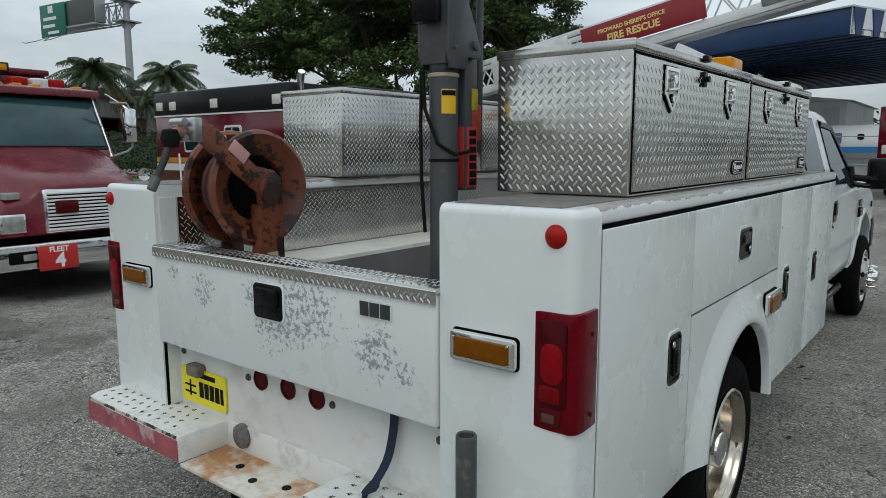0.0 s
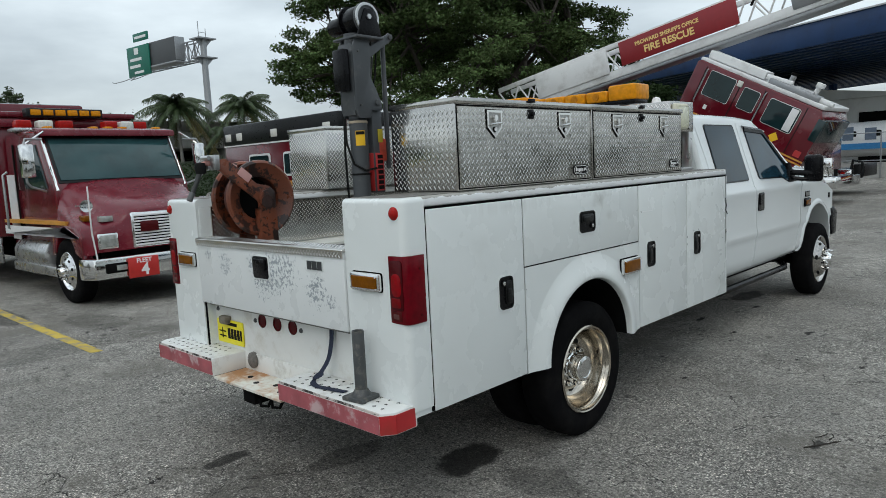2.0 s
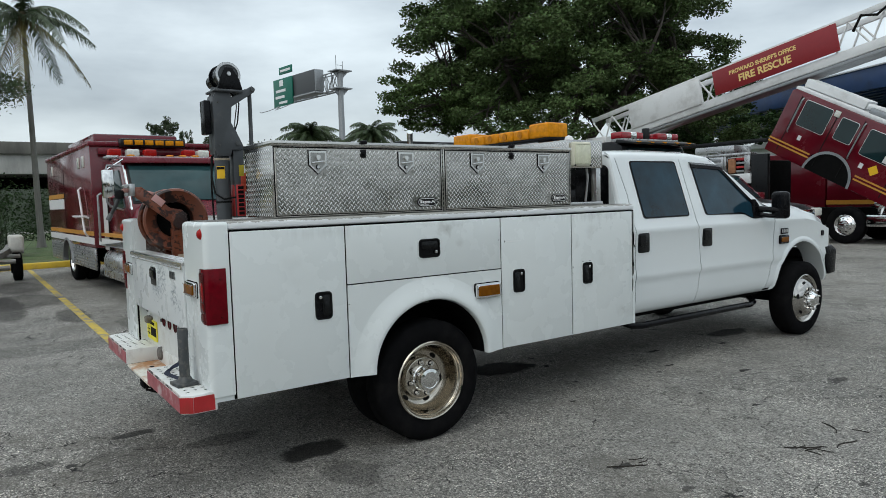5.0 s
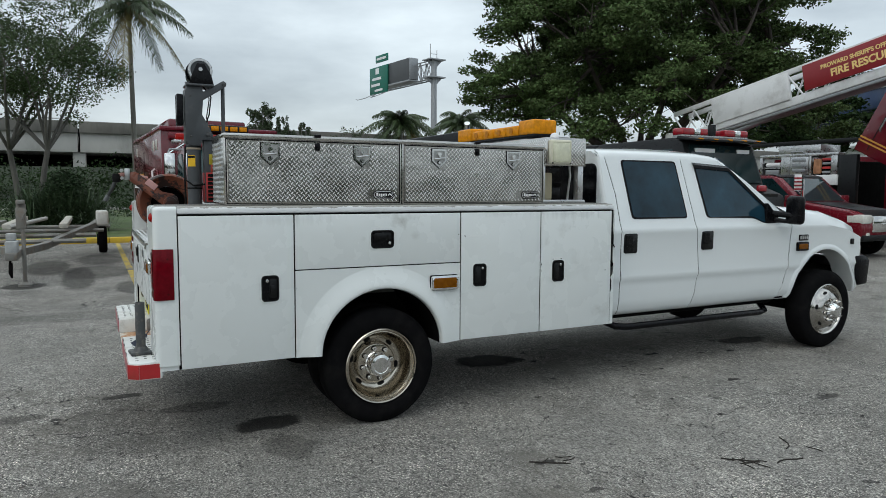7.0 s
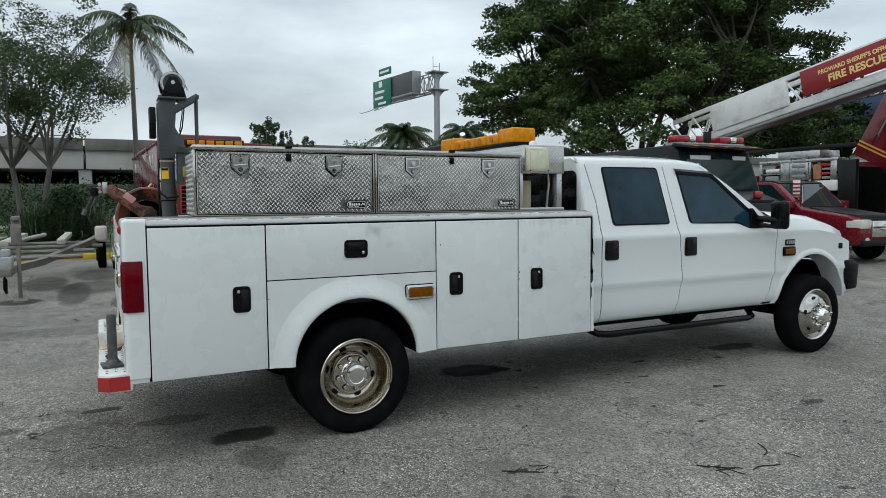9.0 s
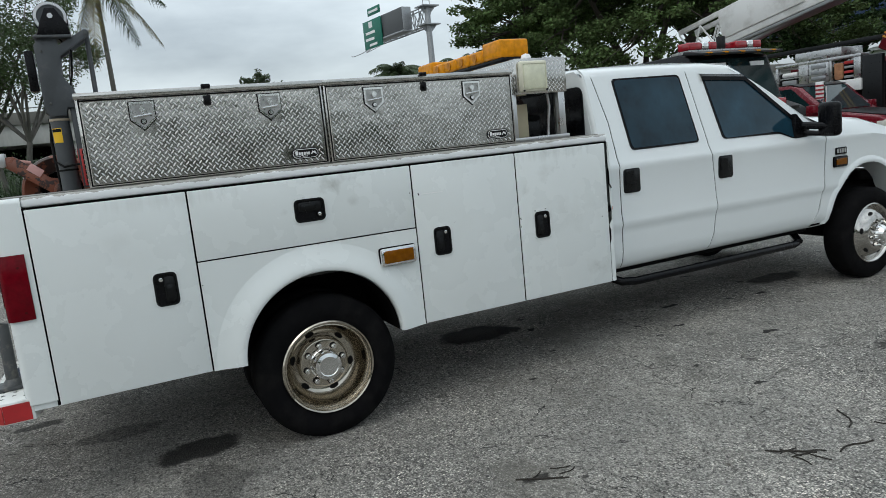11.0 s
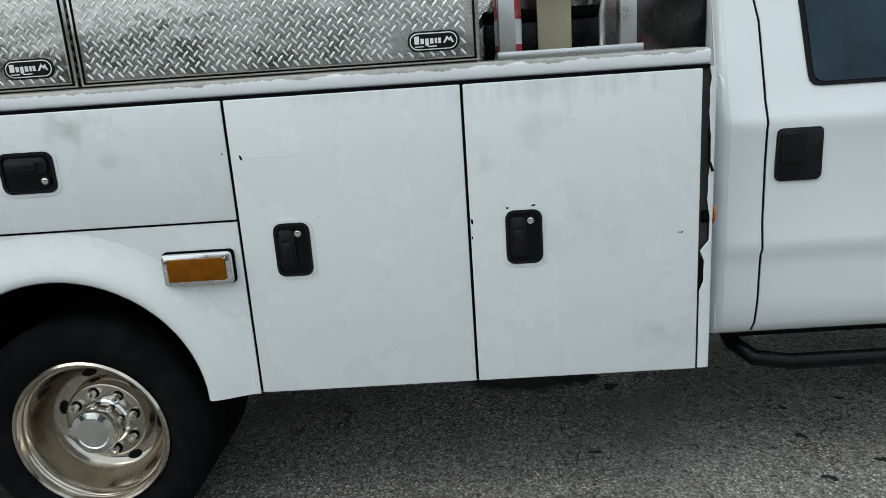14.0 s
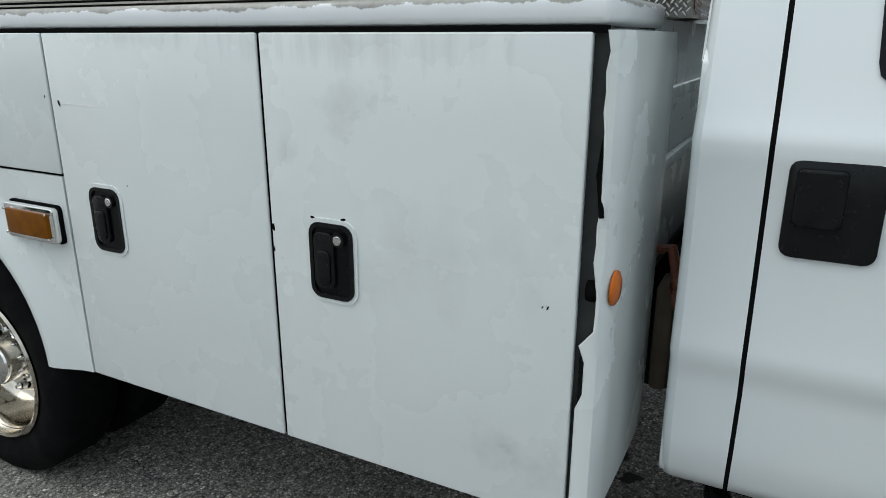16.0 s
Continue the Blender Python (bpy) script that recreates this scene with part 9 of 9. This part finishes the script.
for y0 in (-0.75, -0.25, 0.5):
    part("wiper", tube([(0.05, y0, 1.85), (0.05, y0 - 0.25, 2.6)], 0.02, 6), INK, e2)
part("bumper", bx(-0.3, 0.95, -1.25, 1.25, 0.55, 0.88, 0.03), CHROME, e2)
part("bumper_guard", tube([(0.95, -1.1, 0.55), (1.22, -1.1, 0.62), (1.28, -1.1, 0.85), (1.22, -1.1, 1.12), (0.95, -1.1, 1.18), (0.90, -1.1, 0.9)], 0.05, 8), VBLACK, e2)
part("guard_bar", bx(0.95, 1.2, -1.1, 1.1, 0.60, 1.05, 0.04), VBLACK, e2)
for k in range(3):
    part("bumper_lamp", cyl((0.25 + 0.22 * k, -1.27, 0.72), "y", 0.075, 0.05, 14), CLEARLENS if k % 2 else REDROUND, e2)
part("gold_stripe", bx(-3.6, -0.1, -1.265, -1.245, 1.0, 1.15), GOLD, e2)
part("body", bx(-9.5, -3.65, -1.24, 1.24, 0.6, 2.9, 0.05), FIRERED, e2)
for s in (-1, 1):
    side_wheel(e2, -1.5, s * 1.05, s, 0.52, 0.28, False)
    side_wheel(e2, -7.6, s * 1.05, s, 0.52, 0.28, True, True)
a2 = thing("yard_ambulance", (0.10, 29.0, 0), label="red boxed ambulance with gold stripe at the yard's end", category="ambulance")
part("body", bx(-1.22, 1.22, -3.0, 2.4, 0.55, 3.08, 0.05), FIRERED, a2)
part("gold_stripe", bx(-1.24, 1.24, -3.015, -2.99, 1.0, 1.12), GOLD, a2)
part("white_stripe", bx(-1.24, 1.24, -3.015, -2.99, 0.80, 0.92), STRIPE, a2)
part("rear_lamp", bx(-1.1, -0.75, -3.02, -2.98, 1.5, 1.8, 0.02), CLEARLENS, a2)
part("upper_lamp", bx(-1.1, -0.75, -3.02, -2.98, 2.6, 2.85, 0.02), REDROUND, a2)
part("rear_step", bx(-1.2, 1.2, -3.4, -2.98, 0.4, 0.52, 0.02), PANELALU, a2)
part("door_line", bx(-0.01, 0.01, -3.012, -2.99, 0.8, 2.6), INK, a2)
part("cab", prism([(2.4, 0.55), (2.4, 2.1), (3.3, 2.1), (3.8, 1.4), (4.9, 1.2), (4.9, 0.55)], "x", -1.0, 1.0, 0.05), FIRERED, a2)
for s in (-1, 1):
    wheel(a2, (s * 1.0, -0.9, 0.42), s, 0.42, 0.25, True, double=True)
    wheel(a2, (s * 0.95, 3.8, 0.42), s, 0.42, 0.25, False)

# trailer with winch post
GALV = mat("dull_galvanised_trailer", (0.20, 0.195, 0.18), 0.55, 0.4, var=0.2, scale=4, dirt=(0.18, 0.12, 0.07), dscale=5)
tl_ = thing("boat_trailer", label="empty galvanised boat trailer resting on its jack post", category="trailer")
part("side_beam", tube([(-7.95, -1.55, 0.55), (-9.0, -1.25, 0.56), (-13.2, -0.45, 0.72), (-15.2, -0.30, 0.74)], 0.085, 4), GALV, tl_)
part("side_beam", tube([(-7.95, -1.60, 0.55), (-9.0, -2.2, 0.56), (-13.2, -2.55, 0.72), (-15.2, -2.45, 0.74)], 0.085, 4), GALV, tl_)
part("tongue", bx(-8.4, -6.9, -1.66, -1.50, 0.50, 0.62, 0.01), GALV, tl_)
for x in (-9.4, -11.2, -13.0, -14.8):
    part("cross_beam", tube([(x, -0.6 - 0.1 * (x + 9), 0.62), (x, -2.35, 0.62)], 0.045, 8), GALV, tl_)
part("bunk_board", bx(-14.9, -10.6, -1.05, -0.90, 0.80, 0.90, 0.01), mat("grey_bunk_carpet", (0.42, 0.40, 0.35), 0.95, var=0.2), tl_)
part("bunk_board", bx(-14.9, -10.6, -2.05, -1.90, 0.80, 0.90, 0.01), mat("grey_bunk_carpet_b", (0.42, 0.40, 0.35), 0.95, var=0.2), tl_)
part("bow_roller", tube([(-10.2, -1.9, 0.86), (-12.9, -1.4, 0.92)], 0.045, 10), mat("grey_pvc", (0.40, 0.39, 0.36), 0.5), tl_)
for s, y in ((1, -0.22), (-1, -2.72)):
    side_wheel(tl_, -13.9, y, s, 0.33, 0.20, True, rim=0.19, material=STEEL, nuts=8)
    part("mudguard", bx(-14.35, -13.45, y - 0.14, y + 0.14, 0.70, 1.06, 0.05, 3), mat("white_mudguard", (0.55, 0.54, 0.50), 0.6, dirt=(0.3, 0.27, 0.2)), tl_)
jp = part("jack_post", bx(-7.75, -7.69, -1.50, -1.44, 0.06, 0.98, 0.010), GALV, tl_)
part("jack_foot", lathe([(0, 0), (0.11, 0.0), (0.11, 0.03), (0.03, 0.07), (0.03, 0.3), (0, 0.3)], Matrix.Translation((-7.72, -1.47, 0)), 16), GALV, tl_)
wn_ = bx(-7.80, -7.76, -1.56, -1.42, 0.96, 1.36, 0.008)
bx(-7.68, -7.64, -1.56, -1.42, 0.96, 1.30, 0.008, bm=wn_)
cyl((-7.72, -1.49, 1.12), "x", 0.06, 0.10, 16, bm=wn_)
bx(-7.82, -7.62, -1.55, -1.43, 1.36, 1.43, 0.012, bm=wn_)
tube([(-7.62, -1.46, 1.12), (-7.56, -1.46, 1.12), (-7.55, -1.40, 1.26), (-7.50, -1.40, 1.26)], 0.012, 6, bm=wn_)
part("winch", wn_, GALV, tl_, "galvanised hand winch")
cp_ = bx(-7.32, -6.98, -1.67, -1.50, 0.60, 0.80, 0.03)
bx(-7.20, -7.08, -1.66, -1.52, 0.80, 0.92, 0.02, bm=cp_)
part("coupler", cp_, mat("grey_white_coupler", (0.33, 0.34, 0.34), 0.6, var=0.2, scale=12), tl_)
part("safety_chain", tube([(-7.0, -1.6, 0.55), (-7.02, -1.62, 0.30), (-7.1, -1.6, 0.22), (-7.15, -1.6, 0.45)], 0.018, 6), DARK, tl_)
